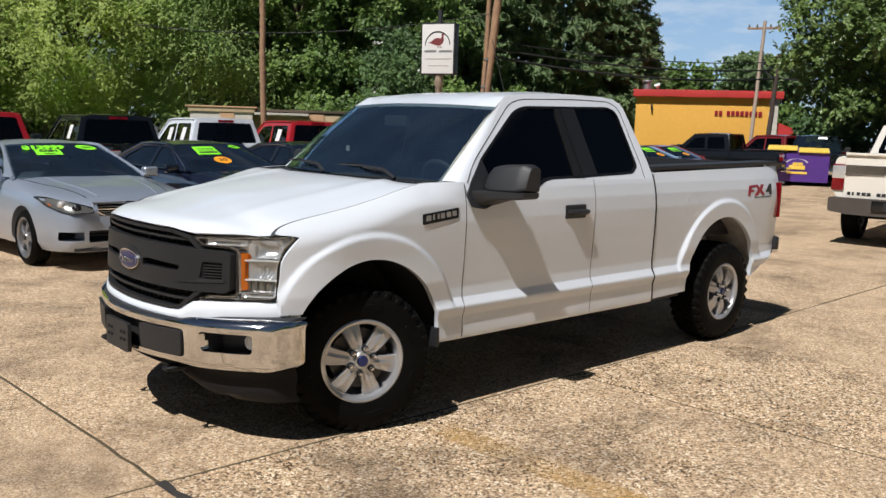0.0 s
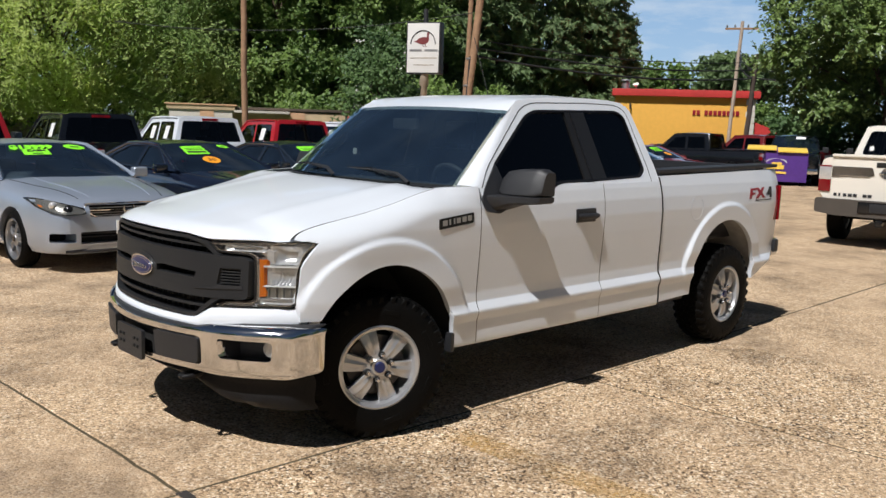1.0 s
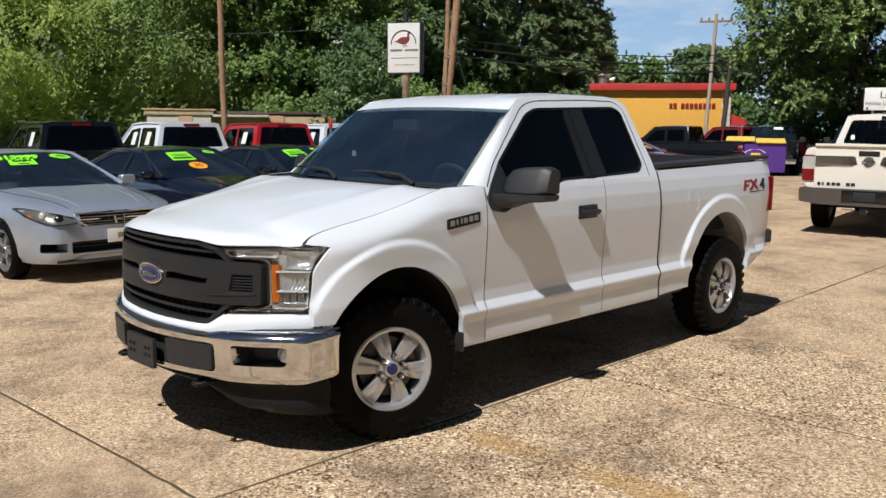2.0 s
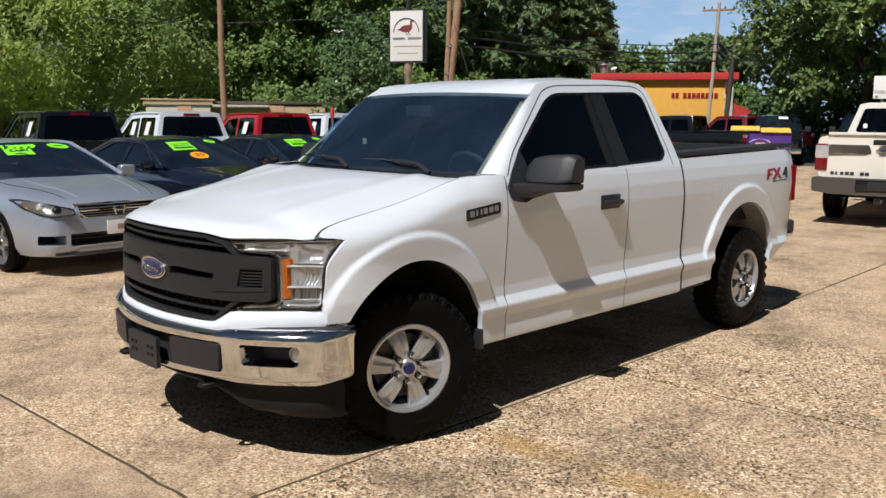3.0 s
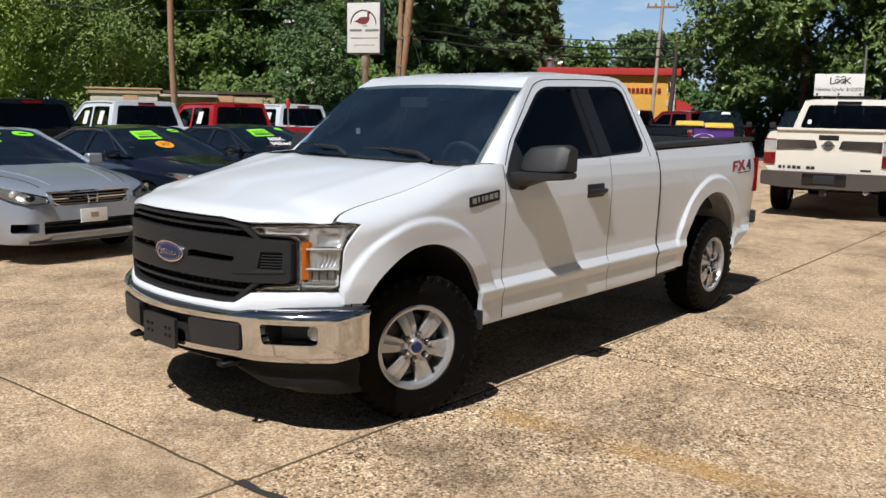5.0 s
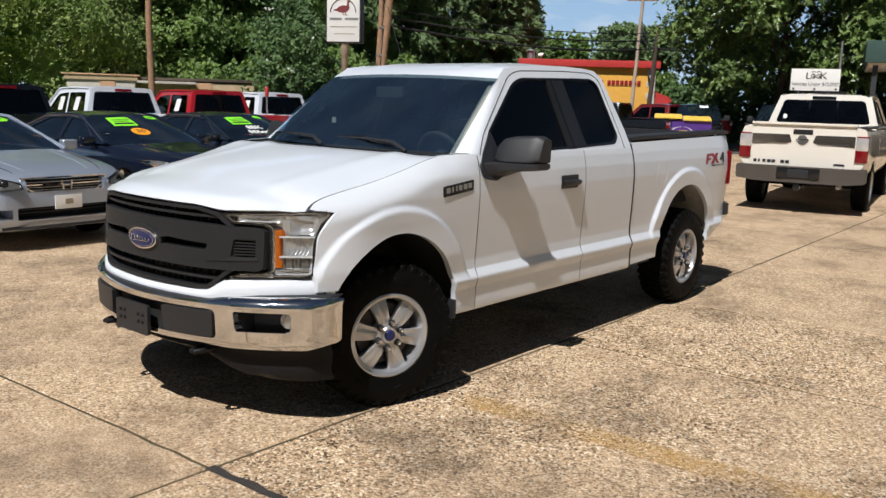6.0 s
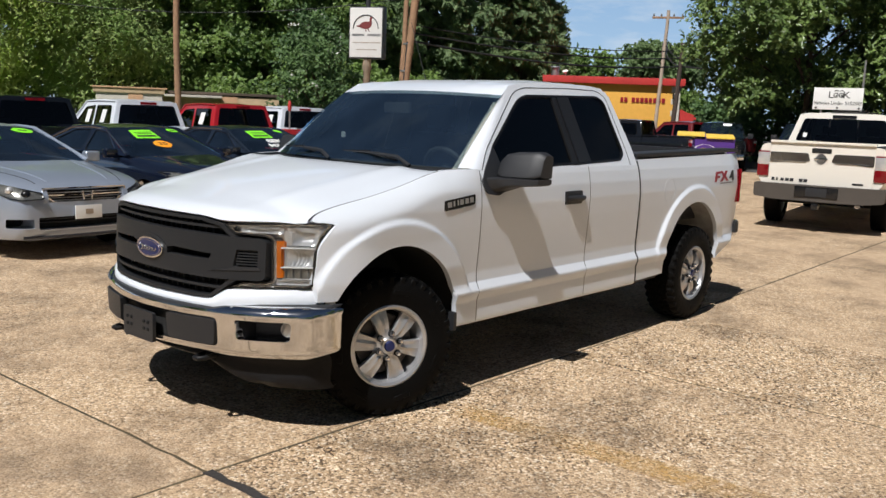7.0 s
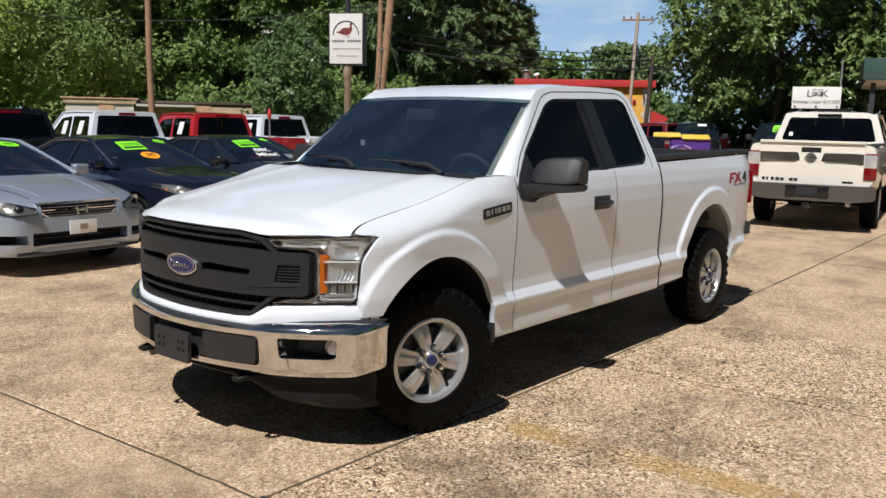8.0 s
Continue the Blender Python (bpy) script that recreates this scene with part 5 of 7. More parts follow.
for lamp_side in (-1, 1):
    def L(bm):
        if lamp_side > 0:
            o = mirrored(bm)
            bm.free()
            return o
        return bm
    lo = rounded(LAMP, LAMP_R, 3)
    hl = part("headlight", L(plate([lo], lamp_at(0.050), Vector((0.02, 0, 0)), 0.02, 0.04)), M_LAMP, truck, "headlight with clear lens and amber marker")
    part("bezel", L(ring_strip(lo, inset(lo, 0.007), lamp_at(-0.003), Vector((0.022, 0, 0)))), M_GLOSSBLK, hl)
    part("chrome_edge", L(ring_strip(inset(lo, 0.007), inset(lo, 0.012), lamp_at(0.004), Vector((0.045, 0, 0)))), M_CHROME, hl)
    part("lens", L(plate([inset(lo, 0.003)], lamp_at(-0.006), Vector((0.003, 0, 0)), 0.02, 0.04)), M_CLEAR, hl, "clear plastic lens").visible_shadow = False
    am = rounded([(-0.741, 0.806), (-0.771, 0.810), (-0.771, 0.840), (-0.762, 0.850), (-0.762, 0.952), (-0.771, 0.962), (-0.773, 0.996), (-0.741, 0.998)], 0.004, 2)
    part("amber_marker", L(plate([am], lamp_at(0.010), Vector((0.02, 0, 0)), 0.02)), M_AMBER, hl, "amber marker lamp")
    part("main_reflector", L(lamp_bowl(-0.775, -0.884, 0.868, 0.958, 0.026, 0.007)), M_LAMP, hl)
    part("upper_reflector", L(lamp_bowl(-0.785, -0.893, 0.975, 1.068, 0.040)), M_LAMP, hl)
    part("lower_reflector", L(lamp_bowl(-0.745, -0.880, 0.772, 0.800, 0.030)), M_LAMP, hl)
    part("arm_reflector", L(lamp_bowl(-0.600, -0.772, 1.034, 1.066, 0.030)), M_LAMP, hl)
    part("arm_reflector", L(lamp_bowl(-0.605, -0.735, 0.757, 0.775, 0.030)), M_LAMP, hl)
    # opaque white strips put the lamp's bright edge lines into colour
    for z0, z1 in ((0.860, 0.867), (0.960, 0.967)):
        part("divider", L(plate([[(-0.765, z0), (-0.886, z0), (-0.886, z1), (-0.765, z1)]], lamp_at(0.004), Vector((0.045, 0, 0)), 0.02)), M_PAPER, hl, "white strip drawn as a bright line in the lamp")
    for k in range(9):
        y = -0.765 - k * 0.013
        part("lower_rib", L(plate([[(y, 0.806), (y - 0.009, 0.806), (y - 0.009, 0.856), (y, 0.856)]], lamp_at(0.018 + 0.006 * (k % 2)), Vector((0.03, 0, 0)), 0.0)), M_SMOKE, hl)
    part("shield", L(plate([[(-0.775, 1.000), (-0.80, 0.975), (-0.80, 1.04), (-0.775, 1.05)]], lamp_at(0.010), Vector((0.04, 0, 0)), 0.0)), M_LAMP, hl)


# front bumper
def bump_x(y, z, dx=0.0):
    a = abs(y)
    x = -0.935 + 0.36 * a * a + 0.5 * max(0, a - 0.6) ** 2 + 34 * max(0, a - 0.935) ** 2 + dx
    x += 2.4 * max(0, z - 0.622) ** 2 / 0.10 + 0.9 * max(0, 0.44 - z) ** 2 / 0.1 - 0.05 * (z - 0.54)
    return Vector((x, y, z))


bo = [(-0.988, 0.662), (-0.985, 0.43), (-0.93, 0.408), (-0.60, 0.405), (-0.45, 0.418), (0.45, 0.418), (0.60, 0.405), (0.93, 0.408), (0.985, 0.43), (0.988, 0.662), (0.90, 0.672), (0.62, 0.664), (0.50, 0.636), (0.0, 0.630), (-0.50, 0.636), (-0.62, 0.664), (-0.90, 0.672)]
hole = lambda s: rounded([(s * 0.648, 0.495), (s * 0.876, 0.498), (s * 0.882, 0.598), (s * 0.64, 0.598)], 0.02, 3)
mid_hole = rounded([(-0.55, 0.448), (0.55, 0.448), (0.55, 0.598), (-0.55, 0.598)], 0.03, 3)
bumper = part("bumper", plate([rounded(bo, 0.02, 3), hole(-1), hole(1), mid_hole], lambda y, z: bump_x(y, z), Vector((0.045, 0, 0)), 0.03, 0.011), M_CHROME, truck, "chrome front bumper with black pads")
part("top_pad", plate([rounded([(-0.97, 0.663), (-0.62, 0.655), (-0.5, 0.628), (0.5, 0.628), (0.62, 0.655), (0.97, 0.663), (0.97, 0.678), (0.62, 0.672), (0.5, 0.644), (-0.5, 0.644), (-0.62, 0.672), (-0.97, 0.678)], 0.004, 1)], lambda y, z: bump_x(y, z, 0.015), Vector((0.06, 0, 0)), 0.04), M_PLASTIC, bumper)
for s in (-1, 1):
    part("pad", plate([rounded([(s * 0.245, 0.455), (s * 0.538, 0.455), (s * 0.545, 0.590), (s * 0.235, 0.590)], 0.02, 3)], lambda y, z: bump_x(y, z, -0.012), Vector((0.05, 0, 0)), 0.04), M_PLASTIC, bumper, "textured black plastic pad")
    part("fog_pocket", plate([rounded([(s * 0.63, 0.48), (s * 0.895, 0.48), (s * 0.895, 0.61), (s * 0.63, 0.61)], 0.01, 2)], lambda y, z: bump_x(y, z, 0.13), Vector((0.02, 0, 0)), 0.04), M_DAM, bumper)
    fl = part("fog_light", tube([(0.03, 0, 0), (-0.01, 0, 0), (-0.02, 0, 0)], [0.040, 0.042, 0.036], 20), M_LAMP, bumper, place=pose(-0.585, s * 0.825, 0.550, 0, 0, -14 * s))
    part("fog_lens", tube([(-0.02, 0, 0), (-0.026, 0, 0)], [0.036, 0.028], 20), M_CLEAR, fl)
    part("fog_ledge", plate([[(s * 0.645, 0.488), (s * 0.88, 0.490), (s * 0.88, 0.499), (s * 0.645, 0.497)]], lambda y, z: bump_x(y, z, 0.002), Vector((0.10, 0, 0)), 0.04), M_CHROME, bumper)
    for wy in (0.638, 0.884):
        part("pocket_wall", plate([[(s * (wy - 0.006), 0.49), (s * (wy + 0.006), 0.49), (s * (wy + 0.006), 0.605), (s * (wy - 0.006), 0.605)]], lambda y, z: bump_x(y, z, 0.03), Vector((0.11, 0, 0))), M_DAM, bumper)
    part("pocket_roof", plate([[(s * 0.64, 0.599), (s * 0.885, 0.599), (s * 0.885, 0.607), (s * 0.64, 0.607)]], lambda y, z: bump_x(y, z, 0.03), Vector((0.11, 0, 0)), 0.04), M_DAM, bumper)
part("mid_back", plate([[(-0.56, 0.44), (0.56, 0.44), (0.56, 0.59), (-0.56, 0.59)]], lambda y, z: bump_x(y, z, 0.04), Vector((0.01, 0, 0)), 0.05), M_DARK, bumper)
br = part("plate_bracket", plate([rounded([(-0.15, 0.405), (0.15, 0.405), (0.15, 0.565), (-0.15, 0.565)], 0.012, 2)], lambda y, z: Vector((-0.955, y, z)), Vector((0.02, 0, 0))), M_PLASTIC, bumper, "empty black licence plate bracket")
for yy in (-0.085, 0.085):
    for a in range(4):
        part("bracket_boss", box(-0.962, -0.954, yy - 0.008 + 0.028 * math.cos(a * 1.571 + 0.78), yy + 0.008 + 0.028 * math.cos(a * 1.571 + 0.78), 0.49 + 0.028 * math.sin(a * 1.571 + 0.78) - 0.008, 0.49 + 0.028 * math.sin(a * 1.571 + 0.78) + 0.008, 0.002, 1), M_DARK, br)
for s in (-1, 1):
    hook = tube([(-0.70, s * 0.455, 0.375), (-0.835, s * 0.45, 0.366), (-0.865, s * 0.435, 0.364), (-0.865, s * 0.405, 0.364), (-0.835, s * 0.39, 0.366), (-0.70, s * 0.385, 0.375)], 0.014, 10)
    part("tow_hook", hook, M_DAM, truck, "black steel tow hook")


def dam(y, z):
    a = abs(y)
    x = -0.85 + 0.36 * a * a + 0.5 * max(0, a - 0.6) ** 2 + 30 * max(0, a - 0.88) ** 2 + 0.15 * (0.41 - z) + (0.10 if z < 0.24 else 0.0) * (1 - a)
    return Vector((x, y, z))


def dam_low(y):
    return lerp_at([(0, 0.365), (0.40, 0.35), (0.55, 0.27), (0.70, 0.226), (0.93, 0.222)], abs(y))


ys = [-0.925 + 1.85 * k / 50 for k in range(51)]
rows = [[dam(y, 0.412 + (dam_low(y) - 0.412) * v) + Vector((0.012 * math.sin(v * 6.28), 0, 0)) for y in ys] for v in (0, 0.2, 0.4, 0.6, 0.8, 1)]
part("air_dam", lip(grid(rows), lambda c: Vector((0.03, 0, 0))), M_DAM, truck, "black plastic air dam below the bumper")


# ---- cab ----
def cab_y(z):
    return 0.952 - 0.432 * (z - 1.325)


on_side = lambda dy: (lambda x, z: Vector((x, -cab_y(z) - dy, z)))
A_BOT, A_TOP = (0.745, 1.330), (1.285, 1.862)
roof_line = [(1.285, 1.862), (1.42, 1.885), (1.65, 1.900), (2.0, 1.910), (2.3, 1.908), (2.45, 1.895), (2.535, 1.84)]
cab_out = [A_BOT] + roof_line + [(2.645, 1.46), (2.66, 1.330), (1.49, 1.330), (1.44, 1.322), (1.33, 1.265), (1.28, 1.257), (0.765, 1.257)]
glass_out = rounded([(0.820, 1.272), (0.90, 1.455), (1.33, 1.775), (1.44, 1.812), (2.36, 1.838), (2.44, 1.80), (2.505, 1.42), (2.43, 1.368), (1.90, 1.352), (1.50, 1.345), (1.31, 1.272)], [0.01, 0.06, 0.09, 0.06, 0.04, 0.05, 0.03, 0.03, 0.05, 0.06, 0.05], 4)
both("cab_side", plate([cab_out, glass_out], on_side(0.0), Vector((0, 0.045, 0)), 0.08), M_WHITE, truck, "white door frames and rear pillar")
both("window_seal", ring_strip(glass_out, inset(glass_out, 0.016), on_side(0.002), Vector((0, 0.03, 0))), M_GLOSSBLK, truck)
front_glass = rounded([(0.825, 1.268), (0.91, 1.45), (1.33, 1.77), (1.44, 1.802), (1.745, 1.812), (1.775, 1.352), (1.50, 1.342), (1.31, 1.268)], [0.01, 0.06, 0.09, 0.06, 0.01, 0.01, 0.06, 0.05], 4)
rear_glass = rounded([(1.965, 1.822), (2.355, 1.828), (2.43, 1.79), (2.492, 1.42), (2.42, 1.375), (2.03, 1.362)], [0.02, 0.03, 0.05, 0.03, 0.03, 0.02], 4)
both("side_window", plate([front_glass], on_side(-0.012), Vector((0, 0.004, 0)), 0.1), M_TINT, truck, "dark tinted side glass")
both("rear_side_window", plate([rear_glass], on_side(-0.008), Vector((0, 0.004, 0)), 0.1), M_TINT, truck, "dark tinted rear side glass")
both("pillar_trim", plate([[(1.752, 1.815), (1.962, 1.826), (2.022, 1.358), (1.782, 1.345)]], on_side(0.001), Vector((0, 0.02, 0)), 0.1), M_PILLAR, truck, "satin black pillar trim")
both("pillar_rib", plate([[(1.80, 1.818), (1.812, 1.818), (1.862, 1.346), (1.85, 1.346)]], on_side(0.006), Vector((0, 0.008, 0)), 0.1), M_GLOSSBLK, truck)
both("mirror_sail", plate([rounded([(0.760, 1.20), (0.742, 1.27), (0.80, 1.345), (0.935, 1.478), (0.975, 1.335), (0.955, 1.215), (0.86, 1.185)], 0.02, 2)], lambda x, z: Vector((x, -(max(cab_y(z), half_width(x, min(z, 1.33)) if z < 1.335 else 0)) - 0.006, z)), Vector((0, 0.012, 0)), 0.04), M_PLASTIC, truck)


def ws_edge(v):
    return Vector((0.655, -0.850, 1.345)).lerp(Vector((1.185, -0.750, 1.796)), v)


rows = []
for i in range(13):
    v = i / 12
    e = ws_edge(v)
    row = []
    for j in range(25):
        t = -1 + 2 * j / 24
        s = 1 - t * t
        row.append(Vector((e.x - (0.20 - 0.09 * v) * s - 0.02 * math.sin(math.pi * v), e.y * -t if t else 0.0, e.z + (0.005 + 0.014 * v) * s + 0.012 * math.sin(math.pi * v))))
    rows.append(row)
ws = part("windshield", grid(rows), M_WS, truck, "dark reflective windshield")
rows = []
for i in range(9):
    v = i / 8
    a, b = ws_edge(v), Vector((A_BOT[0] + (A_TOP[0] - A_BOT[0]) * v, 0, A_BOT[1] + (A_TOP[1] - A_BOT[1]) * v))
    b.y = -cab_y(b.z)
    c = Vector((a.x + 0.30 * (b.x - a.x), -cab_y(a.z + 0.01) + 0.004, a.z + 0.012))
    rows.append([a + Vector((0.01, 0.0, -0.03))] + [(1 - u) ** 2 * a + 2 * u * (1 - u) * c + u * u * b for u in [k / 8 for k in range(9)]])
both("windshield_pillar", grid(rows), M_WHITE, truck)
ROOF_E = [(1.185, 1.796), (1.285, 1.862)] + roof_line[1:]
ROOF_C = [(1.07, 1.812), (1.16, 1.843), (1.35, 1.884), (1.65, 1.915), (2.0, 1.929), (2.3, 1.927), (2.48, 1.906), (2.56, 1.85)]
rows = []
for i in range(25):
    u = i / 24
    row = []
    for j in range(31):
        t = -1 + 2 * j / 30
        s = 1 - abs(t) ** 2.4
        xe, xc = 1.185 + (2.535 - 1.185) * u, 1.075 + (2.56 - 1.075) * u
        ze, zc = lerp_at(ROOF_E, xe), curve_at(ROOF_C, xc)
        ye = 0.750 if u == 0 else cab_y(ze)
        x = xe + (xc - xe) * (1 - t * t)
        z = ze + (zc - ze) * s + 0.006 * math.exp(-(((abs(t) - 0.62) / 0.05) ** 2)) * min(1, u * 6)
        row.append(Vector((x, ye * t, z)))
    rows.append(row)
part("roof", lip(grid(rows), lambda c: Vector((0, 0, -0.02))), M_WHITE, truck, "white roof panel")
rw = plate([[(-0.955, 1.30), (0.955, 1.30), (0.70, 1.87), (0.62, 1.90), (-0.62, 1.90), (-0.70, 1.87)], rounded([(-0.76, 1.42), (0.76, 1.42), (0.62, 1.80), (-0.62, 1.80)], 0.05)], lambda y, z: Vector((2.655 - 0.21 * (z - 1.30), y, z)), Vector((-0.03, 0, 0)))
part("cab_back", rw, M_WHITE, truck)
part("rear_window", plate([[(-0.78, 1.40), (0.78, 1.40), (0.64, 1.82), (-0.64, 1.82)]], lambda y, z: Vector((2.638 - 0.21 * (z - 1.30), y, z)), Vector((-0.005, 0, 0))), M_TINT, truck)
part("cab_back_lower", box(2.63, 2.655, -0.92, 0.92, 0.45, 1.31), M_WHITE, truck)
# cowl and wipers
rows = [[Vector((0.425, 0.88 * t, 1.322 + 0.004 * (1 - t * t))) for t in [-1 + k / 10 for k in range(21)]], [Vector((0.47, 0.88 * t, 1.312)) for t in [-1 + k / 10 for k in range(21)]], [Vector((0.675 - 0.2 * (1 - t * t), 0.86 * t, 1.338 + 0.004 * (1 - t * t))) for t in [-1 + k / 10 for k in range(21)]]]
part("cowl", grid(rows), M_PLASTIC, truck, "black plastic cowl grille")
for k in range(26):
    y = -0.72 + k * 0.0576
    part("cowl_rib", box(0.44, 0.52, y, y + 0.012, 1.306, 1.336, 0.002, 1), M_PLASTIC, truck)


def wiper(pivot, tip, up):
    p, q = Vector(pivot), Vector(tip)
    mid = p.lerp(q, 0.55) + Vector(up)
    w = part("wiper", tube([p, p.lerp(mid, 0.3) + Vector((0, 0, 0.03)), mid], [0.014, 0.012, 0.008], 8), M_PLASTIC, truck, "black wiper arm")
    a, b = p.lerp(q, 0.22) + Vector((0.03, 0, 0.012)), q
    part("wiper_blade", tube([a, a.lerp(b, 0.5) + Vector((-0.012, 0, 0.022)), b], [0.006, 0.011, 0.005], 6), M_GLOSSBLK, w)


wiper((0.50, -0.60, 1.345), (0.520, 0.02, 1.405), (-0.01, 0, 0.03))
wiper((0.47, 0.10, 1.350), (0.560, 0.66, 1.400), (-0.01, 0, 0.03))

# mirrors
for s in (-1, 1):
    def S(bm):
        if s > 0:
            o = mirrored(bm)
            bm.free()
            return o
        return bm
    head = []
    for k in range(9):
        u = k / 8
        y = -0.968 - 0.287 * u
        gx = 0.060 * math.sin(math.pi * (0.28 + 0.46 * u)) + 0.025
        zb, zt = 1.284 + 0.004 * u, 1.448 + 0.018 * u - 0.05 * max(0.0, 0.35 - u)
        if u in (0.0, 1.0):
            zb, zt, gx = zb + 0.012, zt - 0.022, gx - 0.02
        cxm = 0.985 + 0.05 * u
        sec = rounded([(cxm - gx - 0.045, zb + 0.01), (cxm + 0.03, zb), (cxm + 0.035, zt - 0.01), (cxm - gx * 0.4 - 0.03, zt)], [0.02, 0.014, 0.014, 0.035], 3)
        head.append([Vector((p.x, y, p.y)) for p in sec])
    mh = part("mirror", S(cap(grid(head, True))), M_PLASTIC, truck, "textured black door mirror")
    arm = [[Vector((x0 + (x1 - x0) * a, y, zl + (1.296 - zl) * b)) for a, b in ((0.1, 0), (0.9, 0), (1, 0.2), (1, 0.9), (0.9, 1), (0.1, 1), (0, 0.9), (0, 0.2))] for y, x0, x1, zl in ((-0.90, 0.765, 0.95, 1.195), (-0.985, 0.785, 0.965, 1.200), (-1.02, 0.82, 1.0, 1.215), (-1.08, 0.86, 1.055, 1.243), (-1.24, 0.905, 1.072, 1.256), (-1.258, 0.925, 1.06, 1.264))]
    part("mirror_arm", S(cap(grid(arm, True))), M_PLASTIC, mh)
    part("mirror_glass", S(box(1.062, 1.066, -1.235, -1.04, 1.29, 1.43)), M_CHROME, mh)
    base = S(box(1.640, 1.850, -0.990, -0.972, 1.085, 1.176, 0.012))
    dh = part("door_handle", base, M_PLASTIC, truck, "black pull handle")
    part("grip", S(tube([(1.660, -0.984, 1.128), (1.69, -1.000, 1.127), (1.83, -1.002, 1.125), (1.878, -0.986, 1.125)], [0.018, 0.020, 0.020, 0.014], 10)), M_PLASTIC, dh)
    bd = part("fender_badge", S(plate([rounded([(0.400, 1.112), (0.672, 1.140), (0.678, 1.200), (0.402, 1.172)], 0.008, 2)], lambda x, z: Vector((x, -half_width(x, z) - 0.005, z)), Vector((0, 0.012, 0)), 0.05)), M_GLOSSBLK, truck, "black and chrome side badge")
    for k, (a, b) in enumerate(((0.425, 0.46), (0.475, 0.488), (0.51, 0.522), (0.534, 0.565), (0.58, 0.612), (0.624, 0.656))):
        zc = 1.146 + (a - 0.42) * 0.10
        part("badge_bar", S(plate([[(a, zc - 0.014), (b, zc - 0.012), (b, zc + 0.018), (a, zc + 0.016)]], lambda x, z: Vector((x, -half_width(x, z) - 0.007, z)), Vector((0, 0.004, 0)))), M_GALV, bd)
    for col, pts in ((M_REDINK, [(4.105, 1.165), (4.125, 1.165), (4.130, 1.195), (4.155, 1.197), (4.158, 1.212), (4.133, 1.212), (4.136, 1.228), (4.168, 1.230), (4.170, 1.247), (4.118, 1.245)]), (M_REDINK, [(4.158, 1.165), (4.185, 1.166), (4.205, 1.195), (4.222, 1.168), (4.246, 1.168), (4.218, 1.210), (4.240, 1.250), (4.216, 1.250), (4.200, 1.226), (4.188, 1.249), (4.166, 1.248), (4.187, 1.208)]), (M_INK, [(4.250, 1.190), (4.285, 1.190), (4.285, 1.168), (4.308, 1.168), (4.308, 1.252), (4.286, 1.252)]), (M_INK, [(4.16, 1.148), (4.30, 1.152), (4.30, 1.158), (4.16, 1.154)])):
        part("decal", S(plate([pts], lambda x, z: Vector((4.205 + (x - 4.205) * 2.05, -half_width(4.205 + (x - 4.205) * 2.05, 1.2 + (z - 1.2) * 1.1) - 0.003, 1.2 + (z - 1.2) * 1.1)), Vector((0, 0.001, 0)), 0.02)), col, truck, "red and black bedside decal")
    tl = part("tail_light", S(plate([rounded([(4.515, 0.955), (4.612, 0.955), (4.612, 1.262), (4.535, 1.262), (4.545, 1.10)], 0.012, 2)], lambda x, z: Vector((x, -half_width(x, z) - 0.006, z)), Vector((0, 0.05, 0)), 0.03)), M_REDLENS, truck, "red tail light")
    part("tail_lens", S(box(4.596, 4.615, -0.968, -0.84, 0.955, 1.262, 0.006)), M_REDLENS, tl)
    part("mud_flap", S(box(0.532, 0.560, -0.975, -0.80, 0.385, 0.50, 0.008)), M_PLASTIC, truck)
    part("rail_cap", S(box(2.70, 4.60, -0.930, -0.74, 1.388, 1.418, 0.010)), M_PLASTIC, truck, "black bed rail cap", ).matrix_basis = pose(0, 0, -0.045, 0, -0.95, 0)
    part("bed_wall", S(box(2.69, 4.58, -0.80, -0.76, 0.85, 1.385)), M_PLASTIC, truck)
    for xc, zc, R in (FA, RA):
        arc = [[Vector((xc + (R + 0.012) * math.cos(math.pi * k / 24), y, zc + (R + 0.012) * math.sin(math.pi * k / 24))) for k in range(25)] for y in (-0.968, -0.56)]
        for q in arc[0]:
            q.y = -(half_width(q.x, q.z) - 0.014)
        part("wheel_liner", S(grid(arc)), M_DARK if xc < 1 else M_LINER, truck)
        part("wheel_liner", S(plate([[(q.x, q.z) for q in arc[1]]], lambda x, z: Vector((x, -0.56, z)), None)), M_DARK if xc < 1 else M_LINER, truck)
    part("rocker", S(box(0.56, 3.12, -0.94, -0.80, 0.40, 0.52, 0.02)), M_UNDER, truck)
    part("frame_rail", S(box(-0.6, 4.5, -0.48, -0.38, 0.42, 0.58, 0.01)), M_UNDER, truck)
fuel = [(3.165 + 0.095 * math.cos(2 * math.pi * k / 30), 1.120 + 0.095 * math.sin(2 * math.pi * k / 30)) for k in range(30)]
part("fuel_door", ring_strip(fuel, [(3.165 + (a - 3.165) * 0.97, 1.12 + (b - 1.12) * 0.97) for a, b in fuel], lambda x, z: Vector((x, -half_width(x, z) - 0.0012, z)), Vector((0, 0.004, 0))), M_WHITE, truck)
part("bed_floor", box(2.68, 4.60, -0.80, 0.80, 0.82, 0.86), M_PLASTIC, truck)
part("bed_front", box(2.68, 2.71, -0.93, 0.93, 0.55, 1.385, 0.008), M_PLASTIC, truck)
tg = part("tailgate", box(4.575, 4.625, -0.80, 0.80, 0.80, 1.412, 0.012), M_WHITE, truck)
part("tailgate_liner", box(4.560, 4.576, -0.80, 0.80, 0.83, 1.41, 0.004), M_PLASTIC, tg, "black bed liner panel")
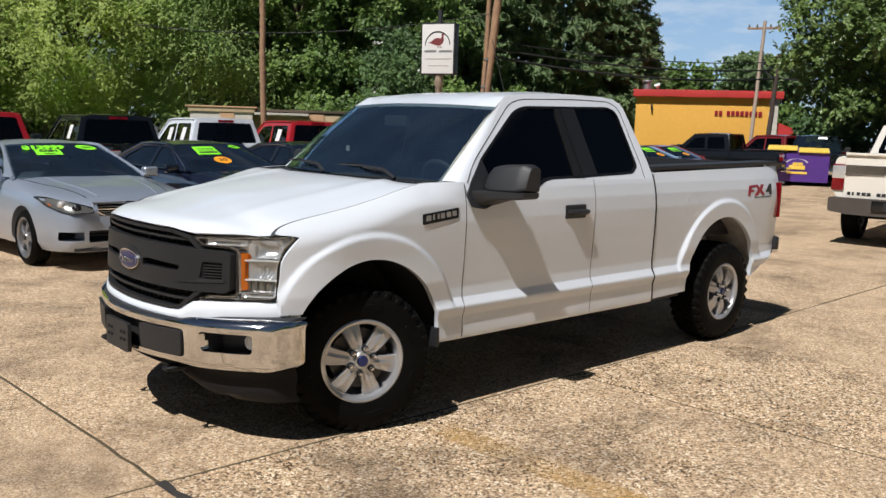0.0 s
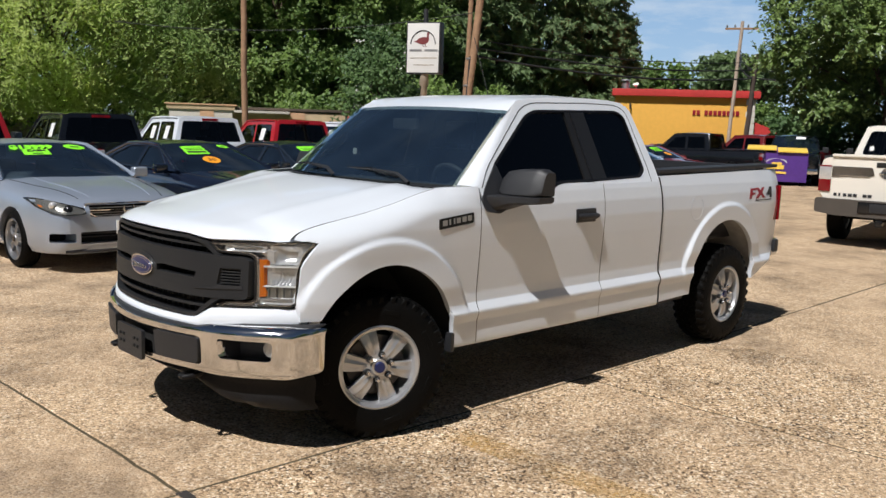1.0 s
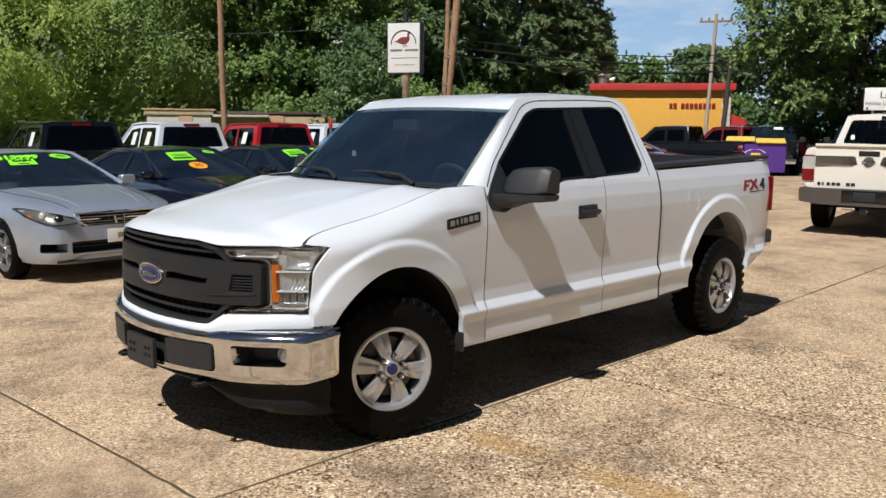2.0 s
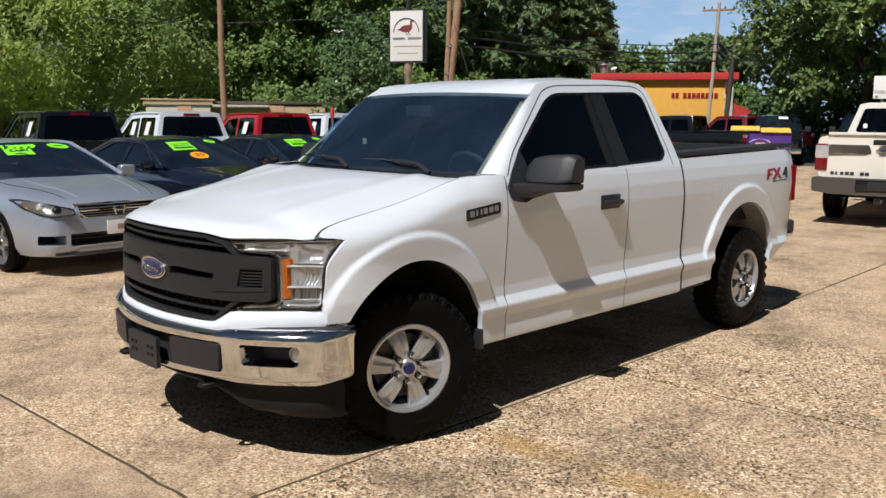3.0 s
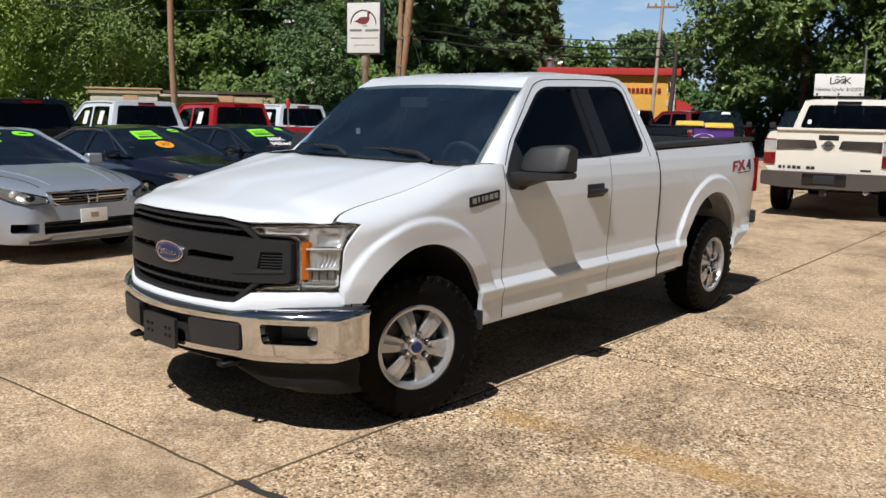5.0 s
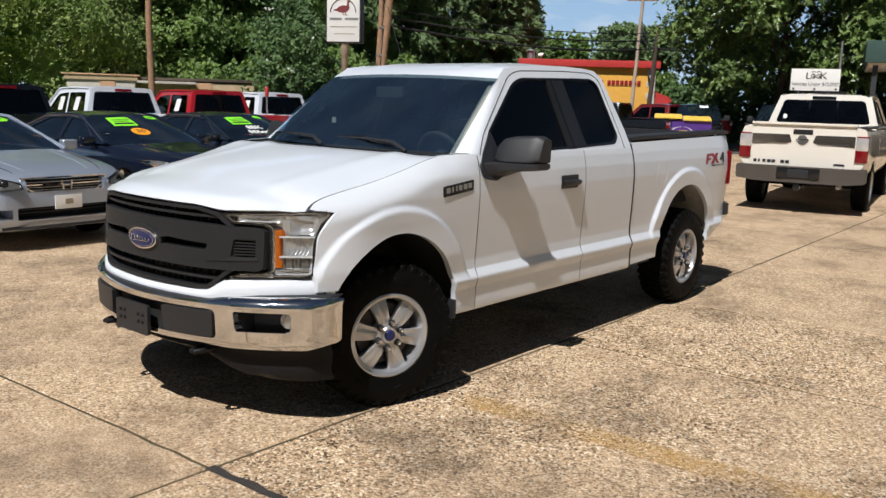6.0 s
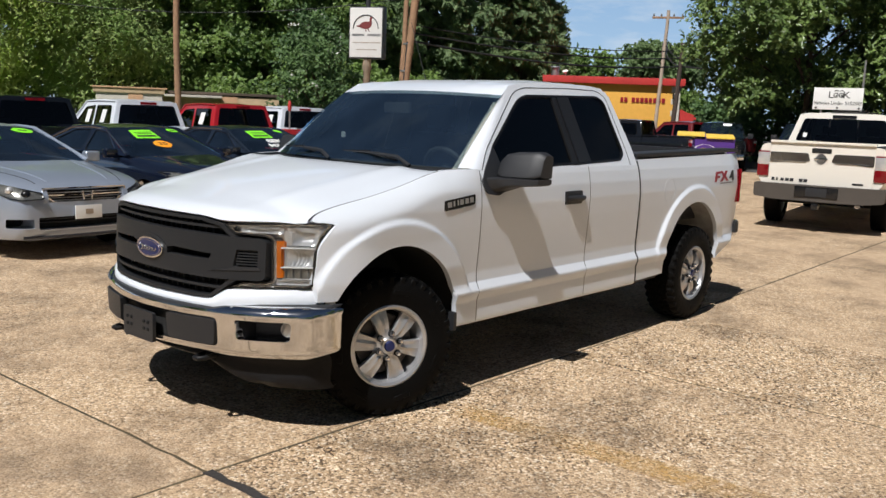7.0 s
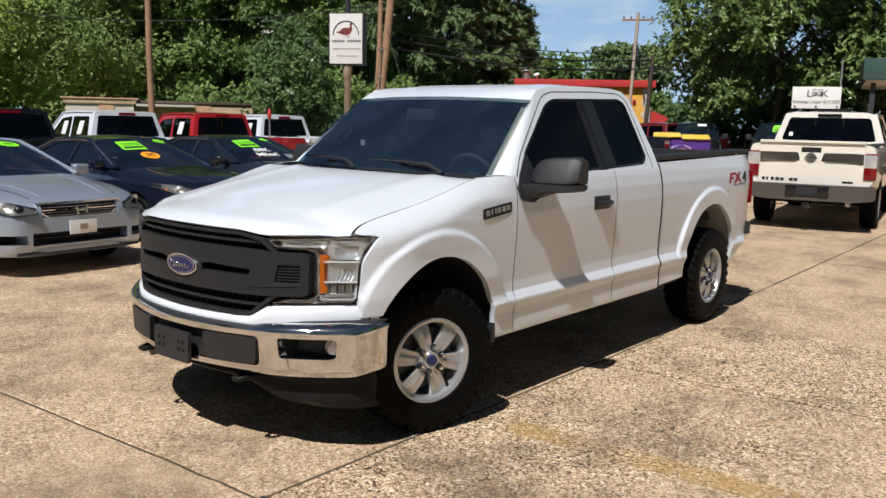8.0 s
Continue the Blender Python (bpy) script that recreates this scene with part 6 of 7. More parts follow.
part("tailgate_cap", box(4.562, 4.635, -0.80, 0.80, 1.405, 1.425, 0.008), M_PLASTIC, tg)
part("rear_bumper", box(4.60, 4.72, -0.93, 0.93, 0.62, 0.78, 0.03), M_CHROME, truck)
part("bumper_end", box(4.585, 4.655, -0.965, -0.91, 0.66, 0.775, 0.02), M_PLASTIC, truck)
# plain boxes added to block light through the body and below it
part("engine_filler", box(-0.62, 0.60, -0.54, 0.54, 0.45, 1.04), M_DARK, truck)
part("underbody", box(0.60, 3.1, -0.80, 0.80, 0.46, 0.60), M_UNDER, truck)
part("underbody", box(3.1, 4.5, -0.54, 0.54, 0.55, 0.80), M_UNDER, truck)
part("axle", tube([(3.683, -0.80, 0.395), (3.683, 0.80, 0.395)], 0.05, 12), M_UNDER, truck)
part("axle", tube([(0, -0.80, 0.36), (0, 0.80, 0.36)], 0.045, 12), M_UNDER, truck)
part("differential", lathe([(0.0, -0.15), (0.10, -0.12), (0.15, 0.0), (0.10, 0.12), (0.0, 0.15)], 18), M_UNDER, truck, place=pose(3.683, 0, 0.395))
part("exhaust", tube([(0.9, 0.3, 0.42), (2.6, 0.3, 0.42), (3.4, 0.55, 0.5), (4.5, 0.6, 0.48)], 0.04, 10), M_ROTOR, truck)
for xx, zz in ((0.062, 0.379), (3.70, 0.381)):
    for s in (-1, 1):
        wheel(truck, xx, s * (0.862 if xx > 1 else 0.832), s, 0.405, 0.265, 0.222, 6, (0.031, 0.058), z=zz, tread=True, cap=M_BLUE, turn=11 + 9 * (xx > 1), steer=-19 if xx < 1 else 0)

# cabin
part("dashboard", box(0.72, 1.05, -0.82, 0.82, 1.02, 1.315, 0.05, 3), M_DASH, truck, "dark grey dashboard")
part("cabin_floor", box(0.70, 2.62, -0.86, 0.86, 0.58, 0.64), M_DASH, truck)
part("headliner", box(1.35, 2.50, -0.62, 0.62, 1.845, 1.865), M_STUCCO, truck)
whl = tube([(0.19 * math.cos(a), 0, 0.19 * math.sin(a)) for a in [2 * math.pi * k / 28 for k in range(29)]], 0.016, 8, False)
for a in (0.0, math.pi, -math.pi / 2):
    join(whl, tube([(0, 0, 0), (0.18 * math.cos(a), 0, 0.18 * math.sin(a))], 0.02, 8))
join(whl, tube([(0, -0.03, 0), (0, 0.03, 0)], 0.07, 14))
part("steering_wheel", whl, M_DASH, truck, "grey four-spoke steering wheel", place=pose(1.10, -0.38, 1.26, 0, 0, 90) @ pose(0, 0, 0, -22, 0, 0))
for yy in (-0.40, 0.40):
    seat = part("seat", join(box(1.30, 1.85, yy - 0.26, yy + 0.26, 0.80, 0.98, 0.05, 3), box(1.80, 1.95, yy - 0.26, yy + 0.26, 0.92, 1.52, 0.05, 3)), M_CLOTH, truck, "grey cloth bucket seat")
    part("headrest", join(box(1.86, 1.95, yy - 0.13, yy + 0.13, 1.55, 1.73, 0.035, 3), tube([(1.90, yy, 1.50), (1.90, yy, 1.58)], 0.012, 6)), M_CLOTH, seat)
part("rear_bench", join(box(2.15, 2.5, -0.78, 0.78, 0.82, 0.98, 0.04), box(2.45, 2.58, -0.78, 0.78, 0.95, 1.50, 0.04)), M_CLOTH, truck)
for s in (-1, 1):
    bm = grid([[ws_edge(k / 6) + Vector((0.03 + dx, dy, -0.02)) for dx, dy in ((0.0, 0.075), (0.02, 0.03), (0.09, 0.01))] for k in range(7)])
    part("pillar_lining", mirrored(bm) if s > 0 else bm, M_STUCCO, truck, "pale inner pillar lining")
grab = [(0.875, 0.735, 1.47), (0.872, 0.70, 1.475), (0.905, 0.675, 1.50), (0.985, 0.66, 1.575), (1.005, 0.675, 1.60), (1.005, 0.71, 1.60)]
part("grab_handle", tube(grab, [0.018, 0.018, 0.017, 0.017, 0.018, 0.018], 10), M_STUCCO, truck, "pale grab handle on the pillar")
part("cabin_mirror", box(0.98, 1.01, -0.12, 0.12, 1.66, 1.73, 0.012), M_DASH, truck)
part("mirror_tag", plate([rounded([(-0.02, 1.50), (0.02, 1.50), (0.02, 1.54), (-0.02, 1.54)], 0.006, 2)], lambda y, z: Vector((0.95, y + 0.50, z - 0.03)), Vector((0.003, 0, 0))), M_PAPER, truck)
# ---- other vehicles ----
M_DULLALLOY = material("dull_alloy", (0.36, 0.365, 0.38), 0.35, 0.85, vary=0.1, grain=60)


def ring_points(hw, zb, zs, zt):
    h = zs - zb
    return [(0.70 * hw, zb), (0.93 * hw, zb + 0.05 * h), (0.985 * hw, zb + 0.18 * h), (hw, zb + 0.5 * h), (0.990 * hw, zb + 0.78 * h), (0.965 * hw, zb + 0.93 * h), (0.93 * hw, zb + 0.985 * h), (0.86 * hw, zs + 0.3 * (zt - zs)), (0.6 * hw, zs + 0.78 * (zt - zs)), (0.3 * hw, zs + 0.96 * (zt - zs)), (0.0, zt)]


class Shape:
    """Tables of a car's body along its length; front towards -x, front axle at x = 0."""

    def __init__(self, x0, x1, hw, half, low, shoulder, top):
        self.x0, self.x1, self.hw = x0, x1, hw
        self.half, self.low, self.shoulder, self.top = half, low, shoulder, top

    def ring(self, x):
        return ring_points(curve_at(self.half, x), curve_at(self.low, x), curve_at(self.shoulder, x), curve_at(self.top, x))

    def width_at(self, x, z):
        r = self.ring(x)
        return float(np.interp(z, [b for _, b in r], [a for a, _ in r]))

    def z_at(self, x, y):
        r = self.ring(x)[3:]
        return float(np.interp(-abs(y), [-a for a, _ in r], [b for _, b in r]))

    def front(self, dx=0.0):
        def f(y, z):
            x, x0, x1 = self.x0, self.x0, self.x0 + 1.2
            for _ in range(60):
                if self.width_at(x, z) >= abs(y):
                    break
                x += 0.02
            for k in range(1, 7):
                x += 0.02 / 2**k * (-1 if self.width_at(x, z) >= abs(y) else 1)
            return Vector((x + dx, y, z))
        return f

    def back(self, dx=0.0):
        def f(y, z):
            x = self.x1
            for _ in range(60):
                if self.width_at(x, z) >= abs(y):
                    break
                x -= 0.02
            return Vector((x + dx, y, z))
        return f

    def body(self, wheels, R, width=0.30):
        n = 64
        xs = sorted([self.x0 + (self.x1 - self.x0) * i / n for i in range(n + 1)] + [self.x0 + 0.012, self.x0 + 0.035, self.x1 - 0.012, self.x1 - 0.035])
        rows = []
        for x in xs:
            r = self.ring(x)
            rows.append([Vector((x, -a, b)) for a, b in r] + [Vector((x, a, b)) for a, b in reversed(r[:-1])])
        bm = cap(grid(rows, True))
        bmesh.ops.recalc_face_normals(bm, faces=bm.faces)
        cuts = []
        for xa in wheels:
            for s in (-1, 1):
                cuts.append(tube([(xa, s * 1.3, R * 0.98), (xa, s * (self.hw - width), R * 0.98)], R + 0.055, 36))
        return carve(bm, cuts + self.cuts())

    def cuts(self):
        return []


def greenhouse(p, roof_mat, g, sides, glass=None, side_glass=None, bow=0.16, shade=False):
    """Cab above the belt line: windshield, roof, back window and side frames with glass.
    g: base and top of the windshield, end of the roof, foot of the back window, as (x, half width, z)."""
    glass = glass or M_CARGLASS
    a, b, c, d = g
    hw = lambda z: a[1] + (b[1] - a[1]) * (z - a[2]) / (b[2] - a[2])
    def sheet(p0, p1, bend, lift, n=8):
        rows = []
        for i in range(n + 1):
            v = i / n
            row = []
            for j in range(17):
                t = -1 + j / 8
                s = 1 - t * t
                row.append(Vector((p0[0] + (p1[0] - p0[0]) * v + bend[0] * s * (1 - v) + bend[1] * s * v, (p0[1] + (p1[1] - p0[1]) * v) * t, p0[2] + (p1[2] - p0[2]) * v + s * (lift[0] * (1 - v) + lift[1] * v) + 0.012 * math.sin(math.pi * v))))
            rows.append(row)
        return rows
    ws_rows = sheet(a, b, (-bow, -bow * 0.55), (0.0, 0.035))
    w = part("windshield", grid(ws_rows), glass, p, "tinted windshield")
    bk_rows = sheet(c, d, (bow * 0.3, bow * 0.5), (0.035, 0.0))
    bk = part("back_window", grid(bk_rows), side_glass or glass, p)
    n = 10
    rows = []
    for i in range(n + 1):
        u = i / n
        x = b[0] + (c[0] - b[0]) * u
        hump = 4 * u * (1 - u)
        ze = b[2] + (c[2] - b[2]) * u + 0.02 * hump
        y = b[1] + (c[1] - b[1]) * u + 0.01 * hump
        rows.append([Vector((x - bow * 0.55 * (1 - u) * (1 - t * t) + bow * 0.3 * u * (1 - t * t), y * t, ze + (0.035 + 0.022 * hump) * (1 - abs(t) ** 2.5))) for t in [-1 + k / 10 for k in range(21)]])
    part("roof", lip(grid(rows), lambda q: Vector((0, 0, -0.02))), roof_mat, p)
    edge = [(b[0] + (c[0] - b[0]) * k / 8, b[2] + (c[2] - b[2]) * k / 8 + 0.08 * (k / 8) * (1 - k / 8)) for k in range(9)]
    out = [(a[0], a[2])] + edge + [(d[0], d[2])]
    f = lambda dy: (lambda x, z: Vector((x, -hw(z) - dy, z)))
    loops = [rounded(q, 0.05, 3) for q in sides]
    rail = [Vector((q[0] - 0.004, -hw(q[1]) - 0.002, q[1] + 0.004)) for q in out]
    both("pillar", tube(rail, 0.026, 8), roof_mat, p)
    both("window_frame", plate([out] + loops, f(0.0), Vector((0, 0.04, 0)), 0.12), roof_mat, p)
    for q in loops:
        both("window_seal", ring_strip(q, inset(q, 0.014), f(0.003), Vector((0, 0.02, 0))), M_GLOSSBLK, p)
        both("side_window", plate([q], f(-0.012), Vector((0, 0.004, 0)), 0.2), side_glass or glass, p)
    # plain dark interior shapes behind the glass
    part("dashboard", box(a[0] + 0.05, a[0] + 0.45, -a[1] * 0.92, a[1] * 0.92, a[2] - 0.3, a[2] - 0.05, 0.05), M_DASH, p)
    for yy in (-0.38, 0.38):
        x = (b[0] + 0.42)
        s = part("seat", box(x, x + 0.14, yy - 0.24, yy + 0.24, a[2] - 0.45, a[2] + 0.18, 0.05), M_CLOTH, p)
        part("headrest", box(x + 0.02, x + 0.11, yy - 0.12, yy + 0.12, a[2] + 0.20, a[2] + 0.36, 0.03), M_CLOTH, s)
    def on_ws(t, v, off=0.004):
        t = -t
        s = 1 - t * t
        x = a[0] + (b[0] - a[0]) * v + (-bow * (1 - v) - bow * 0.55 * v) * s
        return Vector((x - off, (a[1] + (b[1] - a[1]) * v) * t, a[2] + (b[2] - a[2]) * v + s * 0.035 * v + 0.012 * math.sin(math.pi * v) + off))
    return w, on_ws, f, hw


def sticker(p, on_ws, t0, t1, v0, v1, mat, label, bars=(), shape="box"):
    """A sheet stuck on the windshield, with printed bars."""
    if shape == "oval":
        pts = [((t0 + t1) / 2 + (t1 - t0) / 2 * math.cos(k * math.pi / 12), (v0 + v1) / 2 + (v1 - v0) / 2 * math.sin(k * math.pi / 12)) for k in range(24)]
    else:
        pts = [(t0, v0), (t1, v0), (t1, v1), (t0, v1)]
    s = part("sticker", plate([pts], lambda t, v: on_ws(t, v, 0.004), None, 0.05), mat, p, label)
    for a, b, c, d in bars:
        part("print_bar", plate([[(t0 + (t1 - t0) * a, v0 + (v1 - v0) * c), (t0 + (t1 - t0) * b, v0 + (v1 - v0) * c), (t0 + (t1 - t0) * b, v0 + (v1 - v0) * d), (t0 + (t1 - t0) * a, v0 + (v1 - v0) * d)]], lambda t, v: on_ws(t, v, 0.007), None, 0.05), M_INK, s)
    return s


def ws_text(p, on_ws, body, t, v, size, mat, depth=0.002, bold=0.0):
    c, ex, ey = on_ws(t, v, 0.006), on_ws(t + 0.1, v, 0.006), on_ws(t, v + 0.1, 0.006)
    xa, ya = (ex - c).normalized(), (ey - c).normalized()
    xa = -xa if xa.y > 0 else xa
    za = xa.cross(ya)
    ya = za.cross(xa)
    m = Matrix((xa, ya, za)).transposed().to_4x4()
    m.translation = c
    return text_mesh(body, size, mat, p, m, "painted_words", 1.0, depth, bold)


BARS = [(0.1, 0.9, 0.66, 0.72), (0.14, 0.86, 0.48, 0.54), (0.1, 0.9, 0.16, 0.34)]


def sedan(m, paint, label, group="parked cars", glass=None):
    p = thing("sedan", m, label, "car", group)
    S = Shape(x0=-0.96, x1=3.90, hw=0.925,
              half=[(-0.96, 0.66), (-0.93, 0.72), (-0.86, 0.785), (-0.72, 0.85), (-0.45, 0.90), (0.0, 0.92), (1.4, 0.925), (2.6, 0.925), (3.3, 0.89), (3.7, 0.82), (3.87, 0.74), (3.90, 0.66)],
              low=[(-0.96, 0.33), (-0.90, 0.22), (-0.4, 0.19), (2.9, 0.19), (3.7, 0.28), (3.9, 0.42)],
              shoulder=[(-0.96, 0.64), (-0.90, 0.71), (-0.72, 0.79), (-0.4, 0.855), (0.0, 0.90), (0.5, 0.955), (2.0, 1.0), (3.0, 1.02), (3.6, 0.99), (3.9, 0.86)],
              top=[(-0.96, 0.72), (-0.90, 0.79), (-0.72, 0.86), (-0.4, 0.92), (0.0, 0.965), (0.45, 1.02), (2.0, 1.02), (3.0, 1.06), (3.6, 1.04), (3.9, 0.92)])
    slot = lambda y0, y1, z0, z1, d: box(S.x0 - 0.1, S.x0 + d, y0, y1, z0, z1, 0.02)
    S.cuts = lambda: [slot(-0.44, 0.44, 0.625, 0.755, 0.10), slot(-0.55, 0.55, 0.335, 0.465, 0.16), slot(-0.82, -0.60, 0.355, 0.455, 0.34), slot(0.60, 0.82, 0.355, 0.455, 0.34)]
    part("body", S.body((0.0, 2.78), 0.325), paint, p)
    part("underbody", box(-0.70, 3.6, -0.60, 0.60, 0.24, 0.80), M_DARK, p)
    F = S.front
    part("grille", plate([[(-0.45, 0.61), (0.45, 0.61), (0.45, 0.76), (-0.45, 0.76)]], lambda y, z: Vector((S.x0 + 0.075 + 0.1 * y * y, y, z)), Vector((0.02, 0, 0)), 0.1), M_DARK, p)
    for k, z in enumerate((0.636, 0.664, 0.692, 0.720)):
        part("slat", plate([[(-0.44, z), (0.44, z), (0.44, z + 0.007), (-0.44, z + 0.007)]], lambda y, z: Vector((S.x0 + 0.02 + 0.16 * y * y, y, z)), Vector((0.03, 0, 0)), 0.1), M_GALV, p, "grey grille slat")
    ring = rounded([(-0.36, 0.612), (0.36, 0.612), (0.485, 0.700), (0.49, 0.778), (-0.49, 0.778), (-0.485, 0.700)], 0.03, 3)
    part("grille_frame", ring_strip(ring, inset(ring, 0.013), lambda y, z: Vector((S.x0 - 0.006 + 0.17 * y * y, y, z)), Vector((0.05, 0, 0))), M_CHROME, p, "chrome grille frame")
    part("grille_bar", plate([[(-0.45, 0.690), (0.45, 0.690), (0.45, 0.704), (-0.45, 0.704)]], lambda y, z: Vector((S.x0 + 0.004 + 0.16 * y * y, y, z)), Vector((0.03, 0, 0)), 0.1), M_CHROME, p, "chrome grille bar")
    for s in (-1, 1):
        # hood gap: a near-black tube on the paint in place of its shade
        seam = [(x, s * (0.50 + 0.27 * u), S.z_at(x, 0.50 + 0.27 * u) + 0.001) for u, x in [(k / 14, -0.80 + 1.22 * k / 14) for k in range(15)]]
        part("hood_seam", tube(seam, 0.004, 5), M_DARK, p)
        crease = [(x, s * (0.36 + 0.16 * u), S.z_at(x, 0.36 + 0.16 * u) - 0.008 + 0.004 * math.sin(math.pi * u)) for u, x in [(k / 14, -0.78 + 1.10 * k / 14) for k in range(15)]]
        part("hood_crease", tube(crease, 0.014, 8), paint, p)
    part("splitter", tube([F(-0.004)(y, 0.255) for y in [-0.70 + 1.4 * k / 20 for k in range(21)]], 0.016, 8), M_PLASTIC, p, "black lower bumper lip")
    em = tube([(S.x0 - 0.008, -0.055, 0.738), (S.x0 - 0.008, -0.042, 0.640)], 0.013, 8)
    join(em, tube([(S.x0 - 0.008, 0.055, 0.738), (S.x0 - 0.008, 0.042, 0.640)], 0.013, 8))
    join(em, tube([(S.x0 - 0.008, -0.05, 0.690), (S.x0 - 0.008, 0.05, 0.690)], 0.010, 8))
    part("emblem", em, M_CHROME, p, "chrome emblem")
    part("lower_grille", plate([[(-0.56, 0.325), (0.56, 0.325), (0.56, 0.475), (-0.56, 0.475)]], lambda y, z: Vector((S.x0 + 0.12 + 0.1 * y * y, y, z)), Vector((0.02, 0, 0)), 0.1), M_DARK, p)
    for z in (0.395, 0.43):
        part("lower_slat", plate([[(-0.51, z), (0.51, z), (0.51, z + 0.010), (-0.51, z + 0.010)]], lambda y, z: Vector((S.x0 + 0.06 + 0.16 * y * y, y, z)), Vector((0.03, 0, 0)), 0.1), M_PLASTIC, p)
    pl = part("front_plate", box(S.x0 - 0.03, S.x0 - 0.018, -0.155, 0.155, 0.430, 0.580, 0.004), M_PAPER, p, "white dealer plate with a small print")
    part("plate_print", box(S.x0 - 0.033, S.x0 - 0.03, -0.05, 0.04, 0.48, 0.535), M_SIGNPOST, pl)
    for s in (-1, 1):
        lamp = [(s * 0.50, 0.668), (s * 0.50, 0.728), (s * 0.66, 0.775), (s * 0.84, 0.828), (s * 0.888, 0.822), (s * 0.868, 0.725), (s * 0.80, 0.672), (s * 0.70, 0.652)]
        lo = rounded(lamp, 0.02, 3)
        h = part("headlight", plate([lo], F(-0.014), Vector((0.04, 0, 0)), 0.04, 0.03), M_SMOKE, p, "headlight under a hazed lens")
        part("lamp_seal", ring_strip(lo, inset(lo, 0.008), F(-0.030), Vector((0.05, 0, 0))), M_GLOSSBLK, h)
        part("reflector", lathe([(0.0, 0.03), (0.028, 0.02), (0.042, 0.0), (0.046, 0.0)], 18), M_LAMP, h, place=Matrix.Translation(F(-0.020)(s * 0.775, 0.755)) @ pose(0, 0, 0, 0, 0, -70 * -s))
        part("lens", plate([lo], F(-0.032), Vector((0.003, 0, 0)), 0.04, 0.03), M_CLEAR, h).visible_shadow = False
        part("reflector", lathe([(0.012, 0.02), (0.035, 0.01), (0.045, -0.006), (0.05, -0.006)], 18), M_GLOSSBLK, h, place=Matrix.Translation(F(-0.012)(s * 0.66, 0.712)) @ pose(0, 0, 0, 0, 0, -75 * -s))
        part("marker", plate([rounded([(s * 0.838, 0.745), (s * 0.86, 0.762), (s * 0.852, 0.735)], 0.004, 2)], F(-0.027), None, 0.05), M_AMBER, h)
        part("fog_recess", plate([[(s * 0.59, 0.36), (s * 0.81, 0.36), (s * 0.81, 0.45), (s * 0.59, 0.45)]], lambda y, z: Vector((S.x0 + 0.30, y, z)), Vector((0.02, 0, 0))), M_DARK, p)
        mir = part("mirror", join(box(0.66, 0.78, s * 1.0 - 0.11, s * 1.0 + 0.09, 0.965, 1.095, 0.04, 3), box(0.70, 0.76, min(s * 0.86, s * 0.95), max(s * 0.86, s * 0.95), 0.955, 1.0, 0.01)), paint, p)
        part("mirror_glass", box(0.775, 0.785, s * 1.0 - 0.09, s * 1.0 + 0.07, 0.985, 1.075, 0.004), M_CHROME, mir)
        for hx in (1.55, 2.55):
            part("door_handle", tube([(hx, s * 0.925, 0.86), (hx + 0.03, s * 0.955, 0.865), (hx + 0.15, s * 0.955, 0.87), (hx + 0.18, s * 0.925, 0.87)], 0.011, 8), paint, p)
        part("tail_light", plate([rounded([(s * 0.45, 0.80), (s * 0.80, 0.80), (s * 0.80, 0.95), (s * 0.5, 0.93)], 0.02, 2)], S.back(0.006), Vector((-0.03, 0, 0)), 0.1), M_REDLENS, p)
        # door gaps are dark strips on the surface, with gap shade as colour
        for gx in (0.72, 1.78, 2.62):
            part("door_gap", plate([[(gx, 0.28), (gx + 0.008, 0.28), (gx + 0.008, 0.93), (gx, 0.93)]], lambda x, z: Vector((x, s * (S.width_at(x, z) + 0.001), z)), Vector((0, -s * 0.004, 0)), 0.0), M_DARK, p)
    win = [[(0.86, 1.02), (1.36, 1.318), (1.70, 1.352), (1.76, 1.03)], [(1.82, 1.03), (1.78, 1.352), (2.28, 1.342), (2.72, 1.19), (2.80, 1.06)]]
    g = ((0.50, 0.835, 0.985), (1.42, 0.625, 1.362), (2.42, 0.615, 1.362), (3.28, 0.78, 1.045))
    w, on_ws, f, hw = greenhouse(p, paint, g, win, glass, glass, 0.28)
    both("window_trim", ring_strip(rounded(win[0], 0.05, 3), inset(rounded(win[0], 0.05, 3), -0.017), f(0.003), Vector((0, 0.012, 0))), M_CHROME, p)
    both("window_trim", ring_strip(rounded(win[1], 0.05, 3), inset(rounded(win[1], 0.05, 3), -0.017), f(0.003), Vector((0, 0.012, 0))), M_CHROME, p)
    for s in (-1, 1):
        for xx in (0.0, 2.78):
            wheel(p, xx, s * 0.80, s, 0.325, 0.215, 0.225, 5, (0.026, 0.030), lugs=False, split=True, cap=M_GLOSSBLK, mat=M_DULLALLOY)
    return p, on_ws


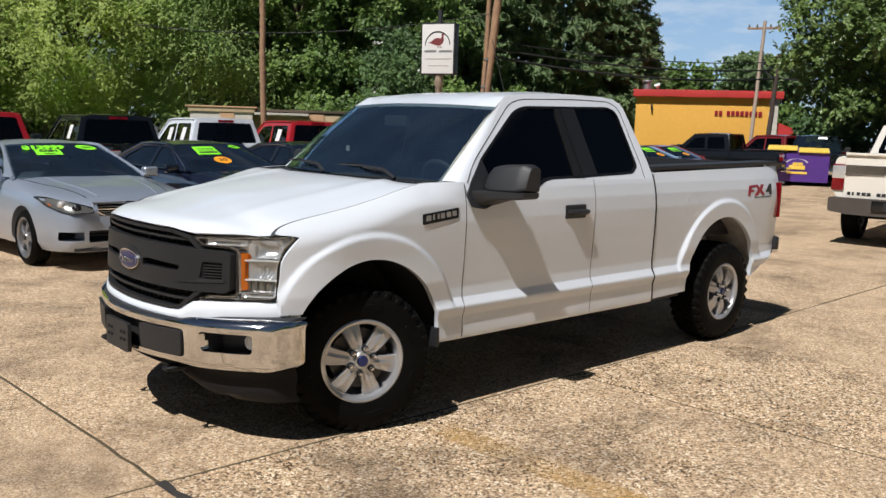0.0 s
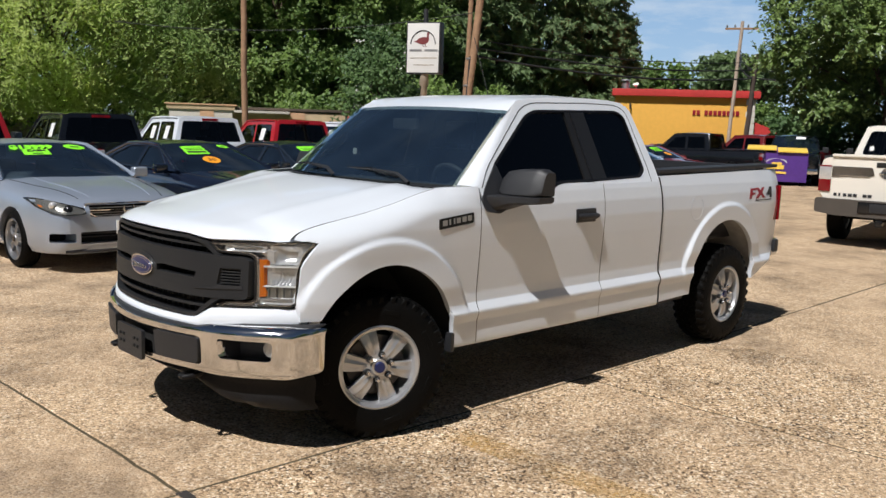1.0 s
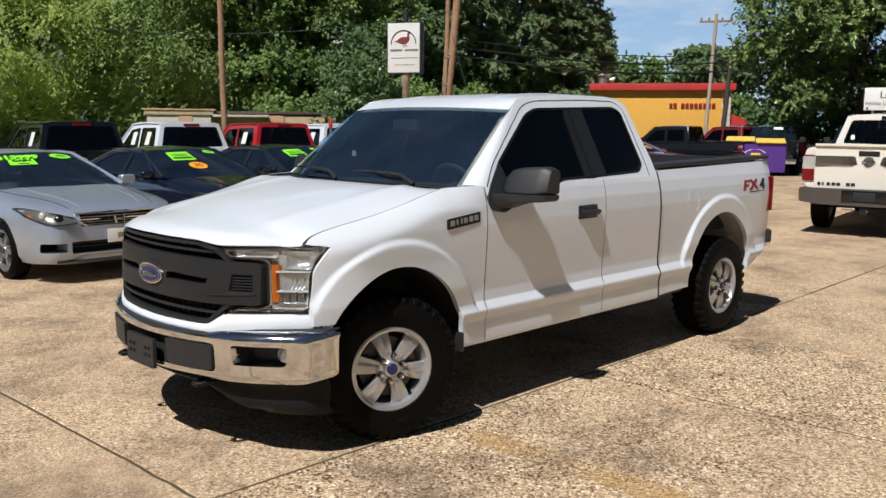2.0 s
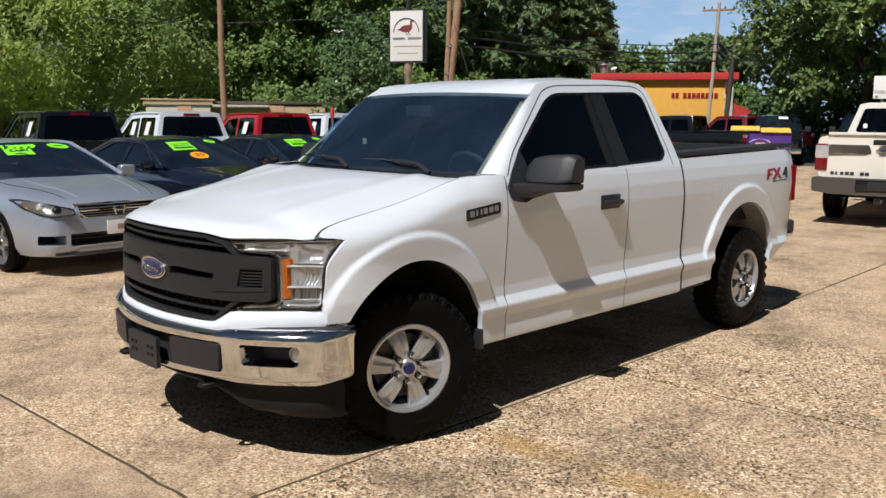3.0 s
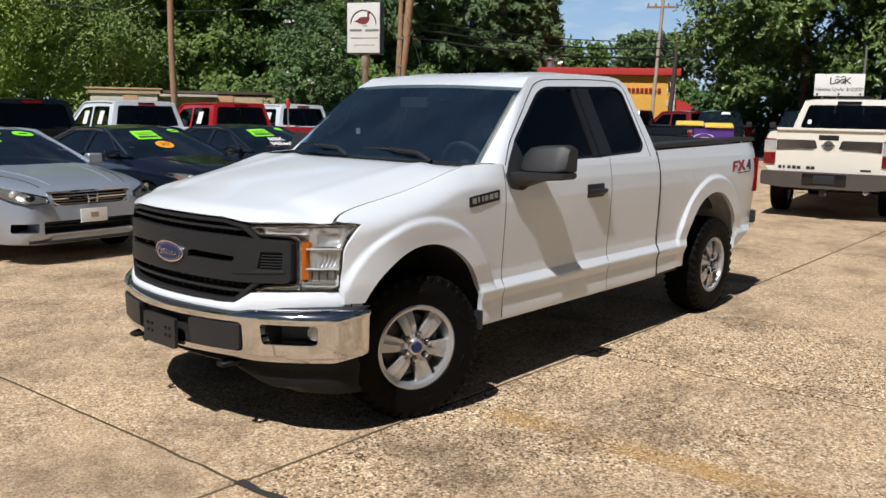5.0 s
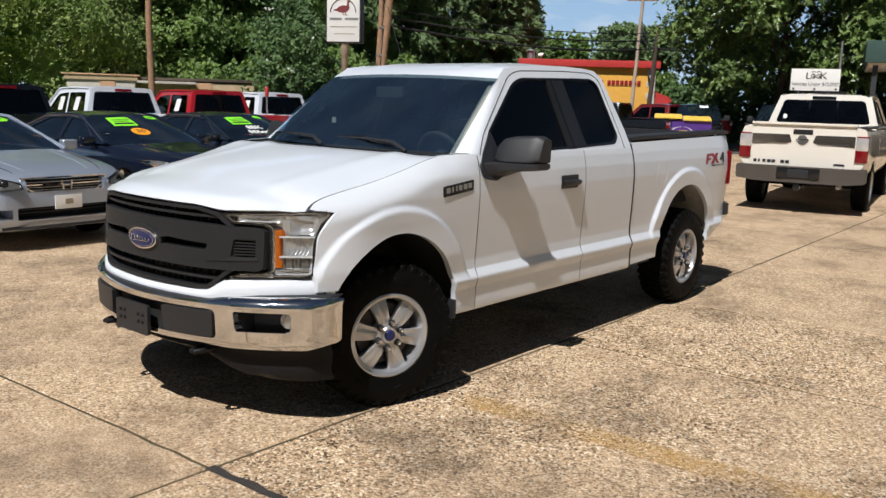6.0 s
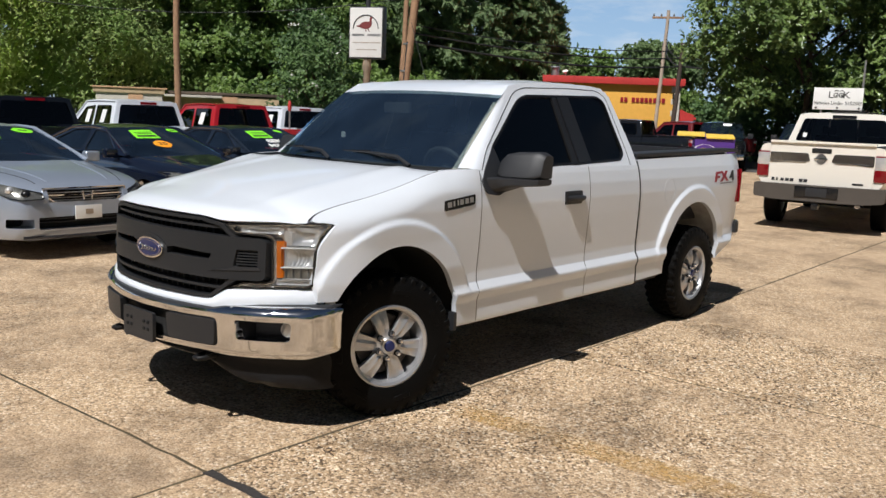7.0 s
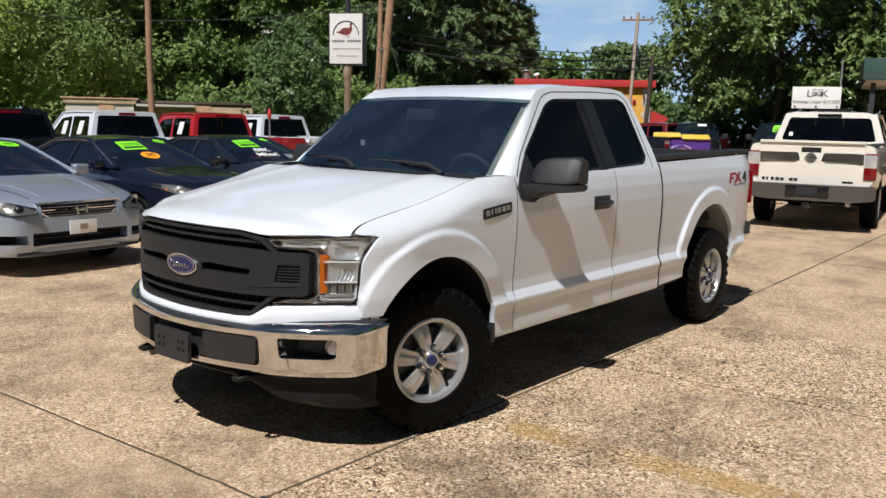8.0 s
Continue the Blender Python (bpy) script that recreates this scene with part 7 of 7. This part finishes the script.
def pickup(m, paint, label, group="parked trucks", tailgate=None, lift=0.0, crew=True, tyre=0.40, plain=True, rear_glass=None, tail_z=0.93, tail_h=0.26, brake=None):
    """A crew-cab pickup; the open bed and tailgate are at +x."""
    p = thing("pickup_truck", m, label, "pickup truck", group)
    z0 = lift
    xc = 2.75 if crew else 2.3
    S = Shape(x0=-0.95, x1=4.75, hw=1.0,
              half=[(-0.95, 0.82), (-0.90, 0.90), (-0.6, 0.97), (0.0, 1.0), (4.4, 1.0), (4.75, 0.975)],
              low=[(-0.95, 0.45 + z0), (0.5, 0.42 + z0), (4.0, 0.46 + z0), (4.75, 0.62 + z0)],
              shoulder=[(-0.95, 1.0 + z0), (-0.7, 1.09 + z0), (0.5, 1.21 + z0), (2.7, 1.25 + z0), (4.75, 1.29 + z0)],
              top=[(-0.95, 1.05 + z0), (-0.7, 1.15 + z0), (0.5, 1.27 + z0), (xc, 1.27 + z0), (4.75, 1.31 + z0)])
    S.cuts = lambda: [box(xc + 0.06, 4.66, -0.80, 0.80, 0.80 + z0, 1.6 + z0, 0.0), box(xc, xc + 0.02, -1.2, 1.2, 0.5 + z0, 1.6 + z0)]
    part("body", S.body((0.0, 3.62), tyre, 0.34), paint, p)
    part("underbody", box(-0.6, 4.5, -0.62, 0.62, 0.40 + z0, 0.75 + z0), M_UNDER, p)
    part("bed_liner", box(xc + 0.07, 4.65, -0.795, 0.795, 0.79 + z0, 0.82 + z0), M_PLASTIC, p)
    for s in (-1, 1):
        part("rail_cap", box(xc + 0.05, 4.70, min(s * 0.79, s * 0.95), max(s * 0.79, s * 0.95), 1.275 + z0, 1.315 + z0, 0.012), paint if plain else M_PLASTIC, p)
        for zz, h, mt in ((tail_z, tail_h, M_REDLENS), (tail_z + 0.45 * tail_h, 0.5 * tail_h, M_LAMP)):
            tl = part("tail_light", box(4.64, 4.775 + (0.004 if mt is M_LAMP else 0), min(s * 0.80, s * 0.985), max(s * 0.80, s * 0.985), zz + z0, zz + h + z0, 0.02), mt, p, "red tail light with a clear strip" if mt is M_REDLENS else "")
        mir = part("mirror", join(box(0.70, 0.82, min(s * 1.02, s * 1.24), max(s * 1.02, s * 1.24), 1.26 + z0, 1.47 + z0, 0.04), box(0.72, 0.80, min(s * 0.9, s * 1.05), max(s * 0.9, s * 1.05), 1.28 + z0, 1.34 + z0, 0.015)), M_PLASTIC, p)
        part("mirror_glass", box(0.815, 0.825, min(s * 1.04, s * 1.22), max(s * 1.04, s * 1.22), 1.28 + z0, 1.45 + z0), M_CHROME, mir)
        # dark surface strips paint the shade of the door gaps
        for gx in (0.62, 1.72, xc - 0.06):
            part("door_gap", plate([[(gx, 0.5 + z0), (gx + 0.008, 0.5 + z0), (gx + 0.008, 1.18 + z0), (gx, 1.18 + z0)]], lambda x, z: Vector((x, s * (S.width_at(x, z) + 0.001), z)), Vector((0, -s * 0.004, 0))), M_DARK, p)
    top = 1.86 + z0 + (0.03 if plain else -0.025)
    win = [[(0.84, 1.30 + z0), (1.26, 1.74 + z0), (1.70, 1.78 + z0), (1.73, 1.30 + z0)], [(1.80, 1.30 + z0), (1.77, 1.78 + z0), (xc - 0.30, 1.78 + z0), (xc - 0.20, 1.30 + z0)]]
    g = ((0.60, 0.92, 1.255 + z0), (1.24, 0.745, top - 0.03), (xc - 0.14, 0.745, top - 0.03), (xc - 0.02, 0.92, 1.26 + z0))
    w, on_ws, f, hw = greenhouse(p, paint, g, win, M_CARGLASS, rear_glass or M_TINT, 0.14)
    # painted frame round the back window
    bo = rounded([(-0.92, 1.25 + z0), (0.92, 1.25 + z0), (0.75, top - 0.03), (0.62, top + 0.012), (-0.62, top + 0.012), (-0.75, top - 0.03)], [0, 0, 0.05, 0.1, 0.1, 0.05], 3)
    hole = rounded([(-0.80, 1.33 + z0), (0.80, 1.33 + z0), (0.68, top - 0.09), (-0.68, top - 0.09)], 0.06)
    back_x = lambda y, z: Vector((xc + 0.045 - 0.20 * (z - 1.26 - z0) - 0.06 * y * y, y, z))
    part("cab_back", plate([bo, hole], back_x, Vector((-0.05, 0, 0)), 0.12), paint, p)
    for yy in (-0.235, 0.235):
        part("window_bar", plate([[(yy - 0.012, 1.36 + z0), (yy + 0.012, 1.36 + z0), (yy + 0.012, top - 0.10), (yy - 0.012, top - 0.10)]], lambda y, z: back_x(y, z) + Vector((-0.012, 0, 0)), Vector((-0.02, 0, 0))), M_GLOSSBLK, p)
    cl = part("brake_lamp", plate([[(-0.20, top - 0.075), (0.20, top - 0.075), (0.20, top - 0.02), (-0.20, top - 0.02)]], lambda y, z: back_x(y, z) + Vector((0.02, 0, 0)), Vector((-0.02, 0, 0)), 0.1), brake or M_REDLENS, p, "high red brake lamp" if brake is None else "dark smoked brake lamp")
    part("brake_lens", plate([[(-0.05, top - 0.07), (0.05, top - 0.07), (0.05, top - 0.025), (-0.05, top - 0.025)]], lambda y, z: back_x(y, z) + Vector((0.024, 0, 0)), Vector((-0.004, 0, 0))), M_CLEAR, cl)
    if tailgate is None:
        t = part("tailgate", box(4.70, 4.765, -0.80, 0.80, 0.70 + z0, 1.315 + z0, 0.015), paint, p)
        part("tailgate_handle", box(4.76, 4.775, -0.14, 0.14, 1.12 + z0, 1.2 + z0, 0.005), M_PLASTIC, t)
        part("rear_bumper", box(4.72, 4.93, -0.98, 0.98, 0.52 + z0, 0.70 + z0, 0.03), M_CHROME, p)
    part("front_bumper", box(-1.02, -0.85, -0.95, 0.95, 0.45 + z0, 0.66 + z0, 0.05), M_CHROME, p)
    part("grille", box(-0.985, -0.9, -0.62, 0.62, 0.72 + z0, 1.02 + z0, 0.03), M_GLOSSBLK, p)
    for k in range(3):
        part("slat", box(-0.995, -0.96, -0.58, 0.58, 0.77 + 0.08 * k + z0, 0.79 + 0.08 * k + z0, 0.006), M_CHROME, p)
    for s in (-1, 1):
        part("headlight", box(-0.96, -0.82, min(s * 0.66, s * 0.93), max(s * 0.66, s * 0.93), 0.80 + z0, 1.02 + z0, 0.04), M_CLEAR, p)
        for xx in (0.0, 3.62):
            wheel(p, xx, s * 0.86, s, tyre, 0.27, tyre * 0.58, 6, (0.03, 0.045), lugs=False)
    return p, on_ws, f


HEAD_ON = 90
car, on = sedan(on_ground(1.22, 6.00, HEAD_ON + 3), M_SILVER, "silver sedan with lime price stickers on its windshield")
ws_text(car, on, "$13999", -0.36, 0.84, 0.165, M_LIME, bold=0.010)
sticker(car, on, -0.55, -0.10, 0.62, 0.79, M_LIME, "lime paper sticker", [(0.3, 0.7, 0.12, 0.26)])
ws_text(car, on, "CASH", -0.32, 0.735, 0.085, M_INK, bold=0.003)
sticker(car, on, 0.28, 0.76, 0.79, 0.95, M_LIME, "lime oval year sticker", [(0.3, 0.7, 0.42, 0.58)], "oval")
car, on = sedan(on_ground(3.90, 6.90, HEAD_ON + 3), M_NAVY, "dark navy sedan with lime and orange windshield stickers")
sticker(car, on, -0.62, -0.12, 0.58, 0.88, M_LIME, "lime paper sticker", BARS)
sticker(car, on, -0.42, -0.06, 0.28, 0.50, M_ORANGE, "orange oval sticker", [], "oval")
ws_text(car, on, "30", -0.24, 0.39, 0.15, M_INK)
sticker(car, on, 0.36, 0.74, 0.82, 0.95, M_LIME, "lime oval year sticker", [(0.3, 0.7, 0.42, 0.58)], "oval")
car, on = sedan(on_ground(6.40, 7.45, HEAD_ON + 3), M_SLATE, "dark blue-grey sedan with a lime sticker and painted mileage")
sticker(car, on, -0.60, -0.08, 0.58, 0.88, M_LIME, "lime paper sticker", BARS)
ws_text(car, on, "88K\nMiles!", -0.20, 0.36, 0.19, M_PAPER, bold=0.003)
sticker(car, on, 0.36, 0.74, 0.82, 0.95, M_LIME, "lime oval year sticker", [], "oval")
for (x, y), mt, nm in (((15.9, 9.2), M_SKYBLUE, "pale blue sedan with lime stickers in its windshield"), ((18.3, 9.8), M_SLATE, "dark grey sedan with lime and orange stickers"), ((20.7, 10.4), M_SKYBLUE, "pale blue sedan parked in a row"), ((23.1, 11.0), M_MAROON, "maroon sedan parked at the end of a row")):
    car, on = sedan(on_ground(x, y, HEAD_ON - 2), mt, nm)
    sticker(car, on, -0.60, -0.08, 0.58, 0.88, M_LIME, "lime paper sticker", BARS)
    sticker(car, on, -0.30, 0.06, 0.28, 0.50, M_ORANGE, "orange oval sticker", [(0.25, 0.42, 0.3, 0.7), (0.56, 0.75, 0.3, 0.7)], "oval")
sedan(on_ground(34.6, 21.5, 160), M_CREAM, "white car parked far across the lot")
sedan(on_ground(33.2, 18.6, 20), M_RED, "red car parked far across the lot")


def window_papers(p, f, xs, lean=0.0):
    for x in xs:
        both("window_paper", plate([[(x, 1.38), (x + 0.20, 1.38), (x + 0.20 + lean, 1.68), (x + lean, 1.68)]], f(0.004), None), M_PAPER, p, "white paper in the side window")


AWAY = -90
for (x, y), mt, nm in (((2.0, 14.2), M_RED, "red pickup truck parked tail outward"), ((4.8, 14.3), M_BLACKP, "black pickup truck parked tail outward"), ((7.4, 14.3), M_WHITE, "white pickup truck parked tail outward"), ((10.1, 14.4), M_RED, "red crew-cab pickup truck parked tail outward"), ((12.8, 15.2), M_WHITE, "white pickup truck beside a red one")):
    p, on, f = pickup(on_ground(x, y + 2.75, AWAY), mt, nm)
    window_papers(p, f, (1.35, 2.05) if mt is M_WHITE else (2.0,), 0.03)
p, on, f = pickup(on_ground(28.3, 15.6, -81), M_BLACKP, "black pickup truck behind a refuse container")
p, on, f = pickup(on_ground(33.4, 15.4, -95), M_MAROON, "maroon pickup truck parked far back")
p, on, f = pickup(on_ground(30.1, 10.5, 22), M_BLACKP, "black pickup truck facing the lot beside a container")
sticker(p, on, 0.05, 0.5, 0.78, 0.93, M_PAPER, "white paper on the windshield")
p, on, f = pickup(on_ground(29.4, 7.0, 14), M_NAVY, "dark navy truck with a lime sticker on its windshield")
sticker(p, on, -0.35, 0.0, 0.45, 0.85, M_LIME, "lime windshield sticker", BARS)
p, on, f = pickup(on_ground(31.0, 2.4, 14), M_BLACKP, "black truck parked near the canopy")

# white pickup seen from behind, on chunky tyres
p, on, f = pickup(pose(16.07, 1.26, -0.025, 0, 0, 189), M_CREAM, "cream-white lifted pickup truck with a grey step bumper", tailgate=1, lift=0.12, tyre=0.42, plain=False, rear_glass=M_TINT, tail_z=0.75, tail_h=0.42, brake=M_GLOSSBLK)
Zt = 0.12
M_DKCHROME = material("dark_chrome", (0.35, 0.34, 0.33), 0.16, 1.0, vary=0.05)
tg = part("tailgate", box(4.70, 4.765, -0.80, 0.80, 0.60 + Zt, 1.33 + Zt, 0.02, 3), M_CREAM, p, "cream pressed tailgate")
part("spoiler", box(4.68, 4.80, -0.80, 0.80, 1.315 + Zt, 1.355 + Zt, 0.012), M_CREAM, tg)
for s in (-1, 1):
    part("chrome_bar", plate([rounded([(s * 0.16, 1.03 + Zt), (s * 0.79, 0.985 + Zt), (s * 0.79, 1.16 + Zt), (s * 0.20, 1.16 + Zt)], 0.02, 2)], lambda y, z: Vector((4.775, y, z)), Vector((-0.02, 0, 0))), M_DKCHROME, tg, "dark chrome tailgate bar")
    part("chrome_line", box(4.772, 4.782, min(s * 0.22, s * 0.72), max(s * 0.22, s * 0.72), 1.012 + Zt, 1.024 + Zt), M_CHROME, tg)
part("handle_pocket", box(4.76, 4.772, -0.15, 0.15, 1.165 + Zt, 1.245 + Zt, 0.01), M_DARK, tg)
part("emblem", lathe([(0.0, 0.012), (0.075, 0.012), (0.082, 0.004), (0.082, -0.01)], 30), M_CHROME, tg, "round chrome emblem", place=pose(4.768, 0, 1.075 + Zt, 0, 0, -90))
part("emblem_bar", box(4.78, 4.786, -0.10, 0.10, 1.06 + Zt, 1.09 + Zt, 0.003), M_CHROME, tg)
for k, w in enumerate((0.05, 0.03, 0.05, 0.06, 0.06, 0.0, 0.06, 0.06)):
    if w:
        part("badge_block", box(4.764, 4.772, -0.74 + k * 0.072, -0.74 + k * 0.072 + w, 0.685 + Zt, 0.735 + Zt, 0.003), M_PLASTIC, tg)
part("badge_block", box(4.764, 4.772, 0.50, 0.66, 0.685 + Zt, 0.715 + Zt, 0.003), M_PLASTIC, tg)
M_STEP = material("grey_bumper_plastic", (0.075, 0.065, 0.056), 0.5, vary=0.15, grain=200, patch=3, bump=0.08)
bmp = part("rear_bumper", plate([rounded([(-1.0, 0.42 + Zt), (-0.70, 0.385 + Zt), (0.70, 0.385 + Zt), (1.0, 0.42 + Zt), (1.0, 0.645 + Zt), (-1.0, 0.645 + Zt)], 0.04, 3)], lambda y, z: Vector((4.94 - 0.10 * y * y, y, z)), Vector((-0.2, 0, 0)), 0.1), M_STEP, p, "grey step bumper")
part("plate_well", box(4.93, 4.945, -0.33, 0.33, 0.45 + Zt, 0.625 + Zt, 0.02), M_GLOSSBLK, bmp)
part("number_plate", box(4.944, 4.95, -0.16, 0.16, 0.465 + Zt, 0.605 + Zt, 0.004), M_PLASTIC, bmp)
part("hitch", box(4.7, 4.98, -0.05, 0.05, 0.26 + Zt, 0.36 + Zt, 0.01), M_GLOSSBLK, p)
part("exhaust", tube([(4.2, 0.62, 0.36 + Zt), (4.85, 0.62, 0.36 + Zt)], 0.045, 12), M_CHROME, p)
part("leaf_spring", box(3.0, 4.3, 0.5, 0.57, 0.34 + Zt, 0.40 + Zt, 0.01), M_UNDER, p)
part("rear_axle", tube([(3.62, -0.8, 0.42), (3.62, 0.8, 0.42)], 0.06, 10), M_UNDER, p)
part("shield_sticker", plate([rounded([(-0.67, 1.40 + Zt), (-0.60, 1.40 + Zt), (-0.60, 1.48 + Zt), (-0.67, 1.48 + Zt)], 0.02, 2)], lambda y, z: Vector((2.80 - 0.2 * (z - 1.39), y, z)), Vector((0.002, 0, 0))), M_PAPER, p)
part("roof_rack_lamp", box(1.9, 2.3, -0.28, 0.28, 1.88 + Zt, 1.92 + Zt, 0.01), M_GLOSSBLK, p)
